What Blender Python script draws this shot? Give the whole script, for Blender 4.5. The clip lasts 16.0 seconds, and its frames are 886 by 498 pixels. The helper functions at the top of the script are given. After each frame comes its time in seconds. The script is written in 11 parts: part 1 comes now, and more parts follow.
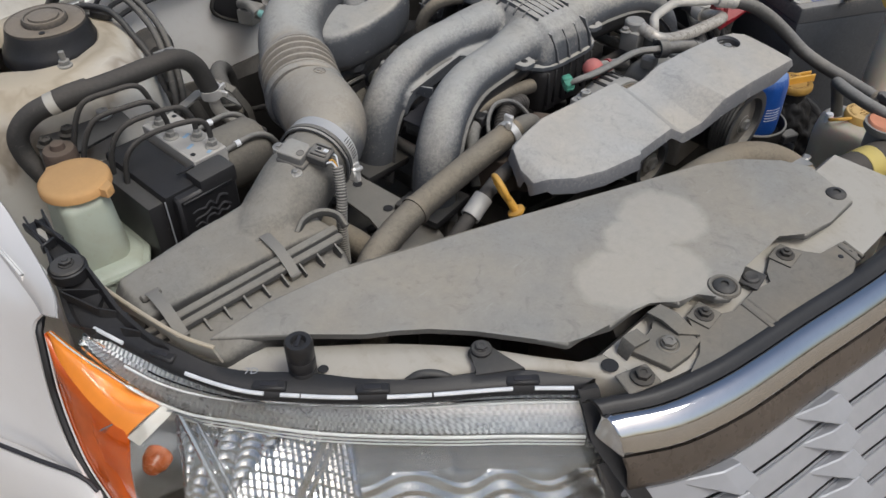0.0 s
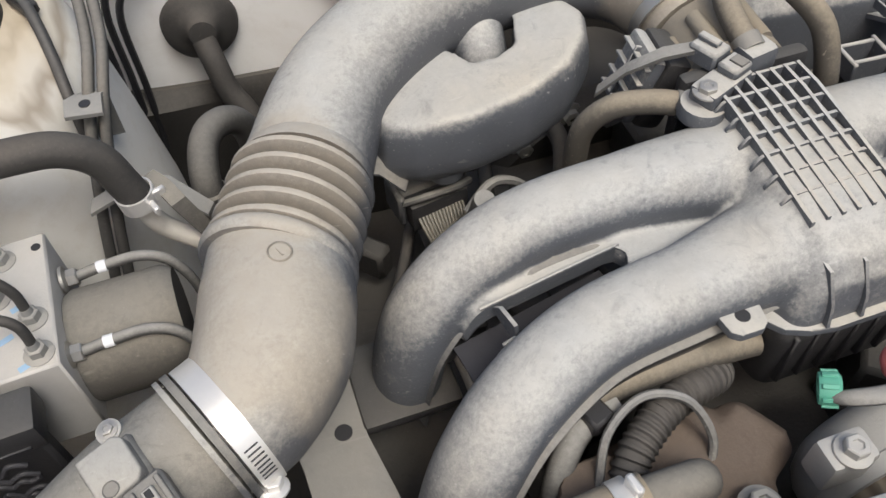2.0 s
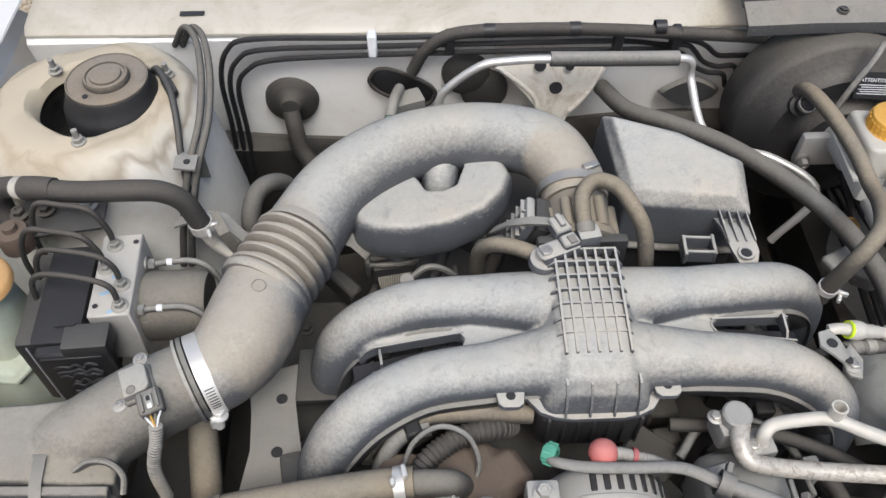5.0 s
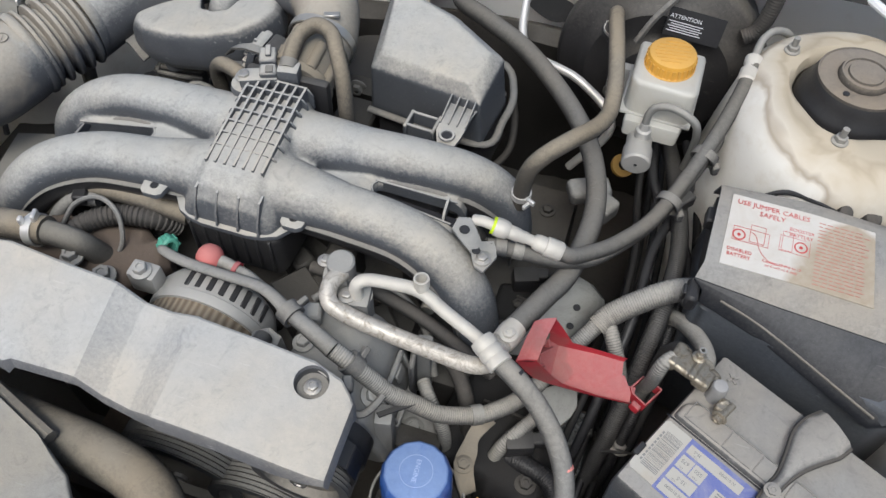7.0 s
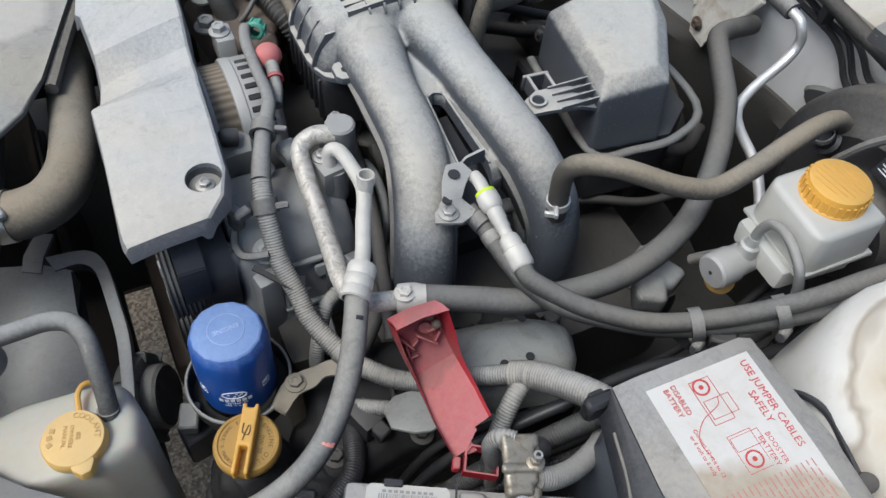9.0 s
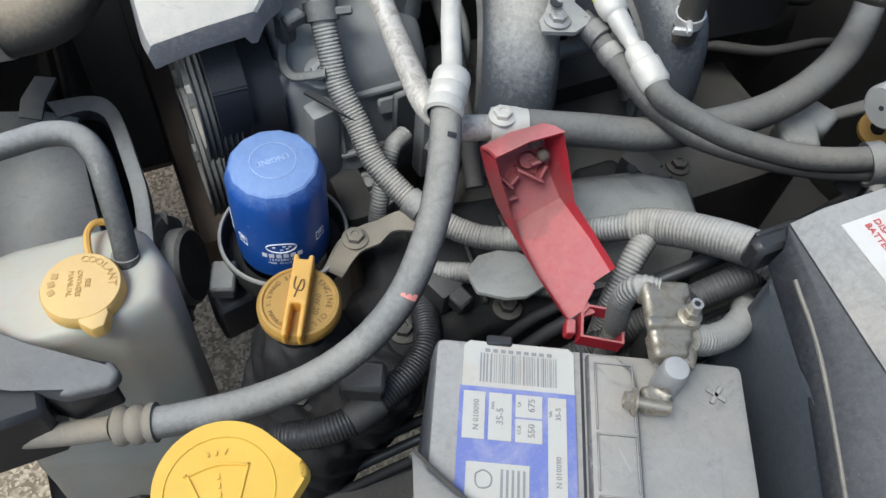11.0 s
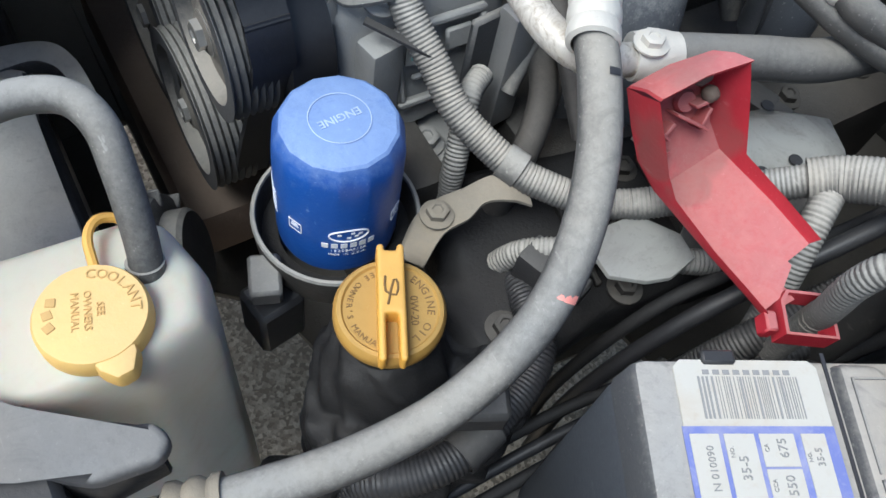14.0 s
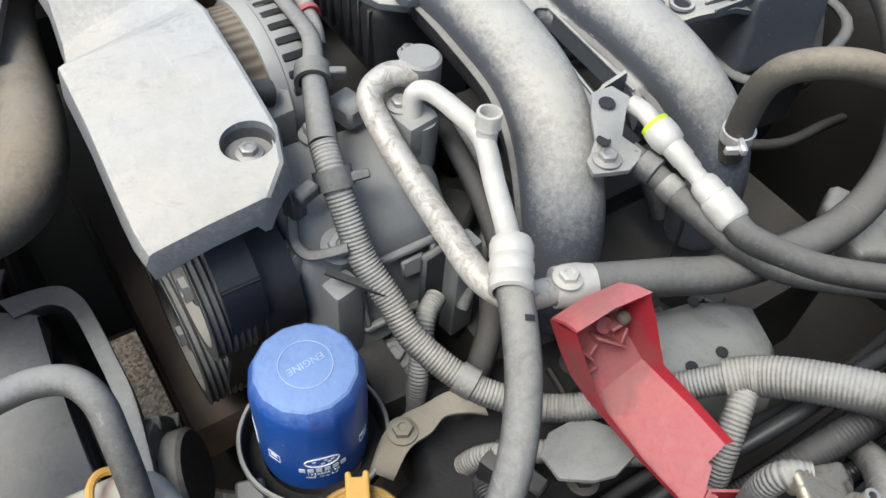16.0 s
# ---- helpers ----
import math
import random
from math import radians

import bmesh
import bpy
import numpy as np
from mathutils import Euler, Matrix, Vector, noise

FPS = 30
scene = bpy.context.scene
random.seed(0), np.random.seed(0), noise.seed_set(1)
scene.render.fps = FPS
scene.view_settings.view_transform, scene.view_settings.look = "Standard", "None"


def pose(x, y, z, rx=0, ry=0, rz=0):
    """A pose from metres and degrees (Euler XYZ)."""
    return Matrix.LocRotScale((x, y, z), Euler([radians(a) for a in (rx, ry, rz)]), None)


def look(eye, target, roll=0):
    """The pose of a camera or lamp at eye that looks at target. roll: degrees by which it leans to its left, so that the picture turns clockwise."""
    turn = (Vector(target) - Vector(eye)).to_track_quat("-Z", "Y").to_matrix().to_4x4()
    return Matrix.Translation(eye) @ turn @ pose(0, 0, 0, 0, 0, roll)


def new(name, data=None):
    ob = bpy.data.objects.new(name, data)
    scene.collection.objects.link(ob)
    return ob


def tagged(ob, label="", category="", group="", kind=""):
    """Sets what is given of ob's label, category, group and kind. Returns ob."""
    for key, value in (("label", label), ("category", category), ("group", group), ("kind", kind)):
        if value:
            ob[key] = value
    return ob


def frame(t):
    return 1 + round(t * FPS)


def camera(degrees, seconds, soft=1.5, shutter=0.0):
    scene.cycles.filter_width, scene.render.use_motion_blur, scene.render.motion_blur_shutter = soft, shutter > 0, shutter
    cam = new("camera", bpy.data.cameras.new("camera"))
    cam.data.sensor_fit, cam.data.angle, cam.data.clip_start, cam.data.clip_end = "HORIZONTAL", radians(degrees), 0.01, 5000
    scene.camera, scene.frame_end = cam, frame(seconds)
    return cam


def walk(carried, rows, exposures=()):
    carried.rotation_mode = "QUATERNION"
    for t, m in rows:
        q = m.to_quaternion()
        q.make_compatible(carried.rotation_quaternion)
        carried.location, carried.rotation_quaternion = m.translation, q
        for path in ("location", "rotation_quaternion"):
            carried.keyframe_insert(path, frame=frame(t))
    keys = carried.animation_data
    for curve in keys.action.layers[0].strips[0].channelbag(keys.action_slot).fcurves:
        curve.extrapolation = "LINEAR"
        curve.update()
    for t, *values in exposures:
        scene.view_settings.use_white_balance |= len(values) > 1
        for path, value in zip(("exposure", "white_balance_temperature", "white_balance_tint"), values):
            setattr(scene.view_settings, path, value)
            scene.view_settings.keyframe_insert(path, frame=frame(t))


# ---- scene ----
cam = camera(57.2, 16.0)
PATH = [
    (0, (-0.793, -0.604, 1.334), (0.239, 0.472, 0.001), -0.2),
    (0.3, (-0.703, -0.545, 1.316), (0.262, 0.582, -0.026), 0.8),
    (0.5, (-0.628, -0.465, 1.315), (0.295, 0.667, -0.051), 1.6),
    (1, (-0.47, -0.322, 1.277), (0.34, 0.801, -0.166), 3.2),
    (1.5, (-0.36, -0.251, 1.235), (0.159, 0.918, -0.303), -0.4),
    (2, (-0.303, -0.196, 1.215), (0.039, 0.992, -0.357), -3.6),
    (2.5, (-0.275, -0.171, 1.242), (0.047, 0.996, -0.351), -3.6),
    (3, (-0.25, -0.185, 1.322), (0.059, 0.973, -0.279), -2.8),
    (3.2, (-0.244, -0.207, 1.354), (0.053, 0.960, -0.243), -2.4),
    (5.3, (-0.098, -0.380, 1.500), (-0.090, 0.868, -0.064), 0.9),
    (5.5, (-0.049, -0.393, 1.497), (-0.068, 0.85, -0.07), 1.5),
    (6, (0.131, -0.481, 1.489), (-0.014, 0.736, -0.091), 2.3),
    (6.5, (0.265, -0.492, 1.471), (0.033, 0.669, -0.14), 1.7),
    (7, (0.354, -0.42, 1.463), (0.03, 0.685, -0.172), 1.8),
    (7.5, (0.489, -0.369, 1.463), (-0.043, 0.643, -0.178), 3.0),
    (8, (0.55, -0.33, 1.456), (-0.15, 0.578, -0.183), 5.9),
    (8.5, (0.589, -0.256, 1.428), (-0.262, 0.515, -0.21), 8.2),
    (9, (0.647, -0.197, 1.337), (-0.406, 0.406, -0.253), 6.3),
    (9.5, (0.647, -0.19, 1.264), (-0.477, 0.359, -0.296), 4.7),
    (10, (0.639, -0.197, 1.21), (-0.478, 0.32, -0.366), 3.8),
    (10.2, (0.632, -0.207, 1.195), (-0.449, 0.327, -0.400), 4.9),
    (12.5, (0.555, -0.273, 1.094), (-0.267, 0.293, -0.639), 11.0),
    (13, (0.514, -0.278, 1.042), (-0.192, 0.373, -0.712), 15.4),
    (13.5, (0.505, -0.284, 1.034), (-0.201, 0.387, -0.713), 15.5),
    (14, (0.486, -0.292, 1.054), (-0.279, 0.399, -0.66), 14.4),
    (14.5, (0.473, -0.297, 1.088), (-0.402, 0.404, -0.569), 11.3),
    (15, (0.472, -0.297, 1.103), (-0.463, 0.423, -0.512), 9.6),
    (15.5, (0.479, -0.277, 1.117), (-0.506, 0.468, -0.457), 7.8),
    (16, (0.491, -0.262, 1.137), (-0.526, 0.509, -0.402), 5.7),
]
walk(cam, [(t, look(eye, target, roll)) for t, eye, target, roll in PATH], [(0, -0.58, 6480, 8), (0.5, -0.3, 6620, 9), (1.0, 0.0, 6760, 9), (1.5, 0.05, 6840, 9), (3.0, 0.02, 6800, 8.5), (5.5, 0.0, 6480, 8.5), (6.3, -0.06, 6480, 8), (7.5, -0.18, 6280, 6.5), (9.0, -0.08, 6100, 6), (10, 0.14, 6040, 5), (12.5, 0.2, 5980, 3), (14, 0.42, 5960, 4), (15.5, 0.20, 6230, 5), (16, 0.32, 6300, 5)])

# ---- light ----
world = bpy.data.worlds.new("sky")
scene.world = world
world.use_nodes = True
wn = world.node_tree.nodes
sky = wn.new("ShaderNodeTexSky")
sky.sky_type, sky.sun_disc = "NISHITA", False
sky.sun_elevation, sky.sun_rotation = radians(55), radians(200)
sky.air_density, sky.dust_density = 1.0, 4.0
bg = wn["Background"]
bg.inputs["Strength"].default_value = 0.15
world.node_tree.links.new(sky.outputs["Color"], bg.inputs["Color"])
sun = new("sun", bpy.data.lights.new("sun", "SUN"))
sun.data.energy, sun.data.angle, sun.data.color = 2.3, radians(24), (1.0, 0.985, 0.965)
sun.matrix_world = look((0.4, -1.2, 3.0), (0, 0, 0.7))

# ---- materials ----
MATS = {}


def node_mat(name):
    m = bpy.data.materials.new(name)
    m.use_nodes = True
    MATS[name] = m
    nt = m.node_tree
    return m, nt, nt.nodes["Principled BSDF"]


def ramp(nt, src, lo, hi, a=0.0, b=1.0):
    r = nt.nodes.new("ShaderNodeMapRange")
    r.inputs["From Min"].default_value, r.inputs["From Max"].default_value = lo, hi
    r.inputs["To Min"].default_value, r.inputs["To Max"].default_value = a, b
    nt.links.new(src, r.inputs["Value"])
    return r.outputs["Result"]


def noise_of(nt, scale, detail=4.0, rough=0.6, distort=0.0, coord="Object"):
    tc = nt.nodes.new("ShaderNodeTexCoord")
    n = nt.nodes.new("ShaderNodeTexNoise")
    n.inputs["Scale"].default_value, n.inputs["Detail"].default_value = scale, detail
    n.inputs["Roughness"].default_value, n.inputs["Distortion"].default_value = rough, distort
    nt.links.new(tc.outputs[coord], n.inputs["Vector"])
    return n.outputs["Fac"]


def mix(nt, fac, a, b):
    x = nt.nodes.new("ShaderNodeMix")
    x.data_type = "RGBA"
    if isinstance(fac, float):
        x.inputs["Factor"].default_value = fac
    else:
        nt.links.new(fac, x.inputs["Factor"])
    for sock, v in ((x.inputs[6], a), (x.inputs[7], b)):
        if isinstance(v, tuple):
            sock.default_value = (*v, 1)
        else:
            nt.links.new(v, sock)
    return x.outputs[2]


def times(nt, a, b, op="MULTIPLY"):
    x = nt.nodes.new("ShaderNodeMath")
    x.operation = op
    x.use_clamp = True
    for sock, v in zip(x.inputs, (a, b)):
        if isinstance(v, (int, float)):
            sock.default_value = v
        else:
            nt.links.new(v, sock)
    return x.outputs[0]


def bump(nt, bsdf, height, strength, dist=0.001):
    b = nt.nodes.new("ShaderNodeBump")
    b.inputs["Strength"].default_value, b.inputs["Distance"].default_value = strength, dist
    nt.links.new(height, b.inputs["Height"])
    nt.links.new(b.outputs["Normal"], bsdf.inputs["Normal"])


DUST = (0.43, 0.41, 0.37)


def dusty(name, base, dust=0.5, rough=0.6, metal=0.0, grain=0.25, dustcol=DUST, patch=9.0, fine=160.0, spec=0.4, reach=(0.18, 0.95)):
    """A surface under road dust, with scuffs and fine specks. The dust follows the normal's Z, which also puts
    top-to-side shading into the colour: pale tops, dark sides.
    """
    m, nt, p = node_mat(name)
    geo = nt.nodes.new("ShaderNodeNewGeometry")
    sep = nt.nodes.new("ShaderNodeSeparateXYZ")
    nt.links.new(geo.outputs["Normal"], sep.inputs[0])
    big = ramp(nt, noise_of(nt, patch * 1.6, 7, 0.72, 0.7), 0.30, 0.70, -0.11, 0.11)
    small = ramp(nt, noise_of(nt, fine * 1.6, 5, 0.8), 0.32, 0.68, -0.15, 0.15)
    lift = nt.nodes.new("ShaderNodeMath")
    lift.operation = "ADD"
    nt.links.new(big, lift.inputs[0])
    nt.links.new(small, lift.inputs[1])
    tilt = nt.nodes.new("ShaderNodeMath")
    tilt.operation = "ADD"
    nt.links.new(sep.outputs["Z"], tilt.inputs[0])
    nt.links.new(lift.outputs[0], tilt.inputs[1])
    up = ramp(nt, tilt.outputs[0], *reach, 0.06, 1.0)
    scuff = ramp(nt, noise_of(nt, 34, 5, 0.7, 1.6), 0.56, 0.72, 1.0, 0.72)
    thin = ramp(nt, noise_of(nt, patch * 2.6, 6, 0.7, 0.4), 0.34, 0.66, 0.90, 1.04)
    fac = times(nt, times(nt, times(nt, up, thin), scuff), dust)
    tone = ramp(nt, noise_of(nt, patch * 2.1, 4), 0.3, 0.7)
    low = tuple(c * 0.9 for c in base)
    high = tuple(min(1, c * 1.1) for c in base)
    tc = nt.nodes.new("ShaderNodeTexCoord")
    long = nt.nodes.new("ShaderNodeMapping")
    long.inputs["Rotation"].default_value, long.inputs["Scale"].default_value = (0.4, 0.3, 0.7), (30, 420, 220)
    nt.links.new(tc.outputs["Object"], long.inputs["Vector"])
    line = nt.nodes.new("ShaderNodeTexNoise")
    line.inputs["Scale"].default_value, line.inputs["Detail"].default_value = 1.0, 3
    nt.links.new(long.outputs[0], line.inputs["Vector"])
    scratch = times(nt, ramp(nt, line.outputs["Fac"], 0.66, 0.72, 0.0, 0.5 * min(1, dust)), ramp(nt, noise_of(nt, 22, 3), 0.5, 0.62))
    speck = ramp(nt, noise_of(nt, 560, 2, 0.6), 0.66, 0.76, 0.0, 0.28 * min(1, dust * 1.6))
    warm = tuple(c * k for c, k in zip(dustcol, (1.035, 0.985, 0.90)))
    cool = tuple(c * k for c, k in zip(dustcol, (0.955, 0.985, 1.015)))
    hue = mix(nt, ramp(nt, noise_of(nt, 7, 3, 0.55), 0.36, 0.64), cool, warm)
    # clotted dust: a mottle of thicker and thinner spots a few millimetres wide
    clot = ramp(nt, noise_of(nt, 85, 7, 0.78, 0.5), 0.34, 0.66)
    hue = mix(nt, times(nt, clot, 0.40), hue, tuple(c * 0.70 for c in dustcol))
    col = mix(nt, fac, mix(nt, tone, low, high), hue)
    col = mix(nt, scratch, col, tuple(min(1, c * 1.15) for c in dustcol))
    col = mix(nt, speck, col, tuple(min(1, c * 1.25) for c in dustcol))
    nt.links.new(col, p.inputs["Base Color"])
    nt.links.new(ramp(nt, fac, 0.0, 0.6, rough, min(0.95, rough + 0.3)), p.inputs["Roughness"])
    if metal:
        nt.links.new(ramp(nt, fac, 0.0, 0.7, metal, 0.0), p.inputs["Metallic"])
    p.inputs["Specular IOR Level"].default_value = spec
    bump(nt, p, noise_of(nt, fine * 2.2, 4, 0.7), min(1.0, grain * 1.5), 0.0006)
    return m


def spot_field(nt, spots, wobble=0.012):
    """How far a place lies inside some round marks, with ragged rims; spots: (x, y, z, radius)."""
    geo = nt.nodes.new("ShaderNodeNewGeometry")
    nz = nt.nodes.new("ShaderNodeTexNoise")
    nz.inputs["Scale"].default_value, nz.inputs["Detail"].default_value = 28, 5
    nt.links.new(geo.outputs["Position"], nz.inputs["Vector"])
    off = nt.nodes.new("ShaderNodeVectorMath")
    off.operation = "MULTIPLY_ADD"
    nt.links.new(nz.outputs["Color"], off.inputs[0])
    off.inputs[1].default_value = (wobble * 2,) * 3
    nt.links.new(geo.outputs["Position"], off.inputs[2])
    total = None
    for x, y, z, r in spots:
        d = nt.nodes.new("ShaderNodeVectorMath")
        d.operation = "DISTANCE"
        nt.links.new(off.outputs[0], d.inputs[0])
        d.inputs[1].default_value = (x + wobble, y + wobble, z + wobble)
        f = ramp(nt, d.outputs["Value"], r * 0.86, r * 1.10, 1.0, 0.0)
        total = f if total is None else times(nt, total, f, "MAXIMUM")
    return total


def marked(m, colour, spots, amount=0.6, wobble=0.012):
    """Adds ragged round marks to a finished material."""
    nt = m.node_tree
    p = nt.nodes["Principled BSDF"]
    old = p.inputs["Base Color"].links[0].from_socket
    f = times(nt, spot_field(nt, spots, wobble), ramp(nt, noise_of(nt, 90, 4, 0.7), 0.3, 0.7, 0.75, 1.0))
    nt.links.new(mix(nt, times(nt, f, amount), old, colour), p.inputs["Base Color"])
    return m


def tide_marked(name, base, fill, line, rough=0.35, scale=6.0, amount=0.7):
    """White paint with dried tide marks: beige pools with dark wavy rims."""
    m, nt, p = node_mat(name)
    # the marks run in wavy rings round the middle of the piece
    tc = nt.nodes.new("ShaderNodeTexCoord")
    flat = nt.nodes.new("ShaderNodeVectorMath")
    flat.operation = "MULTIPLY"
    flat.inputs[1].default_value = (1, 1, 0)
    nt.links.new(tc.outputs["Object"], flat.inputs[0])
    far = nt.nodes.new("ShaderNodeVectorMath")
    far.operation = "LENGTH"
    nt.links.new(flat.outputs[0], far.inputs[0])
    wav = ramp(nt, noise_of(nt, scale * 3, 3, 0.5, 0.6), 0.3, 0.7, -0.09, 0.09)
    n = times(nt, ramp(nt, far.outputs["Value"], 0.06, 0.17, 0.1, 0.9), wav, "ADD")
    pool = ramp(nt, n, 0.66, 0.40, 0.0, amount)
    rim = times(nt, ramp(nt, n, 0.50, 0.55), ramp(nt, n, 0.56, 0.60, 1.0, 0.0))
    rim2 = times(nt, ramp(nt, n, 0.33, 0.37), ramp(nt, n, 0.375, 0.42, 1.0, 0.0))
    grime = ramp(nt, noise_of(nt, scale * 9, 5, 0.7), 0.5, 0.8, 0.0, 0.35)
    col = mix(nt, pool, base, fill)
    col = mix(nt, times(nt, times(nt, rim, times(nt, rim2, 0.5), "ADD"), 0.6), col, line)
    col = mix(nt, grime, col, fill)
    nt.links.new(col, p.inputs["Base Color"])
    nt.links.new(ramp(nt, pool, 0, 0.6, rough, 0.7), p.inputs["Roughness"])
    bump(nt, p, noise_of(nt, scale * 40, 3), 0.08, 0.0005)
    return m


def stained(name, base, stain, amount=0.5, rough=0.35, scale=5.0, coat=0.0):
    """Paint with soft dirt runs and spots."""
    m, nt, p = node_mat(name)
    a = ramp(nt, noise_of(nt, scale, 6, 0.65, 1.2), 0.46, 0.72, 0.0, amount)
    b = ramp(nt, noise_of(nt, scale * 14, 4, 0.7), 0.55, 0.8, 0.0, amount * 0.6)
    fac = times(nt, a, b, "ADD")
    nt.links.new(mix(nt, fac, base, stain), p.inputs["Base Color"])
    nt.links.new(ramp(nt, fac, 0, 0.6, rough, 0.8), p.inputs["Roughness"])
    p.inputs["Coat Weight"].default_value = coat
    bump(nt, p, noise_of(nt, scale * 40, 3), 0.06, 0.0005)
    return m


def plain(name, base, rough=0.5, metal=0.0, var=0.12, scale=40.0, grain=0.05, **more):
    m, nt, p = node_mat(name)
    n = ramp(nt, noise_of(nt, scale, 4), 0.3, 0.7)
    nt.links.new(mix(nt, n, tuple(c * (1 - var) for c in base), tuple(min(1, c * (1 + var)) for c in base)), p.inputs["Base Color"])
    nt.links.new(ramp(nt, noise_of(nt, scale * 2.3, 3), 0.3, 0.7, max(0.02, rough - 0.08), rough + 0.08), p.inputs["Roughness"])
    p.inputs["Metallic"].default_value = metal
    for k, v in more.items():
        p.inputs[k.replace("_", " ")].default_value = v
    bump(nt, p, noise_of(nt, scale * 6, 3), grain, 0.0005)
    return m


# a higher reach darkens the sides, painting extra top-to-side shading into the colour
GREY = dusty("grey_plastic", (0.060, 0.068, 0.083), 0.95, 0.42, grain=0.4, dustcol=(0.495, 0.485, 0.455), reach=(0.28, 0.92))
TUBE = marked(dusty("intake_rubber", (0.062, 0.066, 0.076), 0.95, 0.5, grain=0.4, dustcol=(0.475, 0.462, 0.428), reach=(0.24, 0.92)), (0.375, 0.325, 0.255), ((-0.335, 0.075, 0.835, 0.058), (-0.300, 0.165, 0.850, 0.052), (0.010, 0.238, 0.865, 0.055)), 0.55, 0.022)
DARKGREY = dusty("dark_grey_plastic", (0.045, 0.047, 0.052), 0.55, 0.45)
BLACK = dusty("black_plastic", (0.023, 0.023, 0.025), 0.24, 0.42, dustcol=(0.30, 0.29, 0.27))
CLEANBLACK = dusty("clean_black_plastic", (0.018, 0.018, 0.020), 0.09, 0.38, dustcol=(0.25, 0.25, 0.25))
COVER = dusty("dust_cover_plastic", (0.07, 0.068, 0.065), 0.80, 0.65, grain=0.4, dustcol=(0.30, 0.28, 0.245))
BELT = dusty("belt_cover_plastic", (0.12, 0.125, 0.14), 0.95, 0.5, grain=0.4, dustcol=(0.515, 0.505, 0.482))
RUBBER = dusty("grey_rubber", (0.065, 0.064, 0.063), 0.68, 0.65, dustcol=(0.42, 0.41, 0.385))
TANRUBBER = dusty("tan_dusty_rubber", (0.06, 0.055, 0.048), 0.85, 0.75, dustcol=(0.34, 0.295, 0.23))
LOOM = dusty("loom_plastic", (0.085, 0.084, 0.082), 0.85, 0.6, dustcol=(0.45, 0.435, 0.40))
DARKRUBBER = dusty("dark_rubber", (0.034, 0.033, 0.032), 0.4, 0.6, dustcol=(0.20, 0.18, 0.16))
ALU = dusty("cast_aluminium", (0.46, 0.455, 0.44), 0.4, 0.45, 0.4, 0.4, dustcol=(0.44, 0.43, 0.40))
WHITEALU = dusty("oxidised_pipe", (0.62, 0.60, 0.555), 0.36, 0.42, 0.3, 0.4, dustcol=(0.46, 0.42, 0.35), patch=30.0)
STEEL = dusty("zinc_steel", (0.45, 0.44, 0.42), 0.25, 0.35, 0.9, 0.2)
GALV = dusty("dull_sheet_metal", (0.28, 0.28, 0.27), 0.5, 0.5, 0.5, 0.3)
BRASS = stained("corroded_brass", (0.40, 0.36, 0.29), (0.085, 0.062, 0.038), 0.85, 0.40, 55.0)
BRASS.node_tree.nodes["Principled BSDF"].inputs["Metallic"].default_value = 0.75
IRON = dusty("oily_iron", (0.036, 0.034, 0.032), 0.36, 0.5, 0.2, 0.6, dustcol=(0.20, 0.185, 0.165))
RUST = dusty("rusty_iron", (0.095, 0.068, 0.054), 0.45, 0.8, 0.0, 0.8, dustcol=(0.22, 0.18, 0.145))
WHITE = stained("white_body_paint", (0.86, 0.86, 0.85), (0.44, 0.38, 0.30), 0.24, 0.35, 4.0)
RUSTYWHITE = stained("rust_stained_white_paint", (0.70, 0.68, 0.62), (0.34, 0.25, 0.16), 0.75, 0.45, 20.0)
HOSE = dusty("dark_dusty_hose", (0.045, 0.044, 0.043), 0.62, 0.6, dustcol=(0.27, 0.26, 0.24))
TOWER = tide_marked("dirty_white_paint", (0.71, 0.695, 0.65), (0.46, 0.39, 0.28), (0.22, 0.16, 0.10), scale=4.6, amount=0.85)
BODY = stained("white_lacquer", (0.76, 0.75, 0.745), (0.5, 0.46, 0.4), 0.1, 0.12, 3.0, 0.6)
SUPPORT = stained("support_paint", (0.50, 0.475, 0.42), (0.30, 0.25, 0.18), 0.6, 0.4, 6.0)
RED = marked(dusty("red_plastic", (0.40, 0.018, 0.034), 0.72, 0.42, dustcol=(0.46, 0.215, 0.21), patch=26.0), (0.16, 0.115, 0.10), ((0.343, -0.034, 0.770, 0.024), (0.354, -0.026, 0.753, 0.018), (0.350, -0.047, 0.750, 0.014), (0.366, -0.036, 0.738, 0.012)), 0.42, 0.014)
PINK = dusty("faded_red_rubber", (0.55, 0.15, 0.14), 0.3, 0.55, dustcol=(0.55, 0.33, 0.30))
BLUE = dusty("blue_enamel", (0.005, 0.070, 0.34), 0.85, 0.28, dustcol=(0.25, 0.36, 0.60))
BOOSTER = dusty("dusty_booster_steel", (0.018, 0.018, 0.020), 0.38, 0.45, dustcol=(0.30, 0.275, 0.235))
CLAMPSTEEL = dusty("bright_clamp_steel", (0.72, 0.71, 0.69), 0.2, 0.3, 0.6, 0.15, dustcol=(0.60, 0.59, 0.57))
LUGGREY = dusty("pale_dusted_plastic", (0.13, 0.13, 0.13), 0.9, 0.5, dustcol=(0.44, 0.43, 0.40))
# raised cap letters, a tone darker than the cap itself
CAPRELIEF = plain("darker_cap_relief", (0.53, 0.34, 0.125), 0.55)
CAPDIRT = plain("dirt_in_cap_letters", (0.17, 0.10, 0.035), 0.65)
YELLOW = dusty("yellow_plastic", (0.66, 0.35, 0.055), 0.32, 0.45, dustcol=(0.60, 0.43, 0.20))
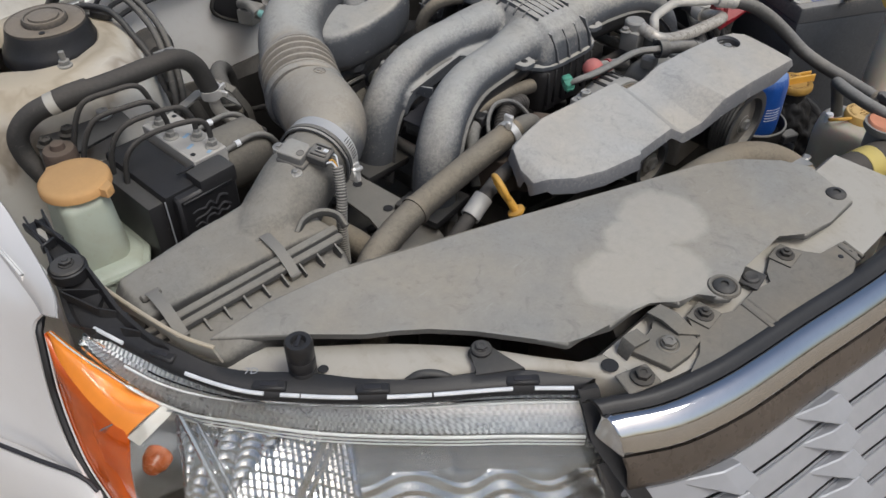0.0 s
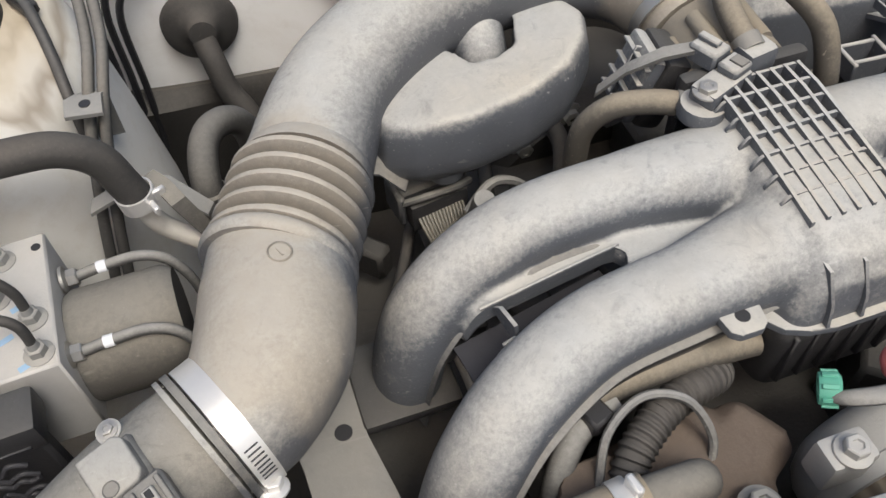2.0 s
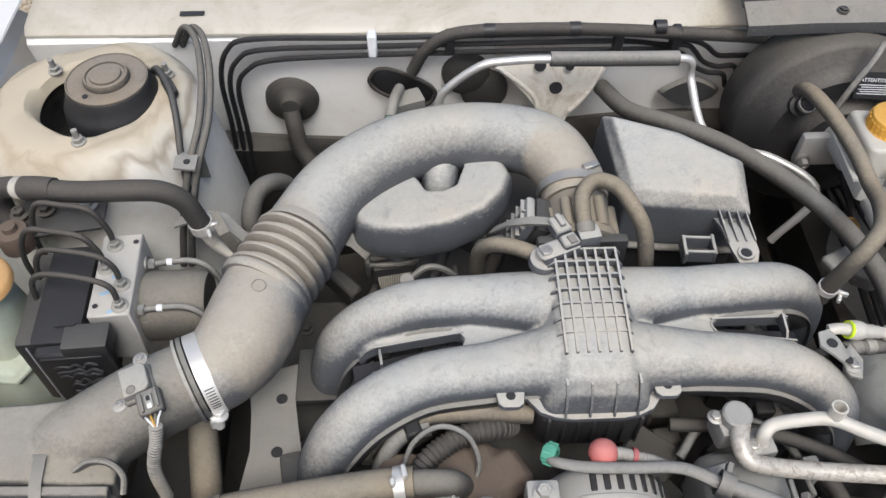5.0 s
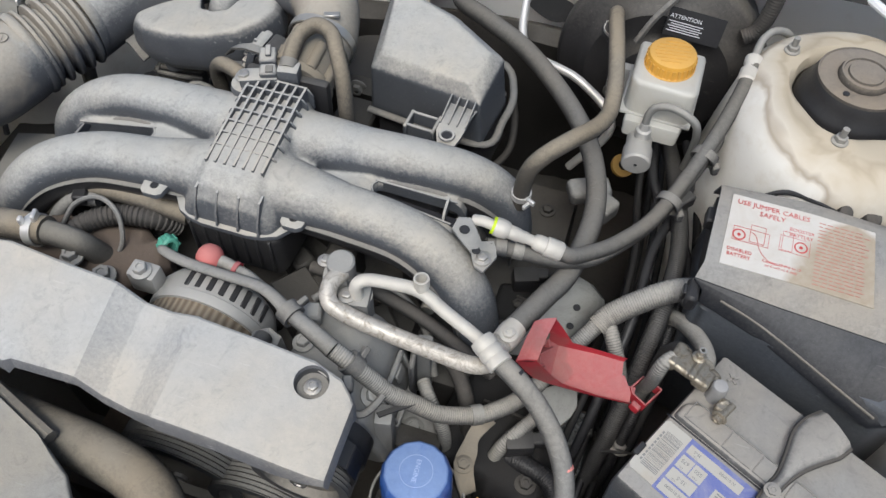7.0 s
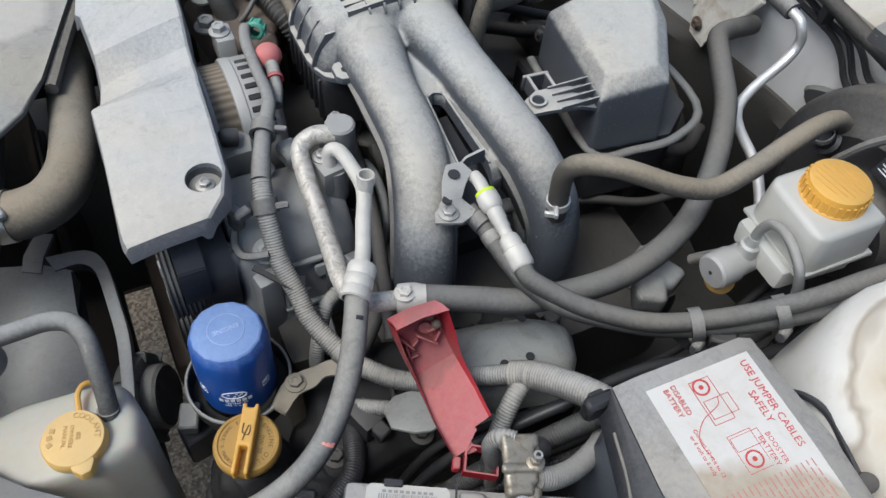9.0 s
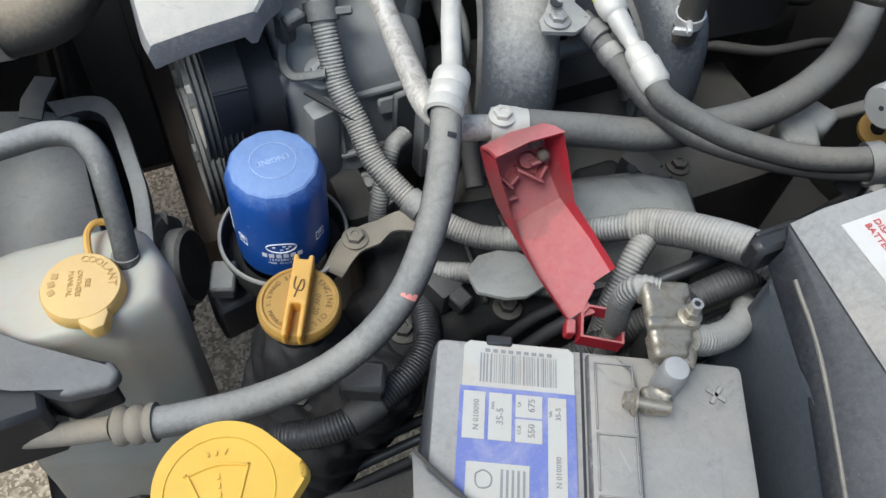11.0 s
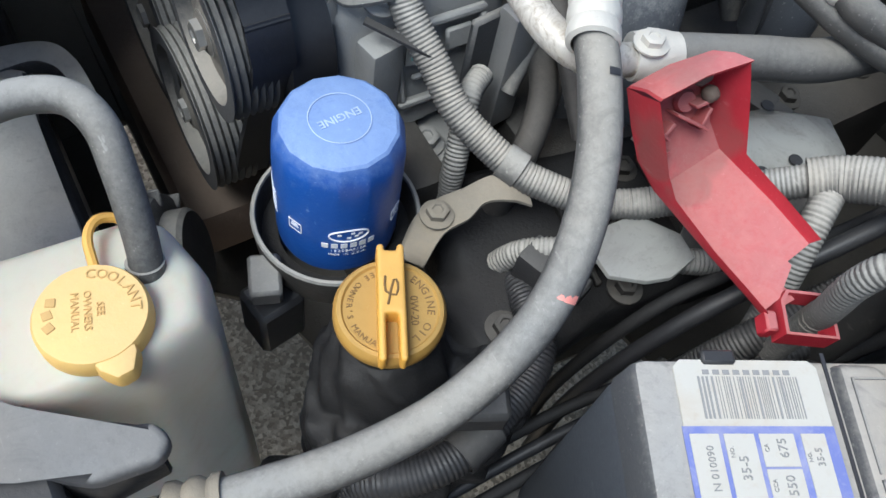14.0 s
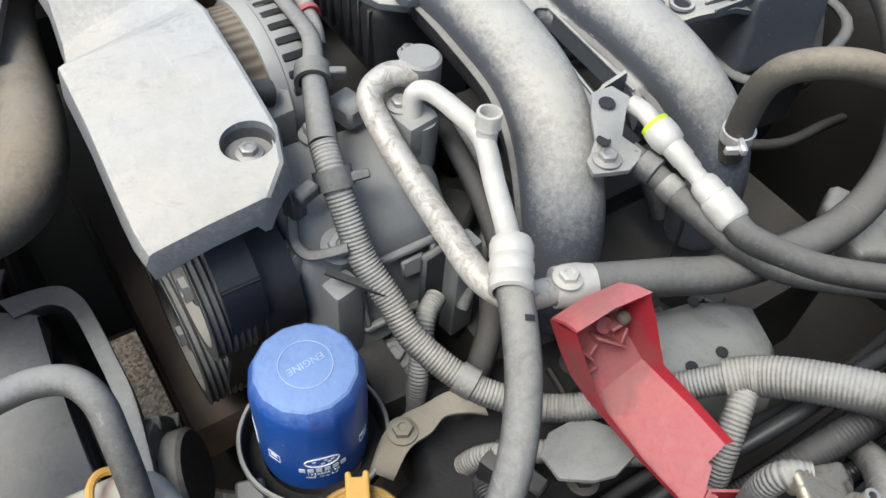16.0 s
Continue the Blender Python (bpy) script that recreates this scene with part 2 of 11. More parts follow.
OCHRE = dusty("ochre_plastic", (0.40, 0.23, 0.05), 0.5, 0.5, dustcol=(0.38, 0.26, 0.10))
TAN = dusty("tan_plastic", (0.60, 0.34, 0.14), 0.55, 0.6, dustcol=(0.55, 0.36, 0.18))
TANK = stained("milky_plastic", (0.51, 0.49, 0.42), (0.44, 0.37, 0.25), 0.45, 0.4, 9.0)
for k, v in (("Subsurface Weight", 0.35), ("Subsurface Scale", 0.03)):
    TANK.node_tree.nodes["Principled BSDF"].inputs[k].default_value = v
GREENTANK = stained("greenish_milky_plastic", (0.45, 0.50, 0.42), (0.35, 0.30, 0.2), 0.4, 0.45, 9.0)
STICKER = stained("faded_yellow_sticker", (0.62, 0.50, 0.16), (0.40, 0.34, 0.20), 0.4, 0.5, 20.0)
GREEN = plain("green_plastic", (0.10, 0.36, 0.26), 0.5)
LIME = plain("lime_plastic", (0.55, 0.75, 0.02), 0.5)
CHROME = plain("chrome", (0.75, 0.76, 0.78), 0.06, 1.0, 0.03)
SILVER = plain("silver_paint", (0.40, 0.41, 0.435), 0.42, 0.15, 0.05)
BRONZE = plain("dark_trim", (0.12, 0.10, 0.085), 0.3, 0.3, 0.1)
# one amber lens in two colours: lit for its top, shaded for its side
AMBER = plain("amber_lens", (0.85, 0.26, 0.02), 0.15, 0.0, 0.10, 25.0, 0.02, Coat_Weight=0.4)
AMBERSHADED = plain("shaded_amber_lens", (0.62, 0.10, 0.008), 0.15, 0.0, 0.18, 25.0, 0.02, Coat_Weight=0.4)
AMBERDARK = plain("dark_amber_reflector", (0.33, 0.085, 0.025), 0.25, 0.0, 0.25, 80.0, 0.1)
BANDRIB = plain("ribbed_clear_band", (0.40, 0.41, 0.415), 0.30, 0.45, 0.08, 60.0, 0.02)
LENSEDGE = plain("clear_lens_ridge", (0.66, 0.67, 0.66), 0.15, 0.0, 0.06, 40.0, 0.02, Coat_Weight=0.5)
SLATE = plain("grille_backing", (0.10, 0.10, 0.105), 0.5)
REFLECTOR = plain("lamp_reflector", (0.62, 0.63, 0.63), 0.20, 0.9, 0.05, 40.0, 0.02)
LABEL = stained("white_label", (0.48, 0.465, 0.42), (0.42, 0.34, 0.25), 0.55, 0.5, 16.0)
LABELBLUE = stained("blue_label", (0.15, 0.18, 0.42), (0.45, 0.44, 0.46), 0.5, 0.5, 30.0)
INKRED = plain("red_ink", (0.50, 0.06, 0.06), 0.6)
INKBLACK = plain("black_ink", (0.03, 0.03, 0.035), 0.6)
INKWHITE = plain("white_ink", (0.75, 0.77, 0.80), 0.5)
INKPINK = plain("pink_paint_mark", (0.80, 0.30, 0.26), 0.6)
TEAL = plain("teal_plastic", (0.25, 0.5, 0.46), 0.5)
WIRE = plain("bare_wires", (0.19, 0.175, 0.145), 0.5)
INKFADED = plain("faded_ink", (0.24, 0.24, 0.24), 0.6)
PULLEYFACE = dusty("brown_dusted_pulley", (0.15, 0.14, 0.125), 0.5, 0.5, 0.3, 0.4, dustcol=(0.30, 0.265, 0.22))
WIPED = marked(dusty("wiped_cover_plastic", (0.085, 0.083, 0.08), 0.85, 0.65, grain=0.4, dustcol=(0.435, 0.42, 0.385), patch=5.0), (0.56, 0.53, 0.47), ((-0.165, -0.285, 0.786, 0.045), (-0.276, -0.312, 0.786, 0.042), (-0.232, -0.338, 0.786, 0.040), (-0.215, -0.290, 0.786, 0.035)), 0.62)
BROWNLABEL = marked(stained("brown_stained_label", (0.62, 0.60, 0.56), (0.42, 0.34, 0.25), 0.35, 0.5, 16.0), (0.36, 0.29, 0.20), ((0.610, 0.085, 0.834, 0.060), (0.575, 0.070, 0.834, 0.034), (0.600, 0.125, 0.836, 0.030)), 0.9)
PITTED = stained("pitted_pipe", (0.56, 0.53, 0.48), (0.15, 0.11, 0.065), 0.7, 0.42, 110.0)
PITTED.node_tree.nodes["Principled BSDF"].inputs["Metallic"].default_value = 0.3
BATTERY = dusty("battery_case", (0.050, 0.054, 0.062), 0.80, 0.5, dustcol=(0.42, 0.40, 0.37))
SHROUD = dusty("fan_shroud_plastic", (0.07, 0.07, 0.075), 0.75, 0.55, dustcol=(0.28, 0.272, 0.258))
PALESHROUD = dusty("dusty_shroud_plastic", (0.12, 0.12, 0.125), 0.95, 0.55, dustcol=(0.60, 0.585, 0.55))
SLOPE = dusty("streaked_black_plastic", (0.016, 0.018, 0.023), 0.24, 0.38, dustcol=(0.34, 0.335, 0.33), patch=14.0, spec=0.2)
INKROSE = plain("faded_red_ink", (0.50, 0.22, 0.18), 0.6)


def glass_mat():
    m, nt, p = node_mat("clear_lens")
    p.inputs["Base Color"].default_value = (0.95, 0.96, 0.97, 1)
    p.inputs["Transmission Weight"].default_value = 1.0
    p.inputs["IOR"].default_value = 1.45
    nt.links.new(ramp(nt, noise_of(nt, 30, 4), 0.4, 0.75, 0.03, 0.16), p.inputs["Roughness"])
    return m


LENS = glass_mat()


def asphalt_mat():
    m, nt, p = node_mat("asphalt")
    v = nt.nodes.new("ShaderNodeTexVoronoi")
    v.inputs["Scale"].default_value = 210
    v.inputs["Randomness"].default_value = 1.0
    tc = nt.nodes.new("ShaderNodeTexCoord")
    nt.links.new(tc.outputs["Object"], v.inputs["Vector"])
    cell = nt.nodes.new("ShaderNodeSeparateColor")
    nt.links.new(v.outputs["Color"], cell.inputs[0])
    stone = mix(nt, ramp(nt, cell.outputs[0], 0.2, 1.0), (0.17, 0.135, 0.095), (0.60, 0.50, 0.37))
    big = ramp(nt, noise_of(nt, 3, 5), 0.35, 0.7)
    nt.links.new(mix(nt, times(nt, big, 0.5), stone, (0.34, 0.28, 0.21)), p.inputs["Base Color"])
    p.inputs["Roughness"].default_value = 0.9
    bump(nt, p, times(nt, v.outputs["Distance"], noise_of(nt, 500, 3, 0.7), "ADD"), 0.6, 0.003)
    return m


ASPHALT = asphalt_mat()

CLIPSTEEL = dusty("dull_clip_steel", (0.22, 0.215, 0.20), 0.55, 0.45, 0.6, 0.3, dustcol=(0.30, 0.285, 0.26))
TANALU = dusty("tan_dusted_casting", (0.22, 0.20, 0.17), 0.6, 0.6, 0.3, 0.5, dustcol=(0.33, 0.285, 0.215))
CAPYELLOW = plain("clean_yellow_plastic", (0.70, 0.43, 0.065), 0.4, 0.0, 0.05, 60.0)
POST = dusty("lead_post", (0.34, 0.34, 0.34), 0.4, 0.5, 0.5, 0.5, dustcol=(0.45, 0.44, 0.43))
SCRATCHED = dusty("scratched_black_plastic", (0.020, 0.024, 0.032), 0.36, 0.35, dustcol=(0.30, 0.32, 0.35), patch=4.0, reach=(-0.25, 0.9))
PALEYELLOW = dusty("faded_yellow_plastic", (0.74, 0.47, 0.14), 0.55, 0.5, dustcol=(0.70, 0.53, 0.30))
AIRBOX = dusty("airbox_plastic", (0.055, 0.055, 0.055), 0.80, 0.6, grain=0.4, dustcol=(0.37, 0.35, 0.31))
RESERVOIR = stained("brake_reservoir_plastic", (0.48, 0.475, 0.44), (0.40, 0.35, 0.26), 0.35, 0.4, 9.0)
SHIELD = stained("mottled_sheet_steel", (0.30, 0.30, 0.28), (0.16, 0.155, 0.14), 0.75, 0.4, 18.0)
MOUNT = dusty("dusty_mount_rubber", (0.05, 0.046, 0.042), 0.9, 0.65, dustcol=(0.30, 0.262, 0.22))
BLOCK = dusty("brake_block_aluminium", (0.50, 0.49, 0.47), 0.5, 0.5, 0.2, 0.4, dustcol=(0.50, 0.475, 0.43))
MOTOR = dusty("dusty_motor_can", (0.09, 0.086, 0.08), 0.7, 0.55, 0.2, 0.4, dustcol=(0.31, 0.29, 0.25))
BLUEMARK = plain("pale_blue_paint", (0.30, 0.45, 0.60), 0.6)
OILY = dusty("oily_black_casting", (0.013, 0.013, 0.014), 0.2, 0.55, 0.0, 0.9, dustcol=(0.10, 0.095, 0.09), spec=0.25)
INKPALE = plain("pale_blue_ink", (0.42, 0.52, 0.74), 0.5)
PEACH = plain("peach_label", (0.70, 0.30, 0.18), 0.5)
CAST = dusty("dusty_cast_aluminium", (0.29, 0.29, 0.285), 0.55, 0.5, 0.4, 0.6, dustcol=(0.42, 0.41, 0.38))


def stator_mat():
    """Brown laminations, wavy across the stack."""
    m, nt, p = node_mat("laminated_stator")
    tc = nt.nodes.new("ShaderNodeTexCoord")
    w = nt.nodes.new("ShaderNodeTexWave")
    w.wave_type, w.bands_direction = "BANDS", "X"
    w.inputs["Scale"].default_value, w.inputs["Distortion"].default_value = 45, 0.6
    nt.links.new(tc.outputs["Object"], w.inputs["Vector"])
    nt.links.new(mix(nt, w.outputs["Fac"], (0.17, 0.13, 0.09), (0.30, 0.25, 0.18)), p.inputs["Base Color"])
    p.inputs["Roughness"].default_value = 0.7
    bump(nt, p, w.outputs["Fac"], 0.4, 0.002)
    return m


STATOR = stator_mat()

# ---- mesh helpers ----
V = Vector
PLACE = {}


def thing(name, at, label="", category="", group="", kind=""):
    """An empty at the base of a thing, which parents its parts."""
    ob = new(name)
    ob.empty_display_size = 0.02
    ob.matrix_basis = Matrix.Translation(at)
    PLACE[ob] = V(at)
    return tagged(ob, label, category, group, kind)


def finish(name, bm, material, smooth=40):
    bmesh.ops.recalc_face_normals(bm, faces=bm.faces)
    c = V((0, 0, 0))
    if bm.verts:
        lo = V([min(v.co[i] for v in bm.verts) for i in range(3)])
        hi = V([max(v.co[i] for v in bm.verts) for i in range(3)])
        c = (lo + hi) / 2
    bmesh.ops.translate(bm, verts=bm.verts, vec=-c)
    me = bpy.data.meshes.new(name)
    bm.to_mesh(me)
    bm.free()
    me.materials.append(material)
    me.polygons.foreach_set("use_smooth", [True] * len(me.polygons))
    me.set_sharp_from_angle(angle=radians(smooth))
    ob = new(name, me)
    ob.matrix_basis = Matrix.Translation(c)
    PLACE[ob] = c
    return ob


def part(name, bm, material, parent, label="", smooth=40):
    """One mesh, given in world coordinates, as a part of a thing or of a part."""
    ob = finish(name, bm, material, smooth)
    ob.parent = parent
    ob.matrix_parent_inverse = Matrix.Translation(-PLACE[parent])
    return tagged(ob, label)


def solo(name, bm, material, label="", category="", group="", kind="", smooth=40):
    return tagged(finish(name, bm, material, smooth), label, category, group, kind)


def add(bm, other, m=None):
    """Join another bmesh into bm."""
    if m is not None:
        bmesh.ops.transform(other, matrix=m, verts=other.verts)
    me = bpy.data.meshes.new("t")
    other.to_mesh(me)
    other.free()
    bm.from_mesh(me)
    bpy.data.meshes.remove(me)
    return bm


def moved(bm, m):
    bmesh.ops.transform(bm, matrix=m, verts=bm.verts)
    return bm


def frame_of(at, z_axis, x_hint=(1, 0, 0)):
    z = V(z_axis).normalized()
    x = V(x_hint) - z * z.dot(V(x_hint))
    if x.length < 1e-4:
        x = V((0, 1, 0)) - z * z.dot(V((0, 1, 0)))
    x.normalize()
    y = z.cross(x)
    m = Matrix((x, y, z)).transposed().to_4x4()
    m.translation = V(at)
    return m


def box(size, at=(0, 0, 0), turn=0.0, bevel=0.002, seg=1, m=None):
    bm = bmesh.new()
    bmesh.ops.create_cube(bm, size=1)
    bmesh.ops.scale(bm, vec=size, verts=bm.verts)
    if bevel:
        bmesh.ops.bevel(bm, geom=bm.edges[:], offset=min(bevel, min(size) * 0.45), segments=seg, affect="EDGES", profile=0.6)
    bmesh.ops.transform(bm, matrix=(m if m is not None else pose(*at, 0, 0, turn)), verts=bm.verts)
    return bm


def prism(poly, z0, z1, bevel=0.002, seg=2, top=1.0, m=None):
    """A polygon in x, y, raised from z0 to z1; top: how much the upper outline shrinks towards its middle."""
    bm = bmesh.new()
    c = sum((V((*p, 0)) for p in poly), V()) / len(poly)
    lo = [bm.verts.new((x, y, z0)) for x, y in poly]
    hi = [bm.verts.new((c.x + (x - c.x) * top, c.y + (y - c.y) * top, z1)) for x, y in poly]
    bm.faces.new(lo[::-1])
    cap = bm.faces.new(hi)
    n = len(poly)
    for i in range(n):
        bm.faces.new((lo[i], lo[(i + 1) % n], hi[(i + 1) % n], hi[i]))
    if bevel:
        bmesh.ops.bevel(bm, geom=list(cap.edges) + [e for e in bm.edges if (e.verts[0].co.z - e.verts[1].co.z) != 0], offset=bevel, segments=seg, affect="EDGES", profile=0.5)
    if m is not None:
        bmesh.ops.transform(bm, matrix=m, verts=bm.verts)
    return bm


def lathe(profile, seg=32, m=None, a0=0.0, a1=360.0):
    """A profile of (radius, height) turned about z."""
    bm = bmesh.new()
    full = a1 - a0 >= 359.9
    rings = []
    steps = seg if full else seg + 1
    for k in range(steps):
        a = radians(a0 + (a1 - a0) * k / seg)
        rings.append([bm.verts.new((r * math.cos(a), r * math.sin(a), z)) for r, z in profile])
    for k in range(seg):
        a, b = rings[k], rings[(k + 1) % steps]
        for i in range(len(profile) - 1):
            bm.faces.new((a[i], b[i], b[i + 1], a[i + 1]))
    bmesh.ops.remove_doubles(bm, verts=bm.verts, dist=1e-5)
    if m is not None:
        bmesh.ops.transform(bm, matrix=m, verts=bm.verts)
    return bm


def spline(pts, per=8):
    """Points along a Catmull-Rom curve, with the place of each in the list."""
    pts = [V(p) for p in pts]
    ext = [pts[0] * 2 - pts[1]] + pts + [pts[-1] * 2 - pts[-2]]
    out = []
    for i in range(len(pts) - 1):
        p0, p1, p2, p3 = ext[i:i + 4]
        for k in range(per):
            t = k / per
            out.append((0.5 * ((2 * p1) + (p2 - p0) * t + (2 * p0 - 5 * p1 + 4 * p2 - p3) * t * t + (3 * p1 - p0 - 3 * p2 + p3) * t ** 3), i + t))
    out.append((pts[-1], len(pts) - 1))
    return out


def tube(pts, r, seg=14, per=6, ribs=None, squash=1.0, hollow=0.0, up=None):
    """A round or flattened tube along a curve. r: one radius or one for each point. ribs: (pitch, depth) of a corrugation.
    squash: its height against its width, up giving the direction of the height."""
    line = spline(pts, per)
    rad = r if isinstance(r, (list, tuple)) else [r] * len(pts)

    def r_at(u):
        i = min(int(u), len(rad) - 2)
        return rad[i] + (rad[i + 1] - rad[i]) * (u - i)

    cs, us = [p for p, _ in line], [u for _, u in line]
    if ribs:
        pitch, depth = ribs
        length = [0.0]
        for a, b in zip(cs, cs[1:]):
            length.append(length[-1] + (b - a).length)
        n = max(4, int(length[-1] / pitch) * 4)
        c2, u2 = [], []
        j = 0
        for k in range(n + 1):
            s = length[-1] * k / n
            while j < len(length) - 2 and length[j + 1] < s:
                j += 1
            f = (s - length[j]) / max(1e-9, length[j + 1] - length[j])
            c2.append(cs[j].lerp(cs[j + 1], f))
            u2.append(us[j] + (us[j + 1] - us[j]) * f)
        cs, us = c2, u2
    bm = bmesh.new()
    tan = [(cs[min(i + 1, len(cs) - 1)] - cs[max(i - 1, 0)]).normalized() for i in range(len(cs))]
    nrm = V(up) if up else V((0, 0, 1))
    if abs(tan[0].dot(nrm)) > 0.95:
        nrm = V((0, 1, 0))
    rings = []
    for i, (c, t) in enumerate(zip(cs, tan)):
        nrm = (V(up) if up and abs(t.dot(V(up))) < 0.9 else nrm)
        nrm = (nrm - t * t.dot(nrm)).normalized()
        bi = t.cross(nrm)
        rr = r_at(us[i])
        if ribs:
            rr -= ribs[1] * (0, 0, 1, 1)[i % 4]
        rings.append([bm.verts.new(c + bi * (rr * math.cos(a)) + nrm * (rr * squash * math.sin(a))) for a in (2 * math.pi * k / seg for k in range(seg))])
    for a, b in zip(rings, rings[1:]):
        for k in range(seg):
            bm.faces.new((a[k], a[(k + 1) % seg], b[(k + 1) % seg], b[k]))
    for ring, flip in ((rings[0], 1), (rings[-1], 0)):
        if hollow:
            c = sum((v.co for v in ring), V()) / seg
            t = tan[0] if flip else -tan[-1]
            inner = [bm.verts.new(c + (v.co - c) * hollow) for v in ring]
            deep = [bm.verts.new(c + (v.co - c) * hollow + t * 0.012) for v in ring]
            for k in range(seg):
                bm.faces.new((ring[k], ring[(k + 1) % seg], inner[(k + 1) % seg], inner[k]))
                bm.faces.new((inner[k], inner[(k + 1) % seg], deep[(k + 1) % seg], deep[k]))
            bm.faces.new(deep)
        else:
            bm.faces.new(ring[::-1] if flip else ring)
    return bm


def loft(rings, caps=True, closed=True):
    """A skin over rings of equally many points."""
    bm = bmesh.new()
    vs = [[bm.verts.new(p) for p in ring] for ring in rings]
    n = len(vs[0])
    for a, b in zip(vs, vs[1:]):
        for k in range(n if closed else n - 1):
            bm.faces.new((a[k], a[(k + 1) % n], b[(k + 1) % n], b[k]))
    if caps and closed:
        bm.faces.new(vs[0][::-1])
        bm.faces.new(vs[-1])
    return bm


def sheet(rows, thick, normal=(0, 0, -1)):
    """A bent sheet of some thickness over rows of points."""
    off = V(normal).normalized() * thick
    bm = bmesh.new()
    a = [[bm.verts.new(p) for p in r] for r in rows]
    b = [[bm.verts.new(V(p) + off) for p in r] for r in rows]
    h, w = len(rows), len(rows[0])
    for i in range(h - 1):
        for j in range(w - 1):
            bm.faces.new((a[i][j], a[i][j + 1], a[i + 1][j + 1], a[i + 1][j]))
            bm.faces.new((b[i][j], b[i + 1][j], b[i + 1][j + 1], b[i][j + 1]))
    edge = [(0, j) for j in range(w)] + [(i, w - 1) for i in range(1, h)] + [(h - 1, j) for j in range(w - 2, -1, -1)] + [(i, 0) for i in range(h - 2, 0, -1)]
    for p, q in zip(edge, edge[1:] + edge[:1]):
        bm.faces.new((a[p[0]][p[1]], b[p[0]][p[1]], b[q[0]][q[1]], a[q[0]][q[1]]))
    return bm


def ring_at(at, axis, r, half, thick=0.0015, seg=28):
    """A band round a tube: a hose clamp or collar."""
    return lathe([(r, -half), (r + thick, -half), (r + thick, half), (r, half), (r, -half)], seg, frame_of(at, axis))


def hexbolt(at, axis=(0, 0, 1), r=0.006, h=0.006, washer=1.5, turn=0.0):
    bm = lathe([(0, 0), (r * washer, 0), (r * washer, h * 0.2), (r * 1.05, h * 0.35), (0, h * 0.35)], 18)
    hx = lathe([(0, h * 0.3), (r, h * 0.3), (r, h * 0.92), (r * 0.86, h), (r * 0.5, h), (r * 0.42, h * 0.86), (0, h * 0.86)], 6, pose(0, 0, 0, 0, 0, turn))
    return moved(add(bm, hx), frame_of(at, axis))


def text_mesh(words, size, m, depth=0.0002, align="CENTER"):
    cu = bpy.data.curves.new("w", "FONT")
    cu.body, cu.size, cu.extrude, cu.align_x, cu.align_y = words, size, depth, align, "CENTER"
    cu.resolution_u = 2
    ob = bpy.data.objects.new("w", cu)
    me = bpy.data.meshes.new_from_object(ob)
    bpy.data.objects.remove(ob)
    bpy.data.curves.remove(cu)
    bm = bmesh.new()
    bm.from_mesh(me)
    bpy.data.meshes.remove(me)
    return moved(bm, m)


def arc_text(words, size, r, mid, m, inward=False, depth=0.0002):
    """Letters round a circle, mid degrees being the middle of the line."""
    bm = bmesh.new()
    step = size * 0.72 / r
    for i, ch in enumerate(words):
        if ch == " ":
            continue
        d = (i - (len(words) - 1) / 2) * step
        a = radians(mid) - (d if not inward else -d)
        turn = math.degrees(a) - 90 if not inward else math.degrees(a) + 90
        add(bm, text_mesh(ch, size, m @ pose(r * math.cos(a), r * math.sin(a), 0, 0, 0, turn), depth))
    return bm


def letters(bm, material, parent):
    """Each raised letter of a line of text as a part of its own."""
    bm.verts.ensure_lookup_table()
    left = set(bm.verts)
    while left:
        todo, seen = [next(v for v in bm.verts if v in left)], set()
        while todo:
            v = todo.pop()
            if v not in seen:
                seen.add(v)
                todo += [e.other_vert(v) for e in v.link_edges]
        left -= seen
        one, at = bmesh.new(), {}
        for v in bm.verts:
            if v in seen:
                at[v] = one.verts.new(v.co)
        for f in bm.faces:
            if f.verts[0] in seen:
                one.faces.new([at[v] for v in f.verts])
        part("letter", one, material, parent)
    bm.free()


def fused(bms, voxel=0.002, rounds=6):
    """Several closed meshes melted into one moulded shape with soft inner corners."""
    bm = bmesh.new()
    for b in bms:
        add(bm, b)
    bmesh.ops.recalc_face_normals(bm, faces=bm.faces)
    me = bpy.data.meshes.new("melt")
    bm.to_mesh(me)
    bm.free()
    ob = new("melt", me)
    r = ob.modifiers.new("r", "REMESH")
    r.mode, r.voxel_size = "VOXEL", voxel
    s = ob.modifiers.new("s", "SMOOTH")
    s.factor, s.iterations = 0.5, rounds
    out = bpy.data.meshes.new_from_object(ob.evaluated_get(bpy.context.evaluated_depsgraph_get()))
    bpy.data.objects.remove(ob)
    bpy.data.meshes.remove(me)
    bm = bmesh.new()
    bm.from_mesh(out)
    bpy.data.meshes.remove(out)
    return bm

# ---- setting ----
def build_ground():
    bm = bmesh.new()
    bmesh.ops.create_grid(bm, x_segments=40, y_segments=40, size=60)
    solo("ground", bm, ASPHALT, "coarse grey-brown asphalt under the car", "ground", kind="structure")


build_ground()


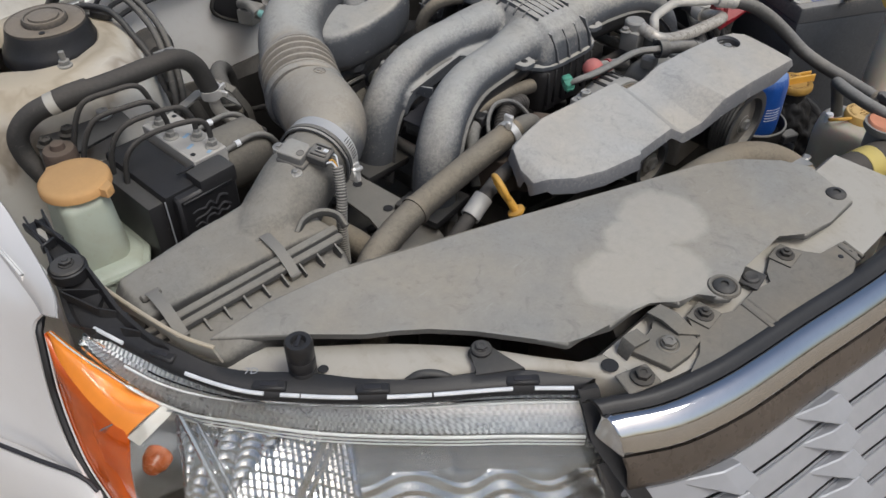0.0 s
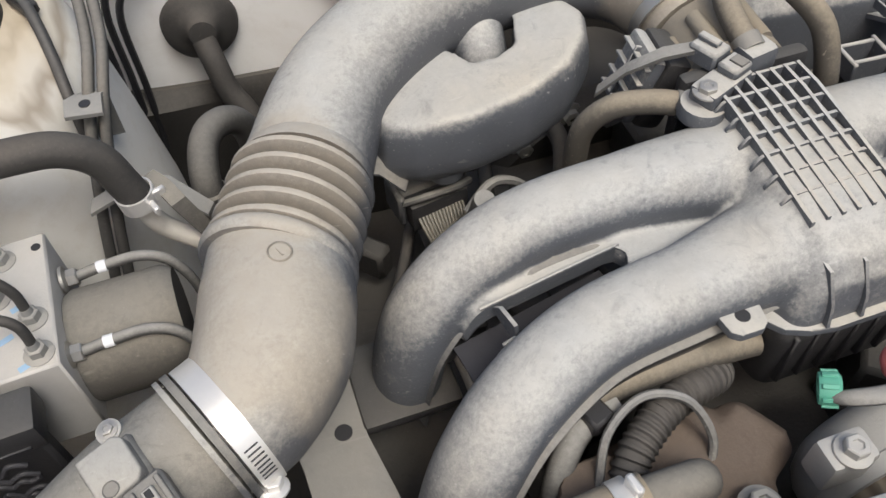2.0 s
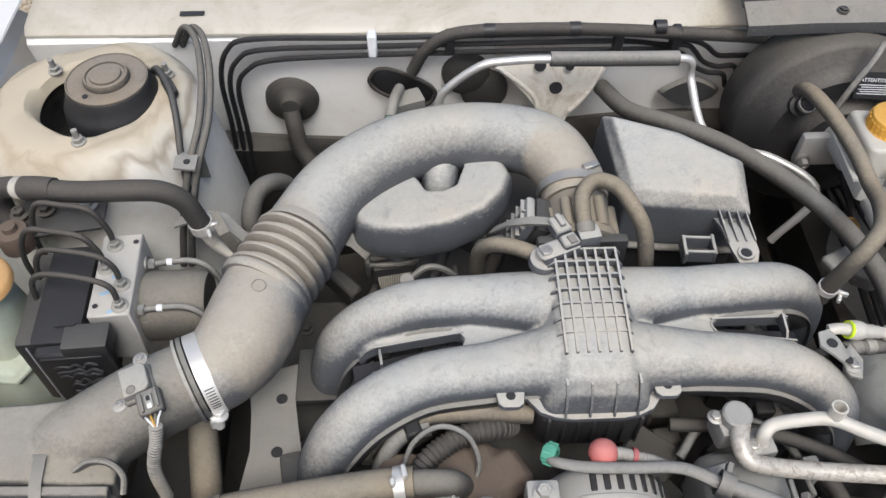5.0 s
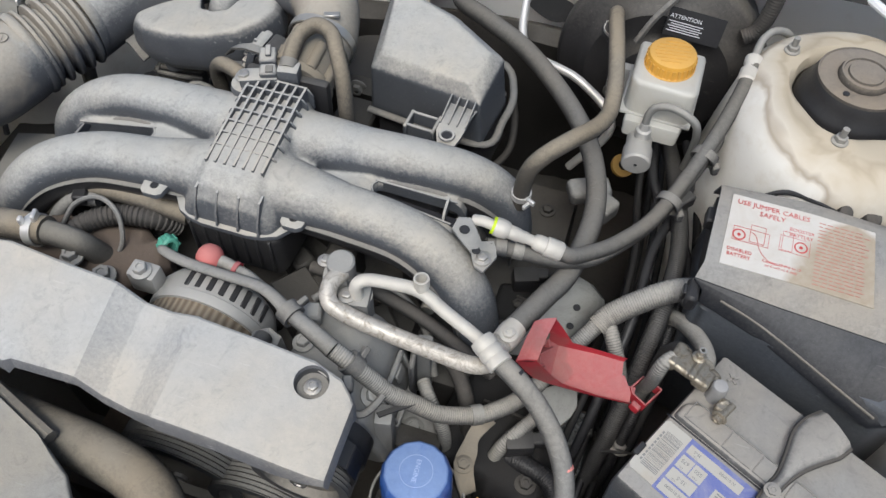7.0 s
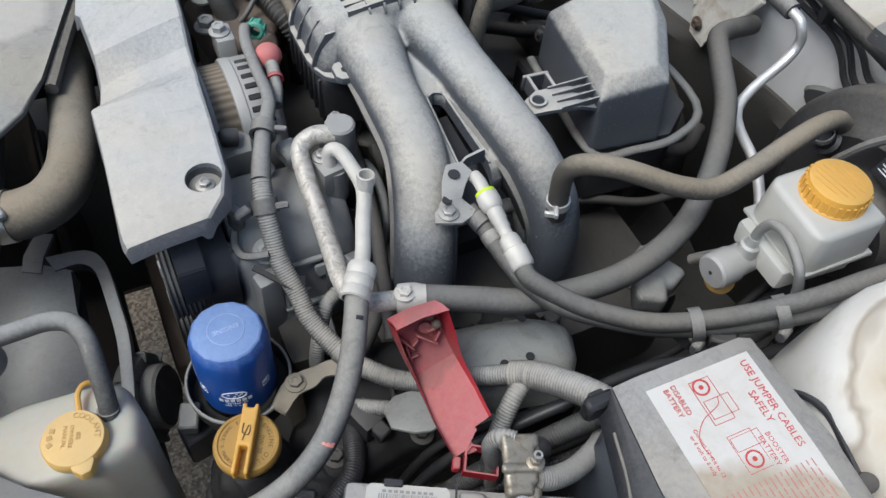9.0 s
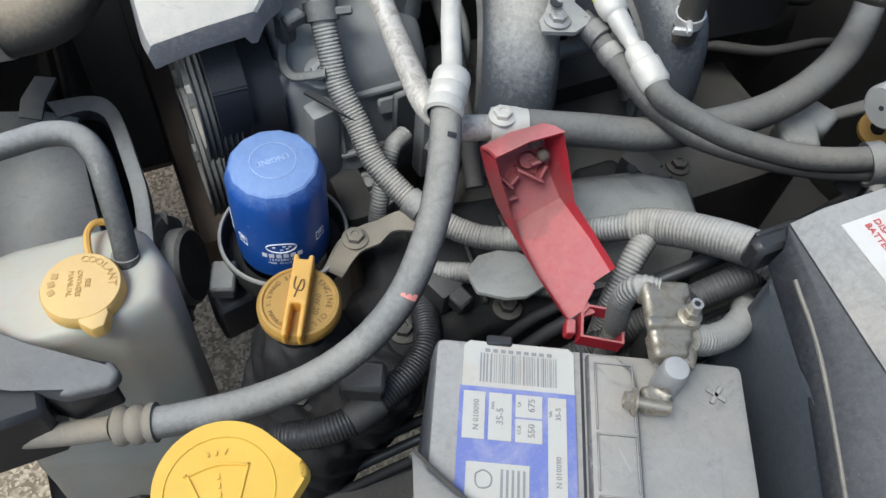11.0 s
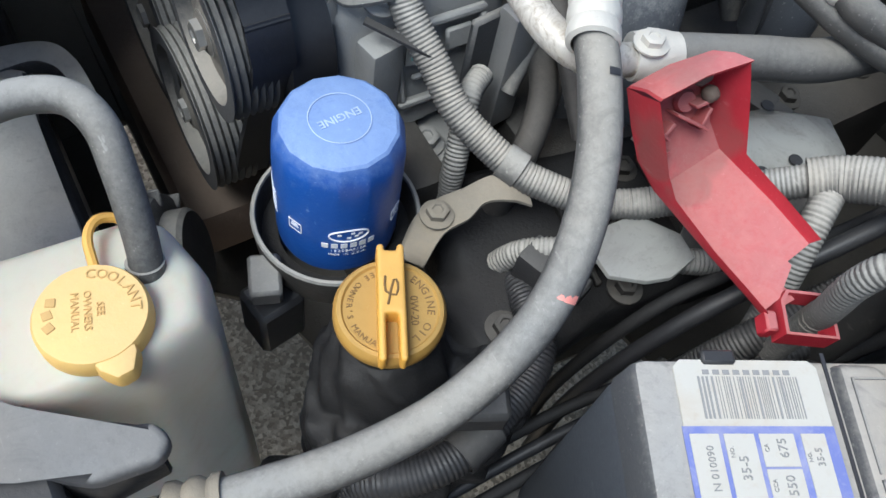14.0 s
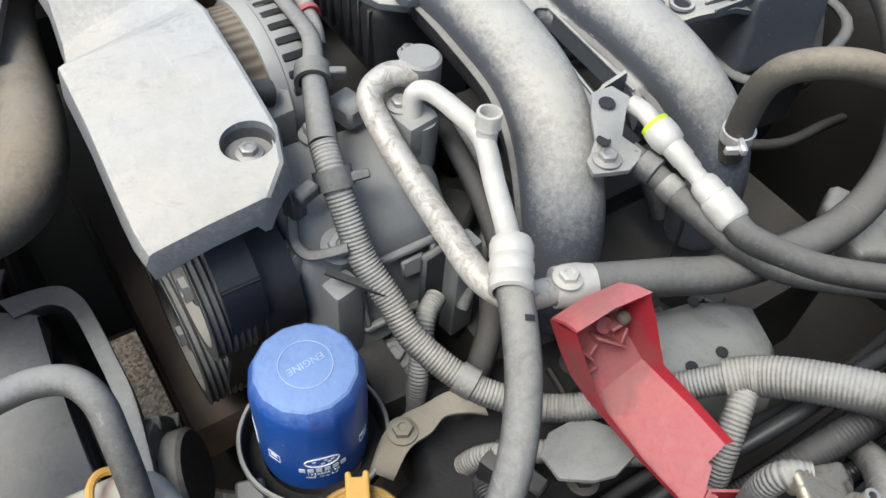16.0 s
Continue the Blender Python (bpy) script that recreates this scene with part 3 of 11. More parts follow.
def build_shell():
    """The painted sheet metal round the engine bay."""
    fw = bmesh.new()
    xs = [-0.66 + 1.32 * i / 24 for i in range(25)]
    rows = []
    for z, y in ((0.30, 0.56), (0.55, 0.54), (0.66, 0.535), (0.72, 0.53), (0.80, 0.525), (0.835, 0.52), (0.85, 0.535)):
        rows.append([(x, y + 0.002 * math.sin(x * 9) * (1 if z < 0.83 else 0), z) for x in xs])
    add(fw, sheet(rows, 0.004, (0, 1, 0)))
    solo("firewall", fw, WHITE, "white painted sheet-metal firewall with dust stains", "firewall", kind="structure")
    # a dark sheet added over the lower firewall, which came out too bright
    pad = [[(x, 0.545 + 0.01 * math.sin(x * 23), 0.30) for x in xs], [(x, 0.515 + 0.006 * math.sin(x * 31), 0.55) for x in xs], [(x, 0.508 + 0.006 * math.sin(x * 17), 0.655 + 0.02 * math.sin(x * 7)) for x in xs], [(x, 0.522, 0.672 + 0.02 * math.sin(x * 7)) for x in xs]]
    solo("firewall_dark_sheet", sheet(pad, 0.006, (0, 1, 0)), IRON, "added dark sheet over the lower firewall", "insulation", kind="structure")
    cw = sheet([[(x, 0.535, 0.842) for x in xs], [(x, 0.56, 0.848) for x in xs], [(x, 0.62, 0.868) for x in xs], [(x, 0.74, 0.90) for x in xs]], 0.004)
    solo("cowl", cw, BLACK, "dusty dark cowl panel under the windscreen", "cowl", kind="structure")
    for s, nm in ((-1, "inner_fender_passenger"), (1, "inner_fender_driver")):
        rows = []
        y0, cut = (0.03, 0.70) if s < 0 else (-0.12, 0.745)
        for x, z in ((0.70, 0.30), (0.69, 0.60), (0.685, 0.76), (0.68, 0.825), (0.70, 0.84), (0.745, 0.845)):
            rows.append([(s * min(x, cut), y0 + (0.60 - y0) * j / 10, z - (0.012 if x > cut else 0)) for j in range(11)])
        solo(nm, sheet(rows, 0.003, (s, 0, -0.3)), WHITE, "white painted inner fender panel, dusty", "fender", kind="structure")
        rail = box((0.09, 1.1, 0.10), (s * 0.47, 0.0, 0.50), 0, 0.012, 2)
        solo("frame_rail", rail, IRON, "dark dirty frame rail beside the engine", "rail", kind="structure")


build_shell()


def strut_tower(cx, cy, s):
    t = thing("strut_tower", (cx, cy, 0.5), "dirty white strut tower with a black rubber mount", "strut tower", "strut towers", "structure")
    prof = [(0.056, 0.855), (0.059, 0.868), (0.064, 0.872), (0.082, 0.870), (0.092, 0.866), (0.097, 0.862), (0.101, 0.856), (0.107, 0.848), (0.112, 0.832), (0.117, 0.80), (0.123, 0.76), (0.135, 0.66), (0.150, 0.40)]
    bm = lathe(prof, 56)
    for v in bm.verts:
        if v.co.x * s > 0:
            v.co.x *= 1.35
        v.co.y *= 1.12
        if v.co.z < 0.868 and v.co.z > 0.70:
            a = math.atan2(v.co.y, v.co.x)
            v.co.z += 0.0025 * math.sin(5 * a + 1)
    part("tower", moved(bm, pose(cx, cy, 0)), TOWER, t)
    mx, my, up = (cx + 0.012, cy + 0.004, 0.0) if s < 0 else (cx + 0.004, cy, 0.0)
    m = pose(mx, my, up) @ Matrix.Diagonal((0.86, 0.86, 1, 1))
    part("mount", lathe([(0.069, 0.852), (0.0672, 0.862), (0.0640, 0.868), (0.0605, 0.873), (0.0575, 0.881), (0.0550, 0.888), (0.0535, 0.8905), (0.050, 0.889)], 56, m), CLEANBLACK, t, "black rubber strut mount")
    part("top_disc", lathe([(0.0542, 0.8895), (0.0536, 0.8925), (0.0522, 0.8930), (0.0512, 0.8918), (0.0480, 0.8922), (0.0320, 0.8925), (0.0305, 0.8915), (0.0300, 0.8960), (0.0282, 0.8985), (0.0262, 0.8985), (0.0252, 0.8965), (0.0210, 0.8968), (0.0200, 0.8990), (0.0, 0.8995)], 56, m), MOUNT, t, "brown-dusted metal disc on the strut mount")
    part("hole", lathe([(0, 0.0), (0.0035, 0.0), (0.0035, -0.001)], 12, pose(mx - 0.017, my - 0.031, 0.8932 + up)), CLEANBLACK, t)
    for a in (-95 if s < 0 else -97, 25, 145):
        x, y = cx + 0.078 * math.cos(radians(a)), cy + 0.078 * math.sin(radians(a))
        part("stud", add(hexbolt((x, y, 0.871), r=0.0065, h=0.008, washer=1.3), lathe([(0.0035, 0), (0.0035, 0.015), (0, 0.0155)], 10, pose(x, y, 0.874))), GALV, t)
    return t


strut_tower(-0.52, 0.375, -1)
strut_tower(0.58, 0.307, 1)


def build_engine():
    e = thing("engine", (0, 0.05, 0.42), "oily dark engine block under the intake manifold", "engine")
    part("block", box((0.40, 0.40, 0.26), (0, 0.11, 0.53), 0, 0.02, 2), IRON, e)
    for s, y in ((-1, 0.02), (1, 0.06)):
        part("cylinder_head", box((0.15, 0.32, 0.13), (s * 0.26, y + 0.06, 0.575), 0, 0.015, 2), IRON, e)
        for j in range(4):
            part("head_bolt", hexbolt((s * 0.30, y - 0.05 + 0.075 * j, 0.641), r=0.007, h=0.008), IRON, e)
    part("timing_cover", box((0.50, 0.03, 0.24), (0.02, -0.115, 0.54), 0, 0.012, 2), IRON, e)
    random.seed(3)
    for i in range(34):
        x, y = random.uniform(-0.26, 0.24), random.uniform(-0.08, 0.30)
        h = random.uniform(0.02, 0.07)
        if abs(x) > 0.2 and y < 0.2:
            h *= 0.5
        part("casting_rib", box((random.uniform(0.01, 0.05), random.uniform(0.01, 0.06), h), (x, y, 0.655 + h / 2), random.uniform(0, 90), 0.004), IRON, e)
    pl = sheet([[(-0.345, 0.085, 0.716), (-0.292, 0.100, 0.716)], [(-0.338, 0.04, 0.716), (-0.292, 0.05, 0.716)], [(-0.336, 0.0, 0.712), (-0.284, 0.005, 0.712)], [(-0.345, -0.05, 0.706), (-0.278, -0.045, 0.706)], [(-0.348, -0.085, 0.69), (-0.282, -0.08, 0.69)]], 0.004)
    b = thing("bracket_plate", (-0.31, 0.01, 0.70), "dusty sheet-metal bracket with two holes beside the head", "bracket")
    part("plate", pl, CLIPSTEEL, b)
    for x, y, z in ((-0.307, 0.057, 0.7165), (-0.308, -0.002, 0.7125)):
        part("hole", lathe([(0, 0.0003), (0.006, 0.0003), (0.0062, 0)], 16, pose(x, y, z)), CLEANBLACK, b)
    part("bolt", hexbolt((-0.270, -0.010, 0.70), r=0.008, h=0.01), IRON, b)
    r = thing("bracket_plate", (0.35, 0.05, 0.68), "dull mottled heat shield plate beside the engine", "heat shield")
    part("plate", sheet([[(0.305, -0.005, 0.690), (0.312, 0.040, 0.690), (0.322, 0.085, 0.690), (0.334, 0.112, 0.686), (0.340, 0.118, 0.670)], [(0.322, -0.008, 0.700), (0.328, 0.040, 0.702), (0.338, 0.088, 0.702), (0.350, 0.112, 0.699), (0.356, 0.120, 0.685)], [(0.350, -0.010, 0.701), (0.355, 0.038, 0.702), (0.362, 0.082, 0.702), (0.372, 0.104, 0.699), (0.378, 0.112, 0.685)], [(0.366, -0.012, 0.694), (0.372, 0.034, 0.695), (0.380, 0.078, 0.695), (0.388, 0.094, 0.692), (0.394, 0.100, 0.680)], [(0.376, -0.015, 0.65), (0.382, 0.030, 0.65), (0.392, 0.074, 0.65), (0.400, 0.088, 0.65), (0.405, 0.092, 0.645)]], 0.003), SHIELD, r, smooth=60)
    for x, y in ((0.327, 0.078), (0.366, 0.066), (0.364, 0.041)):
        part("hole", lathe([(0, 0.0008), (0.004, 0.0008), (0.0042, 0)], 14, pose(x, y, 0.7022)), CLEANBLACK, r)
    part("tab", prism([(0.349, -0.060), (0.358, -0.073), (0.376, -0.073), (0.388, -0.056), (0.392, -0.042), (0.388, -0.022), (0.372, -0.020), (0.350, -0.036)], 0.6865, 0.6900, 0.0012, 2), SHIELD, r)
    return e


build_engine()


# ---- intake ----
def cut(bm, cutters):
    """Takes closed shapes out of a closed shape."""
    me = bpy.data.meshes.new("c")
    bmesh.ops.recalc_face_normals(bm, faces=bm.faces)
    bm.to_mesh(me)
    bm.free()
    ob = new("c", me)
    spare = []
    for c in cutters:
        bmesh.ops.recalc_face_normals(c, faces=c.faces)
        mc = bpy.data.meshes.new("k")
        c.to_mesh(mc)
        c.free()
        oc = new("k", mc)
        spare.append((oc, mc))
        b = ob.modifiers.new("b", "BOOLEAN")
        b.operation, b.object, b.solver = "DIFFERENCE", oc, "EXACT"
    out = bpy.data.meshes.new_from_object(ob.evaluated_get(bpy.context.evaluated_depsgraph_get()))
    for oc, mc in spare + [(ob, me)]:
        bpy.data.objects.remove(oc)
        bpy.data.meshes.remove(mc)
    res = bmesh.new()
    res.from_mesh(out)
    bpy.data.meshes.remove(out)
    return res


def build_manifold():
    t = thing("intake_manifold", (0, 0.06, 0.70), "dusty grey plastic intake manifold with four curved runners", "intake manifold")
    runs = [
        [(-0.02, 0.034, 0.820), (-0.09, 0.025, 0.820), (-0.155, 0.018, 0.815), (-0.205, 0.000, 0.802), (-0.238, -0.018, 0.775), (-0.256, -0.030, 0.738), (-0.262, -0.036, 0.70)],
        [(-0.02, 0.096, 0.826), (-0.10, 0.102, 0.826), (-0.165, 0.102, 0.820), (-0.208, 0.096, 0.803), (-0.238, 0.088, 0.775), (-0.251, 0.084, 0.738), (-0.256, 0.084, 0.70)],
        [(0.04, 0.036, 0.820), (0.115, 0.030, 0.820), (0.18, 0.028, 0.812), (0.222, 0.019, 0.797), (0.255, 0.008, 0.764), (0.268, 0.003, 0.72), (0.271, 0.0, 0.68)],
        [(0.04, 0.098, 0.826), (0.115, 0.105, 0.826), (0.185, 0.115, 0.818), (0.228, 0.126, 0.800), (0.258, 0.135, 0.768), (0.270, 0.137, 0.73), (0.273, 0.137, 0.69)],
    ]
    shapes = []
    for k, p in enumerate(runs):
        g = 0.97 if k % 2 else 1.0
        shapes.append(tube(p, [0.036 * g, 0.0275 * g, 0.0268 * g, 0.0272 * g, 0.0276, 0.0274, 0.027], 28, 8, squash=0.86))
    cx, zb = 0.008, 0.798
    secs = []
    for y, zt, wt, wb in ((-0.017, 0.812, 0.034, 0.044), (-0.012, 0.830, 0.034, 0.049), (-0.002, 0.843, 0.034, 0.052), (0.014, 0.852, 0.034, 0.054), (0.035, 0.857, 0.034, 0.055), (0.070, 0.860, 0.034, 0.053), (0.105, 0.860, 0.033, 0.049), (0.128, 0.858, 0.032, 0.044), (0.137, 0.848, 0.030, 0.040)):
        wm = (wt + wb) / 2
        half = [(-wb * 1.04, 0), (-wb * 0.98, 0.35), (-wm * 1.0, 0.66), (-wt * 1.04, 0.88), (-wt * 0.82, 0.985), (-wt * 0.4, 1)]
        secs.append([V((cx + a, y, zb + b * (zt - zb))) for a, b in half + [(-a, b) for a, b in half[::-1]]])
    shapes.append(loft(secs))
    # filled webs next to the plenum, slots further out
    webs = ((-0.040, -0.118, 0.058, 0.066, -1), (0.060, 0.134, 0.074, 0.070, 1))
    for xa, xb, ya, yb, s in webs:
        shapes.append(box((abs(xb - xa), 0.052, 0.014), ((xa + xb) / 2, (ya + yb) / 2 + 0.002, 0.8125), 0, 0.003))
    # a pocketed web ties each pair of runners, with one long slot through it
    slots = []
    for a, c in ((V((-0.106, 0.062, 0.8185)), V((-0.212, 0.047, 0.803))), (V((0.128, 0.068, 0.8185)), V((0.226, 0.072, 0.801)))):
        d = (c - a).normalized()
        n = V((-d.y, d.x, 0)).normalized()
        shapes.append(loft([[p + n * 0.026 - V((0, 0, 0.014)), p - n * 0.026 - V((0, 0, 0.014)), p - n * 0.026, p + n * 0.026] for p in (a, a.lerp(c, 0.5), a.lerp(c, 0.88), a.lerp(c, 0.97) - V((0, 0, 0.004)), a.lerp(c, 1.04) - V((0, 0, 0.016)))]))
        ends = []
        for q, w0 in ((a.lerp(c, 0.14), 0.0088), (a.lerp(c, 1.12), 0.0155)):
            ends.append((q, w0))
        (p, w0), (q, w1) = ends
        ring = [p + n * w0 * math.sin(s) - d * w0 * math.cos(s) for s in (-1.57, -0.9, 0, 0.9, 1.57)] + [q + n * w1 * math.sin(s) + d * w1 * math.cos(s) for s in (1.57, 0.9, 0, -0.9, -1.57)]
        slots.append(loft([[v - V((0, 0, 0.03)) for v in ring], [v + V((0, 0, 0.03)) for v in ring]]))
        rim = [ring[9].lerp(ring[0], 0.18)] + ring[0:5] + [ring[5].lerp(ring[4], 0.18)]
        part("slot_rim", tube([v + V((0, 0, 0.001)) for v in rim], 0.0013, 8, 2), GREY, t)
        # an added black sheet stands in for the shade inside the slot
        part("slot_shade", sheet([[p + n * 0.012 - V((0, 0, 0.024)), p - n * 0.012 - V((0, 0, 0.024))], [q + n * 0.014 - V((0, 0, 0.026)), q - n * 0.014 - V((0, 0, 0.026))]], 0.002), INKBLACK, t, "black sheet standing in for shade under the web slot")
        g = a.lerp(c, 0.84)
        part("gusset", sheet([[g - n * 0.016 - V((0, 0, 0.006)), g + n * 0.016 - V((0, 0, 0.006))], [g - n * 0.006 + V((0, 0, 0.006)), g + n * 0.012 + V((0, 0, 0.010))]], 0.0025, tuple(d)), GREY, t)
    part("upper_shell", cut(fused(shapes, 0.0020, 15), slots), GREY, t, smooth=80)
    for p in runs:
        q = [V(a) + V((0, 0, -0.009)) for a in p]
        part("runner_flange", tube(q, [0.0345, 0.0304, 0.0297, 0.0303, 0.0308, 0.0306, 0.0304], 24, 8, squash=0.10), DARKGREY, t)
        # a black lower half puts the shade under the runner into its colour
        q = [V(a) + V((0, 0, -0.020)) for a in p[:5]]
        part("lower_runner", tube(q, [0.029, 0.0272, 0.0268, 0.0274, 0.0276], 18, 6, squash=0.8), BLACK, t, "lower half of a runner, blackened to hold its shade")
    # the plenum's underside shade is likewise coloured in as black
    part("plenum_base", prism([(-0.044, -0.014), (0.060, -0.014), (0.066, 0.12), (-0.050, 0.12)], 0.735, 0.800, 0.012, 3, 1.06), BLACK, t, "lower half of the plenum, blackened to hold its shade")
    for i in range(7):
        x = -0.036 + 0.0148 * i
        part("base_rib", box((0.003, 0.006, 0.05), (x, -0.016, 0.770), 0, 0.001), BLACK, t)
    part("plenum_flange", prism([(-0.060, 0.004), (-0.046, -0.014), (-0.032, -0.020), (-0.016, -0.0225), (0.032, -0.0225), (0.048, -0.020), (0.062, -0.014), (0.076, 0.004), (0.070, 0.05), (-0.055, 0.05)], 0.800, 0.8055, 0.002, 2), GREY, t)
    # the rib grid dies out towards the front and stands over deep cells at the back
    ribs = bmesh.new()

    def crest(y):
        return 0.8560 + 0.0115 * min(1.0, max(0.0, (y - 0.026) / 0.085)) ** 0.85

    def droop(x):
        f = max(0.0, abs(x - 0.008) - 0.028) / 0.0095
        return 0.009 * f * f

    ys = [0.020 + 0.113 * j / 10 for j in range(11)]
    for i in range(7):
        x = 0.008 + (i - 3) * 0.0101 - 0.0008
        add(ribs, sheet([[(x, y, 0.846) for y in ys], [(x, y, crest(y) - droop(x)) for y in ys]], 0.0024, (1, 0, 0)))
    for j in range(7):
        y = 0.040 + j * 0.0152
        xs = [0.008 + 0.0375 * (k / 8 - 1) for k in range(17)]
        add(ribs, sheet([[(x, y, 0.840) for x in xs], [(x, y, crest(y) - 0.0008 - droop(x)) for x in xs]], 0.0022, (0, 1, 0)))
    part("rib_grid", ribs, GREY, t)
    for x in (-0.024, -0.001, 0.022, 0.044):
        fin = sheet([[(x, -0.010, 0.806), (x, -0.006, 0.822), (x, 0.004, 0.842)], [(x, -0.0215, 0.806), (x, -0.0175, 0.822), (x, -0.006, 0.841)]], 0.0022, (1, 0, 0))
        part("fin", fin, GREY, t)
    for tx, ty, tz in ((-0.074, -0.003, 0.820), (0.075, 0.005, 0.817)):
        b = prism([(-0.012, -0.010), (-0.007, -0.014), (0.007, -0.014), (0.012, -0.010), (0.015, 0.012), (-0.015, 0.012)], -0.003, 0.003, 0.0015, 2, 1.0, pose(tx, ty, tz))
        tab = part("tab", b, GREY, t)
        part("bolt_hole", lathe([(0.0, 0.0034), (0.0042, 0.0034), (0.0046, 0.003)], 18, pose(tx, ty - 0.002, tz)), CLEANBLACK, tab)
        for s in (-1, 1):
            part("tab_wall", box((0.003, 0.020, 0.009), (tx + s * 0.0145, ty + 0.012, tz + 0.003), 0, 0.001), GREY, tab)
        part("tab_pocket", box((0.022, 0.007, 0.002), (tx, ty + 0.015, tz + 0.003), 0, 0), CLEANBLACK, tab)
    return t


build_manifold()

INTAKE = [(-0.455, -0.010, 0.786), (-0.412, 0.021, 0.798), (-0.368, 0.039, 0.803), (-0.335, 0.068, 0.810), (-0.315, 0.125, 0.812), (-0.302, 0.163, 0.810), (-0.281, 0.212, 0.814), (-0.245, 0.258, 0.829), (-0.19, 0.293, 0.843), (-0.125, 0.310, 0.851), (-0.06, 0.309, 0.852), (-0.010, 0.290, 0.850), (0.012, 0.248, 0.845), (0.014, 0.215, 0.840)]


def build_intake_tube():
    t = thing("intake_tube", (-0.2, 0.2, 0.76), "dusty grey rubber air intake tube with a ribbed bellows", "intake tube")
    a, b = V((-0.315, 0.134, 0.812)), V((-0.284, 0.196, 0.815))
    d = (b - a).normalized()
    part("elbow", tube([INTAKE[2], (-0.352, 0.046, 0.806), (-0.333, 0.070, 0.811), (-0.322, 0.104, 0.812), a + d * 0.004], [0.0400, 0.0415, 0.0465, 0.0475, 0.0455], 40, 8), TUBE, t)
    prof = []
    n = 5
    L = (b - a).length
    for i in range(n):
        z = L * i / n
        k = L / n
        prof += [(0.0395, z + k * 0.02), (0.0400, z + k * 0.14), (0.0450, z + k * 0.24), (0.0485, z + k * 0.36), (0.0492, z + k * 0.50), (0.0485, z + k * 0.64), (0.0450, z + k * 0.76), (0.0400, z + k * 0.86), (0.0395, z + k * 0.98)]
    part("bellows", lathe(prof, 44, frame_of(a, d)), TUBE, t)
    part("bellows_collar", lathe([(0.040, -0.006), (0.0485, -0.005), (0.0505, -0.002), (0.0505, 0.003), (0.0480, 0.006), (0.042, 0.006)], 44, frame_of(a - d * 0.003, d)), TUBE, t)
    part("upper_tube", tube([b - d * 0.004, b + d * 0.010] + INTAKE[7:], [0.0475, 0.0445, 0.042, 0.040, 0.038, 0.038, 0.038, 0.036, 0.036], 36, 8), TUBE, t)
    m = V(INTAKE[2])
    ax = V((0.90, 0.42, 0.06)).normalized()
    clamp = part("hose_clamp", ring_at(m + ax * 0.002, ax, 0.0416, 0.0068, 0.0012, 48), CLAMPSTEEL, t, "bright steel worm-drive hose clamp")
    part("clamp_edge", ring_at(m - ax * 0.0085, ax, 0.0415, 0.0022, 0.0022, 40), DARKGREY, t)
    part("clamp_edge", ring_at(m - ax * 0.0140, ax, 0.0410, 0.0016, 0.0026, 40), TUBE, t)
    part("clamp_screw", moved(add(lathe([(0, 0), (0.0048, 0), (0.0048, 0.016), (0, 0.016)], 14), hexbolt((0, 0, 0.014), r=0.006, h=0.008)), frame_of((-0.352, -0.004, 0.778), (0.10, 0.25, 0.9))), CLAMPSTEEL, clamp)
    part("screw_housing", box((0.013, 0.010, 0.016), m=frame_of((-0.353, -0.002, 0.788), (0.1, 0.25, 0.9), ax), bevel=0.002), CLAMPSTEEL, clamp)
    out = (V((0.36, -0.90, 0.0)) - ax * V((0.36, -0.90, 0.0)).dot(ax)).normalized()
    rise = out.cross(ax) if out.cross(ax).z > 0 else -out.cross(ax)
    for k in range(8):
        a0 = radians(6 + k * 4.4)
        e = out * math.cos(a0) + rise * math.sin(a0)
        part("clamp_slot", box((0.0005, 0.0009, 0.0085), m=frame_of(m + ax * 0.002 + e * 0.0429, ax, e), bevel=0), INKBLACK, clamp)
    part("throttle_clamp", ring_at((0.013, 0.230, 0.843), (0, -1, -0.2), 0.0375, 0.005, 0.002), STEEL, t)
    part("throttle_clamp_ear", box((0.018, 0.008, 0.004), (0.028, 0.232, 0.882), 20, 0.001), STEEL, t)
    em = frame_of((-0.312, 0.104, 0.8588), (0.15, -0.05, 0.98), (1, 0.4, 0))
    part("emblem", lathe([(0.0062, 0.0), (0.0068, 0.0010), (0.0074, 0.0)], 24, em), TUBE, t)
    part("emblem", box((0.0012, 0.006, 0.001), m=em, bevel=0), TUBE, t)


build_intake_tube()


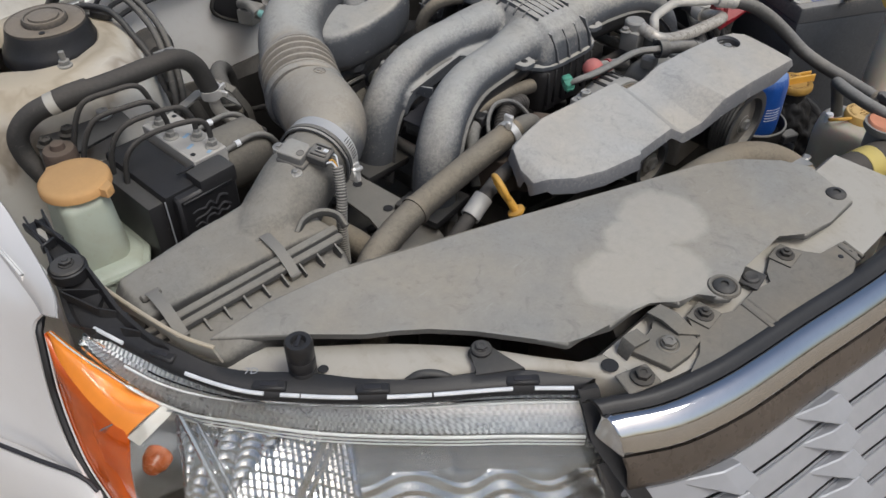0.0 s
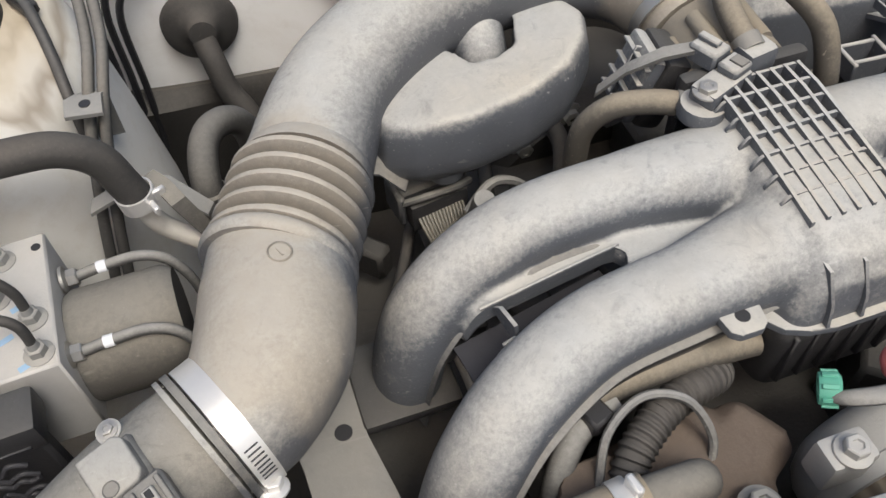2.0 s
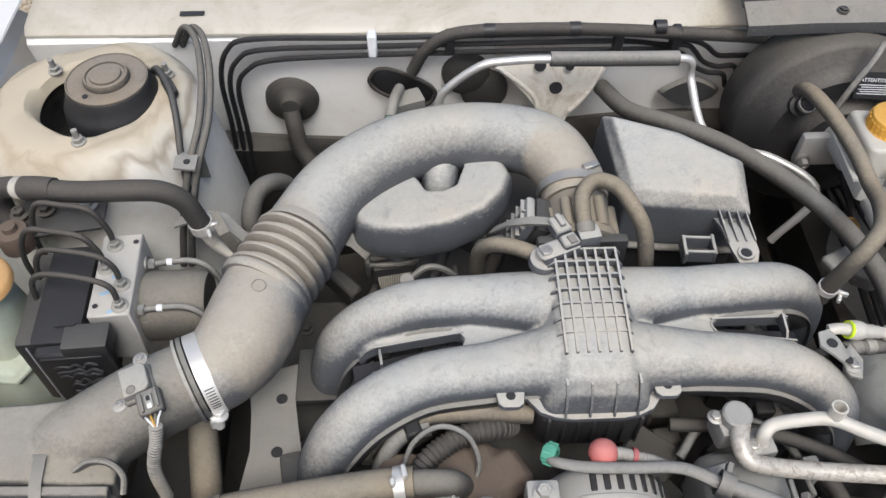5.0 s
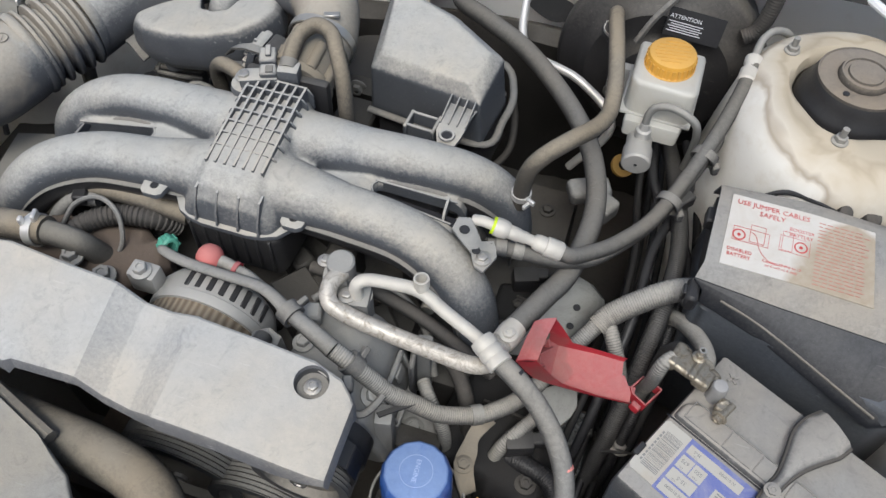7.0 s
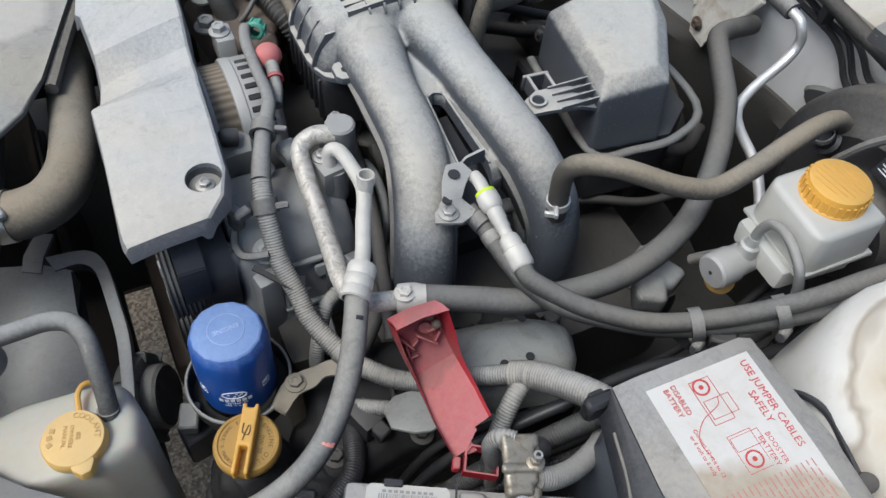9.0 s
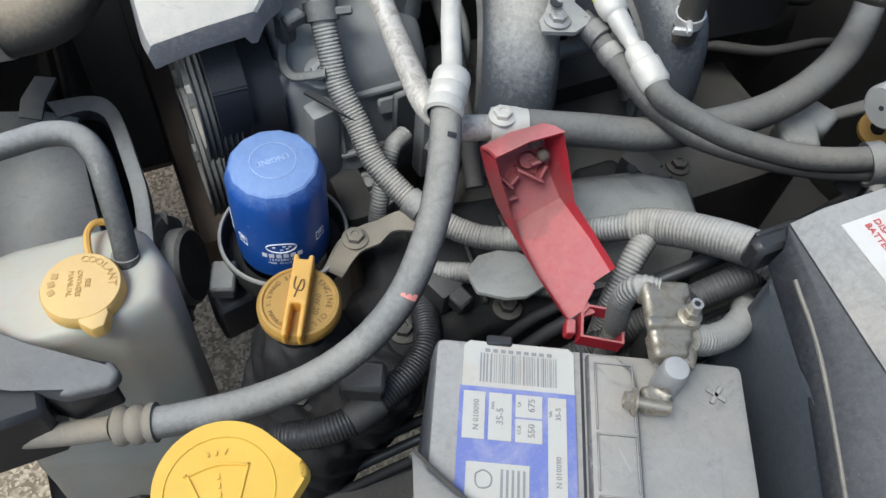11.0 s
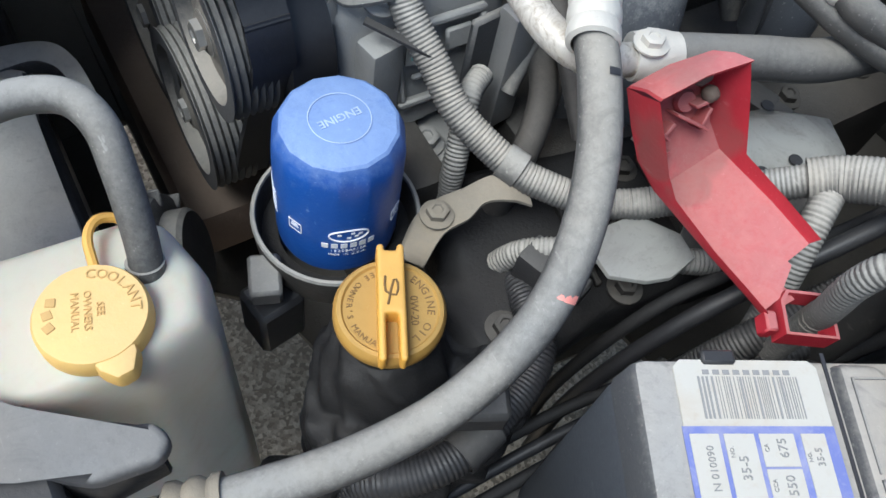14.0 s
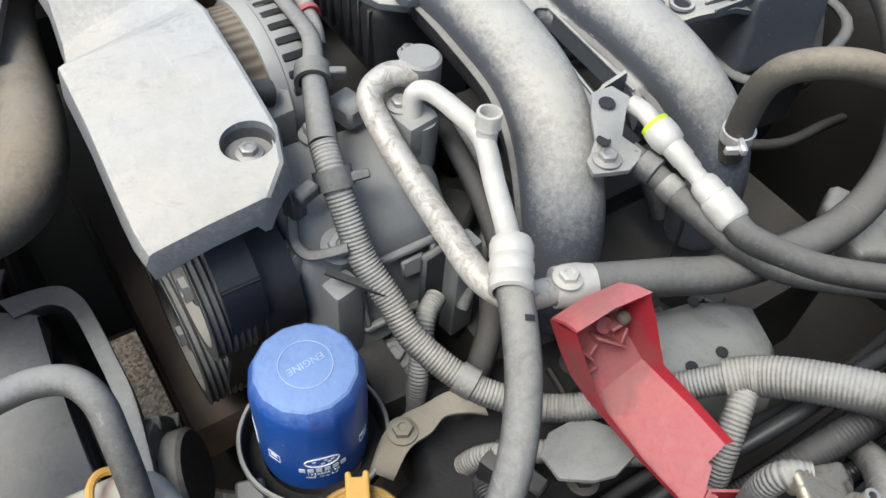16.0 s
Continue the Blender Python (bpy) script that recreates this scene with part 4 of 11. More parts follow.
def build_resonator():
    t = thing("intake_resonator", (-0.14, 0.25, 0.74), "kidney-shaped dusty grey plastic resonator under the tube", "resonator")
    plan = [(-0.232, 0.222), (-0.226, 0.206), (-0.205, 0.194), (-0.165, 0.187), (-0.120, 0.190), (-0.082, 0.205), (-0.058, 0.230), (-0.048, 0.258), (-0.056, 0.284), (-0.076, 0.298), (-0.096, 0.292), (-0.100, 0.272), (-0.110, 0.246), (-0.128, 0.240), (-0.148, 0.244), (-0.158, 0.266), (-0.172, 0.282), (-0.190, 0.274), (-0.212, 0.248)]
    mx, my = -0.140, 0.232
    rings = [[V((mx + (x - mx) * k, my + (y - my) * k, z + (x + 0.14) * 0.12)) for x, y in plan] for k, z in ((0.70, 0.781), (0.88, 0.785), (0.965, 0.793), (1.0, 0.805), (0.99, 0.819), (0.965, 0.830), (0.91, 0.838), (0.84, 0.8405))]
    neck = tube([(-0.128, 0.312, 0.832), (-0.129, 0.292, 0.834), (-0.130, 0.276, 0.828), (-0.131, 0.262, 0.812), (-0.132, 0.246, 0.79)], [0.026, 0.022, 0.021, 0.021, 0.020], 22, 6)
    part("chamber", fused([loft(rings), neck], 0.0022, 6), GREY, t, smooth=80)
    part("pipe_stub", lathe([(0.017, 0), (0.014, -0.018), (0.010, -0.020), (0, -0.020)], 18, pose(-0.180, 0.212, 0.786)), GREY, t)
    part("shield", sheet([[(-0.252, 0.205, 0.800), (-0.240, 0.235, 0.806)], [(-0.232, 0.200, 0.796), (-0.222, 0.222, 0.800)], [(-0.216, 0.196, 0.776), (-0.206, 0.212, 0.78)]], 0.002), DARKGREY, t)


build_resonator()


def build_airbox():
    t = thing("air_filter_box", (-0.55, -0.05, 0.62), "dusty dark grey air filter box with metal clips", "air filter box")
    low = [(-0.652, -0.060), (-0.612, -0.128), (-0.455, -0.140), (-0.432, -0.080), (-0.438, -0.060), (-0.648, -0.045)]
    part("lower_case", prism(low, 0.60, 0.782, 0.010, 3, 0.985), AIRBOX, t)
    lid = [[(-0.652, -0.052, 0.778), (-0.648, 0.012, 0.772), (-0.642, 0.024, 0.70), (-0.655, -0.055, 0.70)],
           [(-0.634, -0.054, 0.800), (-0.632, 0.004, 0.806), (-0.628, 0.026, 0.72), (-0.635, -0.06, 0.74)],
           [(-0.540, -0.062, 0.804), (-0.545, 0.006, 0.814), (-0.545, 0.030, 0.73), (-0.545, -0.070, 0.75)],
           [(-0.470, -0.068, 0.804), (-0.480, 0.010, 0.814), (-0.475, 0.034, 0.74), (-0.470, -0.074, 0.76)],
           [(-0.434, -0.066, 0.796), (-0.440, 0.004, 0.800), (-0.442, 0.030, 0.75), (-0.434, -0.070, 0.77)]]
    bm = loft([[V(p) for p in r] for r in lid])
    neck = tube([(-0.530, -0.022, 0.778), (-0.49, -0.018, 0.782), (-0.458, -0.006, 0.788), (-0.418, 0.016, 0.797), (-0.376, 0.035, 0.802)], [0.026, 0.038, 0.041, 0.0405, 0.0395], 28, 6)
    part("lid", fused([bm, neck], 0.003, 6), AIRBOX, t, smooth=80)
    a, b = V((-0.650, -0.064, 0.790)), V((-0.436, -0.075, 0.799))
    d = (b - a).normalized()
    n = V((-d.y, d.x, 0))
    for dn, dz, w, h, mat in ((0.0, 0.0, 0.009, 0.010, AIRBOX), (-0.0085, -0.004, 0.009, 0.008, AIRBOX), (-0.0045, -0.004, 0.003, 0.008, CLEANBLACK)):
        part("flange", box(((b - a).length, w, h), m=frame_of((a + b) / 2 + n * dn + V((0, 0, dz)), (-0.04, 0, 1), d), bevel=0.0015), mat, t)
    for i in range(10):
        c = a.lerp(b, (i + 0.6) / 10.2) - n * 0.016 + V((0, 0, -0.007))
        part("rib", sheet([[c + n * 0.006 + V((0, 0, 0.005)), c - n * 0.010 - V((0, 0, 0.001))], [c + n * 0.006 - V((0, 0, 0.02)), c - n * 0.002 - V((0, 0, 0.02))]], 0.0018, tuple(d)), AIRBOX, t)
    part("handle", tube([(-0.470, -0.056, 0.802), (-0.456, -0.050, 0.808), (-0.438, -0.052, 0.809), (-0.425, -0.062, 0.804), (-0.424, -0.076, 0.796)], 0.0032, 8, 5, squash=1.6), AIRBOX, t)
    for x, y in ((-0.500, -0.064), (-0.620, -0.058)):
        rows = [[(x - 0.0055, y + dy, z), (x + 0.0055, y + dy, z)] for dy, z in ((0.022, 0.805), (0.023, 0.809), (0.016, 0.811), (-0.004, 0.807), (-0.020, 0.797), (-0.027, 0.790), (-0.030, 0.790), (-0.028, 0.785))]
        cl = part("clip", sheet(rows, 0.0014), CLIPSTEEL, t, "dull spring-steel clip")
        part("clip_hinge", tube([(x - 0.009, y + 0.022, 0.806), (x + 0.009, y + 0.022, 0.806)], 0.0022, 8, 1), CLIPSTEEL, cl)
        part("clip_seat", box((0.020, 0.010, 0.006), (x, y + 0.024, 0.803), 0, 0.002), AIRBOX, t)
    s = thing("airflow_sensor", (-0.40, 0.005, 0.84), "grey airflow sensor with its wire plug on the intake outlet", "sensor")
    m = frame_of((-0.4175, 0.0115, 0.8425), (-0.10, -0.12, 0.98), (0.36, -0.93, 0))
    part("plate", prism([(-0.015, -0.013), (0.015, -0.013), (0.015, 0.009), (0.010, 0.013), (-0.011, 0.013), (-0.015, 0.009)], -0.005, 0.005, 0.0018, 3, 0.96, m), LUGGREY, s)
    part("plate_base", box((0.034, 0.030, 0.006), m=m @ pose(0.001, 0, -0.007), bevel=0.002), DARKGREY, s)
    part("plate_dot", lathe([(0.0, 0.0), (0.0036, 0.0), (0.0040, 0.0005), (0.0044, 0.0)], 18, m @ pose(0.0095, -0.004, 0.0052)), DARKGREY, s)
    pm = m @ pose(0.026, 0.008, -0.002)
    part("plug", box((0.024, 0.022, 0.012), m=pm, bevel=0.002), DARKGREY, s)
    part("plug_frame", add(box((0.018, 0.003, 0.003), m=pm @ pose(0.001, 0.008, 0.007), bevel=0.0006), box((0.018, 0.003, 0.003), m=pm @ pose(0.001, -0.006, 0.007), bevel=0.0006)), DARKGREY, s)
    part("plug_latch", box((0.014, 0.007, 0.003), m=pm @ pose(0.002, 0.001, 0.007), bevel=0.0008), LUGGREY, s)
    part("plug_window", box((0.005, 0.0035, 0.0012), m=pm @ pose(-0.001, 0.001, 0.0086), bevel=0.0003), CLEANBLACK, s)
    part("plug_tongue", box((0.005, 0.004, 0.0012), m=pm @ pose(0.007, 0.001, 0.0086), bevel=0.0003), INKWHITE, s)
    for p in ((-0.420, 0.0385, 0.836), (-0.431, -0.006, 0.831)):
        part("lug", lathe([(0, -0.006), (0.0068, -0.006), (0.0068, 0.0005), (0.006, 0.001), (0, 0.001)], 18, frame_of(p, (-0.10, -0.08, 0.98))), ALU, s)
        part("screw", moved(hexbolt((0, 0, 0), r=0.0036, h=0.003), frame_of(V(p) + V((0, 0, 0.001)), (-0.10, -0.08, 0.98))), STEEL, s)
    for i in range(4):
        part("wire", tube([pm @ V((0.011, -0.008 + 0.005 * i, 0.0)), pm @ V((0.017, -0.005 + 0.003 * i, 0.001)), V((-0.3945, -0.030, 0.829))], 0.0011, 6, 4), (INKWHITE, YELLOW, WIRE, INKWHITE)[i], s)
    part("wire_sleeve", tube([(-0.3942, -0.029, 0.832), (-0.397, -0.035, 0.816), (-0.402, -0.042, 0.800), (-0.408, -0.046, 0.772), (-0.410, -0.048, 0.72)], 0.0062, 14, 6, ribs=(0.0030, 0.0007)), LOOM, s)


build_airbox()


def build_side_box():
    t = thing("resonator_box", (0.145, 0.275, 0.74), "dusty grey plastic box beside the throttle, with a ribbed bracket", "plastic box")
    rings = [[(0.070, 0.224, 0.760), (0.212, 0.206, 0.760), (0.222, 0.282, 0.760), (0.150, 0.322, 0.760), (0.058, 0.348, 0.760)],
             [(0.072, 0.224, 0.826), (0.208, 0.205, 0.828), (0.216, 0.276, 0.836), (0.148, 0.316, 0.846), (0.060, 0.342, 0.852)],
             [(0.082, 0.236, 0.841), (0.192, 0.218, 0.843), (0.201, 0.266, 0.850), (0.142, 0.302, 0.858), (0.070, 0.326, 0.864)]]
    bm = loft([[V(p) for p in r] for r in rings])
    part("case", fused([bm], 0.0026, 7), GREY, t, smooth=80)
    lip = [(0.070, 0.216, 0.768), (0.142, 0.209, 0.766), (0.216, 0.208, 0.764), (0.226, 0.250, 0.764), (0.226, 0.302, 0.764), (0.192, 0.350, 0.766), (0.064, 0.350, 0.768)]
    part("lip", tube(lip, 0.0048, 10, 5, squash=0.7), DARKGREY, t)
    part("lower_case", prism([(0.078, 0.222), (0.212, 0.214), (0.220, 0.300), (0.188, 0.342), (0.072, 0.342)], 0.69, 0.764, 0.006, 2, 1.0), BLACK, t)
    br = part("bracket", sheet([[(0.170, 0.220, 0.812), (0.206, 0.218, 0.812)], [(0.172, 0.190, 0.824), (0.204, 0.188, 0.824)], [(0.174, 0.154, 0.828), (0.202, 0.152, 0.828)], [(0.180, 0.138, 0.824), (0.197, 0.137, 0.824)]], 0.004), GREY, t)
    for i in range(4):
        x = 0.174 + i * 0.0095
        part("rib", box((0.0018, 0.050, 0.008), (x, 0.192, 0.825), 0, 0.0005), GREY, br)
    part("bolt_hole", lathe([(0, 0.0), (0.0055, 0.0), (0.0058, -0.001)], 18, pose(0.187, 0.150, 0.8288)), CLEANBLACK, br)
    part("hole_ring", lathe([(0.0055, 0.0), (0.0062, 0.0015), (0.0085, 0.0015), (0.0092, 0)], 20, pose(0.187, 0.150, 0.8285)), GREY, br)
    for x, y, w, d2 in ((0.150, 0.170, 0.034, 0.004), (0.150, 0.190, 0.030, 0.004), (0.134, 0.180, 0.004, 0.028), (0.166, 0.180, 0.004, 0.028)):
        part("cell_wall", box((w, d2, 0.018), (x, y, 0.800), -4, 0.001), GREY, br)


build_side_box()


def build_throttle():
    t = thing("throttle_body", (0.01, 0.19, 0.78), "dusty cast throttle body with hoses and plugs", "throttle body")
    part("housing", lathe([(0, 0), (0.038, 0), (0.038, 0.010), (0.034, 0.014), (0.034, 0.05), (0.033, 0.056), (0, 0.056)], 32, frame_of((0.014, 0.155, 0.836), (0, 1, 0.1))), TANALU, t)
    for a in (20, 60, 120, 160):
        c, s = math.cos(radians(a)), math.sin(radians(a))
        part("boss", tube([(0.014 + 0.034 * c, 0.160, 0.838 + 0.034 * s), (0.014 + 0.034 * c, 0.195, 0.841 + 0.034 * s)], 0.006, 12, 2), TANALU, t)
    m = frame_of((-0.040, 0.186, 0.836), (-0.93, 0.10, 0.35), (0.1, 1, 0))
    part("actuator", box((0.046, 0.056, 0.022), m=m @ pose(0, 0, -0.008), bevel=0.006, seg=2), BLACK, t)
    part("actuator_cap", box((0.042, 0.052, 0.010), m=m @ pose(0, 0, 0.008), bevel=0.004, seg=2), GREY, t)
    for i in range(4):
        part("cap_rib", box((0.040, 0.0022, 0.006), m=m @ pose(0, -0.018 + 0.012 * i, 0.014), bevel=0.0006), GREY, t)
    part("cap_rib", box((0.0022, 0.046, 0.006), m=m @ pose(0.002, 0, 0.014), bevel=0.0006), GREY, t)
    part("actuator_plug", box((0.016, 0.020, 0.014), (-0.070, 0.176, 0.822), 12, 0.003), DARKGREY, t)
    part("flange", box((0.094, 0.012, 0.064), (0.010, 0.148, 0.832), 0, 0.005, 2), BLACK, t)
    s = thing("pressure_sensor", (-0.03, 0.138, 0.86), "grey pressure sensor bolted to the plenum", "sensor")
    part("seat", lathe([(0, 0), (0.016, 0), (0.017, 0.004), (0.015, 0.010), (0, 0.010)], 22, pose(-0.030, 0.128, 0.848)), GREY, s)
    part("body", box((0.040, 0.020, 0.012), (-0.016, 0.134, 0.863), 22, 0.003, 2), GREY, s)
    part("body_step", box((0.018, 0.016, 0.008), (-0.006, 0.138, 0.872), 22, 0.002), GREY, s)
    part("socket", box((0.008, 0.010, 0.002), (-0.004, 0.137, 0.8765), 22, 0.0004), DARKGREY, s)
    part("plug", box((0.018, 0.022, 0.014), (-0.014, 0.156, 0.872), 22, 0.002), GREY, s)
    part("plug_latch", box((0.006, 0.016, 0.004), (-0.014, 0.158, 0.881), 22, 0.001), GREY, s)
    part("bolt", hexbolt((-0.030, 0.128, 0.866), r=0.0062, h=0.006), STEEL, s)
    part("stem", box((0.024, 0.020, 0.020), (0.014, 0.146, 0.868), 10, 0.005, 2), GREY, s)
    bh = thing("breather_hose", (0.04, 0.17, 0.85), "tan dusty rubber hose looped over the throttle", "hose")
    part("collar", ring_at((0.0115, 0.152, 0.874), (-0.1, 0.9, 0.4), 0.0083, 0.005, 0.0016), CLIPSTEEL, bh)
    part("hose", tube([(0.012, 0.148, 0.872), (0.010, 0.166, 0.880), (0.012, 0.186, 0.888), (0.026, 0.198, 0.894), (0.046, 0.190, 0.894), (0.060, 0.170, 0.886), (0.072, 0.152, 0.868), (0.078, 0.140, 0.83), (0.08, 0.14, 0.79)], 0.0085, 16, 8), TANRUBBER, bh)
    solo("bypass_hose", tube([(-0.032, 0.138, 0.848), (-0.055, 0.150, 0.848), (-0.078, 0.160, 0.842), (-0.092, 0.168, 0.82), (-0.094, 0.172, 0.78)], 0.0085, 16, 8), TANRUBBER, "tan dusty rubber elbow hose by the plenum", "hose")
    part("bypass_nipple", tube([(-0.020, 0.132, 0.848), (-0.040, 0.142, 0.848)], 0.0095, 14, 2), DARKGREY, t)
    solo("wire_strap", sheet([[(-0.082, 0.176, 0.842), (-0.076, 0.184, 0.842)], [(-0.066, 0.168, 0.862), (-0.060, 0.177, 0.862)], [(-0.045, 0.160, 0.874), (-0.040, 0.170, 0.874)], [(-0.018, 0.156, 0.876), (-0.016, 0.165, 0.876)]], 0.003), RUBBER, "flat dusty cable band beside the sensor", "cable")


build_throttle()


# ---- front of the engine ----
def build_belt_cover():
    t = thing("belt_cover", (0, -0.17, 0.76), "pale dusty grey plastic accessory belt cover", "belt cover")
    sec = [(-0.2345, -0.146, -0.160, 0.800), (-0.2330, -0.142, -0.164, 0.805), (-0.2240, -0.121, -0.174, 0.819), (-0.2200, -0.119, -0.177, 0.821), (-0.198, -0.116, -0.193, 0.825), (-0.165, -0.112, -0.207, 0.828), (-0.113, -0.117, -0.217, 0.829), (-0.107, -0.1175, -0.213, 0.829), (-0.050, -0.121, -0.211, 0.829), (-0.044, -0.122, -0.211, 0.829), (-0.0425, -0.122, -0.211, 0.828), (-0.0195, -0.125, -0.214, 0.812), (-0.0180, -0.125, -0.214, 0.8115), (0.010, -0.127, -0.219, 0.813), (0.012, -0.127, -0.2195, 0.8135), (0.041, -0.129, -0.226, 0.8240), (0.044, -0.130, -0.227, 0.8245), (0.10, -0.133, -0.228, 0.824), (0.158, -0.137, -0.231, 0.822), (0.186, -0.146, -0.232, 0.821), (0.197, -0.156, -0.2315, 0.8195), (0.2025, -0.162, -0.2305, 0.8165), (0.2050, -0.168, -0.2285, 0.806)]
    rings = []
    for x, yr, yf, z in sec:
        left = x < -0.11
        # the top is one plane that falls to the front; the right plateau lies nearly level
        drop = 0.024 * min(1.0, (yr - yf) / 0.085) if x < -0.015 else 0.022 - 0.013 * min(1.0, max(0.0, (x - 0.012) / 0.032))
        deep = 0.020 if left else 0.013 if x < 0.04 else 0.022
        if x > 0.17:
            deep = max(0.004, 0.022 - (x - 0.17) * 0.45)
        zf = z - drop
        back = 0.030 if x < 0.17 else 0.030 - (x - 0.17) * 0.5
        if x < -0.22:
            back, deep = 0.016, 0.015
        rings.append([(x, yr + 0.004, z - back), (x, yr + 0.0015, z - 0.004), (x, yr + 0.0005, z - 0.0015), (x, yr - 0.002, z), (x, (yr + yf) / 2, (z + zf) / 2 + 0.001), (x, yf + 0.0035, zf + 0.0006), (x, yf + 0.001, zf - 0.0006), (x, yf, zf - 0.003), (x, yf - 0.002, zf - deep), (x, yf + 0.001, zf - deep), (x, yf + 0.0045, zf - 0.005), (x, (yr + yf) / 2, (z + zf) / 2 - 0.004), (x, yr - 0.004, z - 0.006), (x, yr, z - back)])
    shell = loft([[V(p) for p in r] for r in rings])
    shell = cut(shell, [lathe([(0, 0.010), (0.0165, 0.010), (0.0150, -0.0065), (0.0, -0.0065)], 32, pose(0.162, -0.156, 0.8205))])
    part("shell", shell, BELT, t, smooth=24)
    part("bolt_cup", lathe([(0, -0.0100), (0.0140, -0.0100), (0.0156, -0.002), (0.0152, -0.0104), (0.0140, -0.0118), (0, -0.0118)], 32, pose(0.162, -0.156, 0.8205)), DARKGREY, t)
    part("bolt", hexbolt((0.162, -0.156, 0.8106), r=0.0054, h=0.006), STEEL, t)


build_belt_cover()


def pulley(at, r, w, name="pulley", label="dark ribbed accessory pulley", tilt=(0, -1, 0)):
    t = thing(name, at, label, "pulley", "accessory pulleys")
    prof = [(0, w * 0.3), (r * 0.3, w * 0.3), (r * 0.35, w * 0.15), (r * 0.75, w * 0.15), (r * 0.8, w * 0.5), (r, w * 0.5)]
    n = 6
    for i in range(n):
        z = w * 0.5 - w * i / n
        prof += [(r, z - 0.0005), (r - 0.0022, z - w / n * 0.5)]
    prof += [(r, -w * 0.5), (0, -w * 0.5)]
    part("rim", lathe(prof, 44, frame_of(at, tilt)), DARKGREY, t)
    part("hub", lathe([(0, w * 0.42), (r * 0.22, w * 0.42), (r * 0.30, w * 0.30), (r * 0.55, w * 0.18), (r * 0.74, w * 0.17)], 36, frame_of(at, tilt)), PULLEYFACE, t)
    c = V(at) + V(tilt).normalized() * w * 0.3
    part("bolt", hexbolt(c, tilt, 0.009, 0.008), STEEL, t)


pulley((-0.03, -0.175, 0.735), 0.032, 0.026)
pulley((0.160, -0.198, 0.716), 0.050, 0.026)
pulley((0.098, -0.200, 0.585), 0.060, 0.030)
pulley((0.0, -0.195, 0.585), 0.078, 0.03)


def build_alternator():
    t = thing("alternator", (0.012, -0.08, 0.70), "dusty cast-aluminium alternator with slotted end cover", "alternator")
    cx, cz = 0.012, 0.730
    m = frame_of((cx, -0.150, cz), (0, 1, 0))
    part("case", lathe([(0, 0), (0.045, 0), (0.060, 0.008), (0.064, 0.02), (0.064, 0.028)], 44, m), ALU, t)
    part("stator", lathe([(0.060, 0.026), (0.0612, 0.028), (0.0612, 0.050), (0.060, 0.052)], 44, m), STATOR, t, "brown laminated stator")
    part("end_band", lathe([(0.060, 0.049), (0.064, 0.050), (0.065, 0.053), (0.065, 0.060), (0.063, 0.062)], 44, m), ALU, t)
    part("end_cover", lathe([(0.064, 0.060), (0.0635, 0.078), (0.058, 0.088), (0.050, 0.094), (0.03, 0.098), (0, 0.098)], 44, m), ALU, t)
    for i in range(8):
        a = radians(-14 + i * 11)
        p = V((cx + 0.0632 * math.sin(a), -0.150 + 0.0735, cz + 0.0632 * math.cos(a)))
        part("slot", box((0.0062, 0.020, 0.0030), m=frame_of(p, (math.sin(a), 0, math.cos(a)), (math.cos(a), 0, -math.sin(a))), bevel=0.001), CLEANBLACK, t)
    part("ear", box((0.03, 0.02, 0.03), (-0.050, -0.085, 0.780), 0, 0.004, 2), ALU, t)
    part("through_bolt", hexbolt((-0.050, -0.088, 0.795), r=0.007, h=0.010), ALU, t)
    part("bracket", sheet([[(0.074, -0.135, 0.770), (0.074, -0.105, 0.775)], [(0.090, -0.135, 0.778), (0.090, -0.100, 0.782)], [(0.102, -0.134, 0.772), (0.102, -0.102, 0.775)], [(0.108, -0.133, 0.74), (0.108, -0.104, 0.74)]], 0.004), GALV, t)
    part("bracket_bush", lathe([(0, 0.01), (0.006, 0.01), (0.009, 0.006), (0.009, -0.006), (0, -0.006)], 18, frame_of((0.090, -0.118, 0.786), (0, -1, 0.3))), BLACK, t)
    ball = lathe([(0, -0.0135), (0.006, -0.0120), (0.0105, -0.0085), (0.0135, -0.002), (0.0135, 0.003), (0.0105, 0.0085), (0.006, 0.0120), (0, 0.0135)], 28, pose(0.008, -0.054, 0.800))
    part("terminal_cap", ball, PINK, t, "faded red rubber terminal boot")
    part("boot_neck", tube([(0.014, -0.055, 0.799), (0.026, -0.055, 0.797), (0.036, -0.057, 0.795)], [0.0075, 0.0068, 0.0068], 14), LOOM, t)
    part("boot_ring", ring_at((0.037, -0.057, 0.795), (1, -0.15, -0.1), 0.0068, 0.0022, 0.0018), RED, t)
    part("boot_sleeve", tube([(0.036, -0.057, 0.795), (0.052, -0.060, 0.793), (0.068, -0.066, 0.790)], 0.0064, 12, 6, ribs=(0.0025, 0.0005)), LOOM, t)
    gm = frame_of((-0.040, -0.052, 0.797), (0.75, -0.45, 0.2))
    part("plug", lathe([(0.0055, -0.006), (0.0090, -0.006), (0.0098, -0.003), (0.0098, 0.004), (0.0080, 0.006), (0.0055, 0.006)], 20, gm), GREEN, t, "green toothed connector collar")
    for k in range(8):
        part("plug_tooth", box((0.0022, 0.0030, 0.009), m=gm @ pose(0, 0, 0, 0, 0, 45 * k) @ pose(0.0100, 0, 0), bevel=0.0004), GREEN, t)


build_alternator()


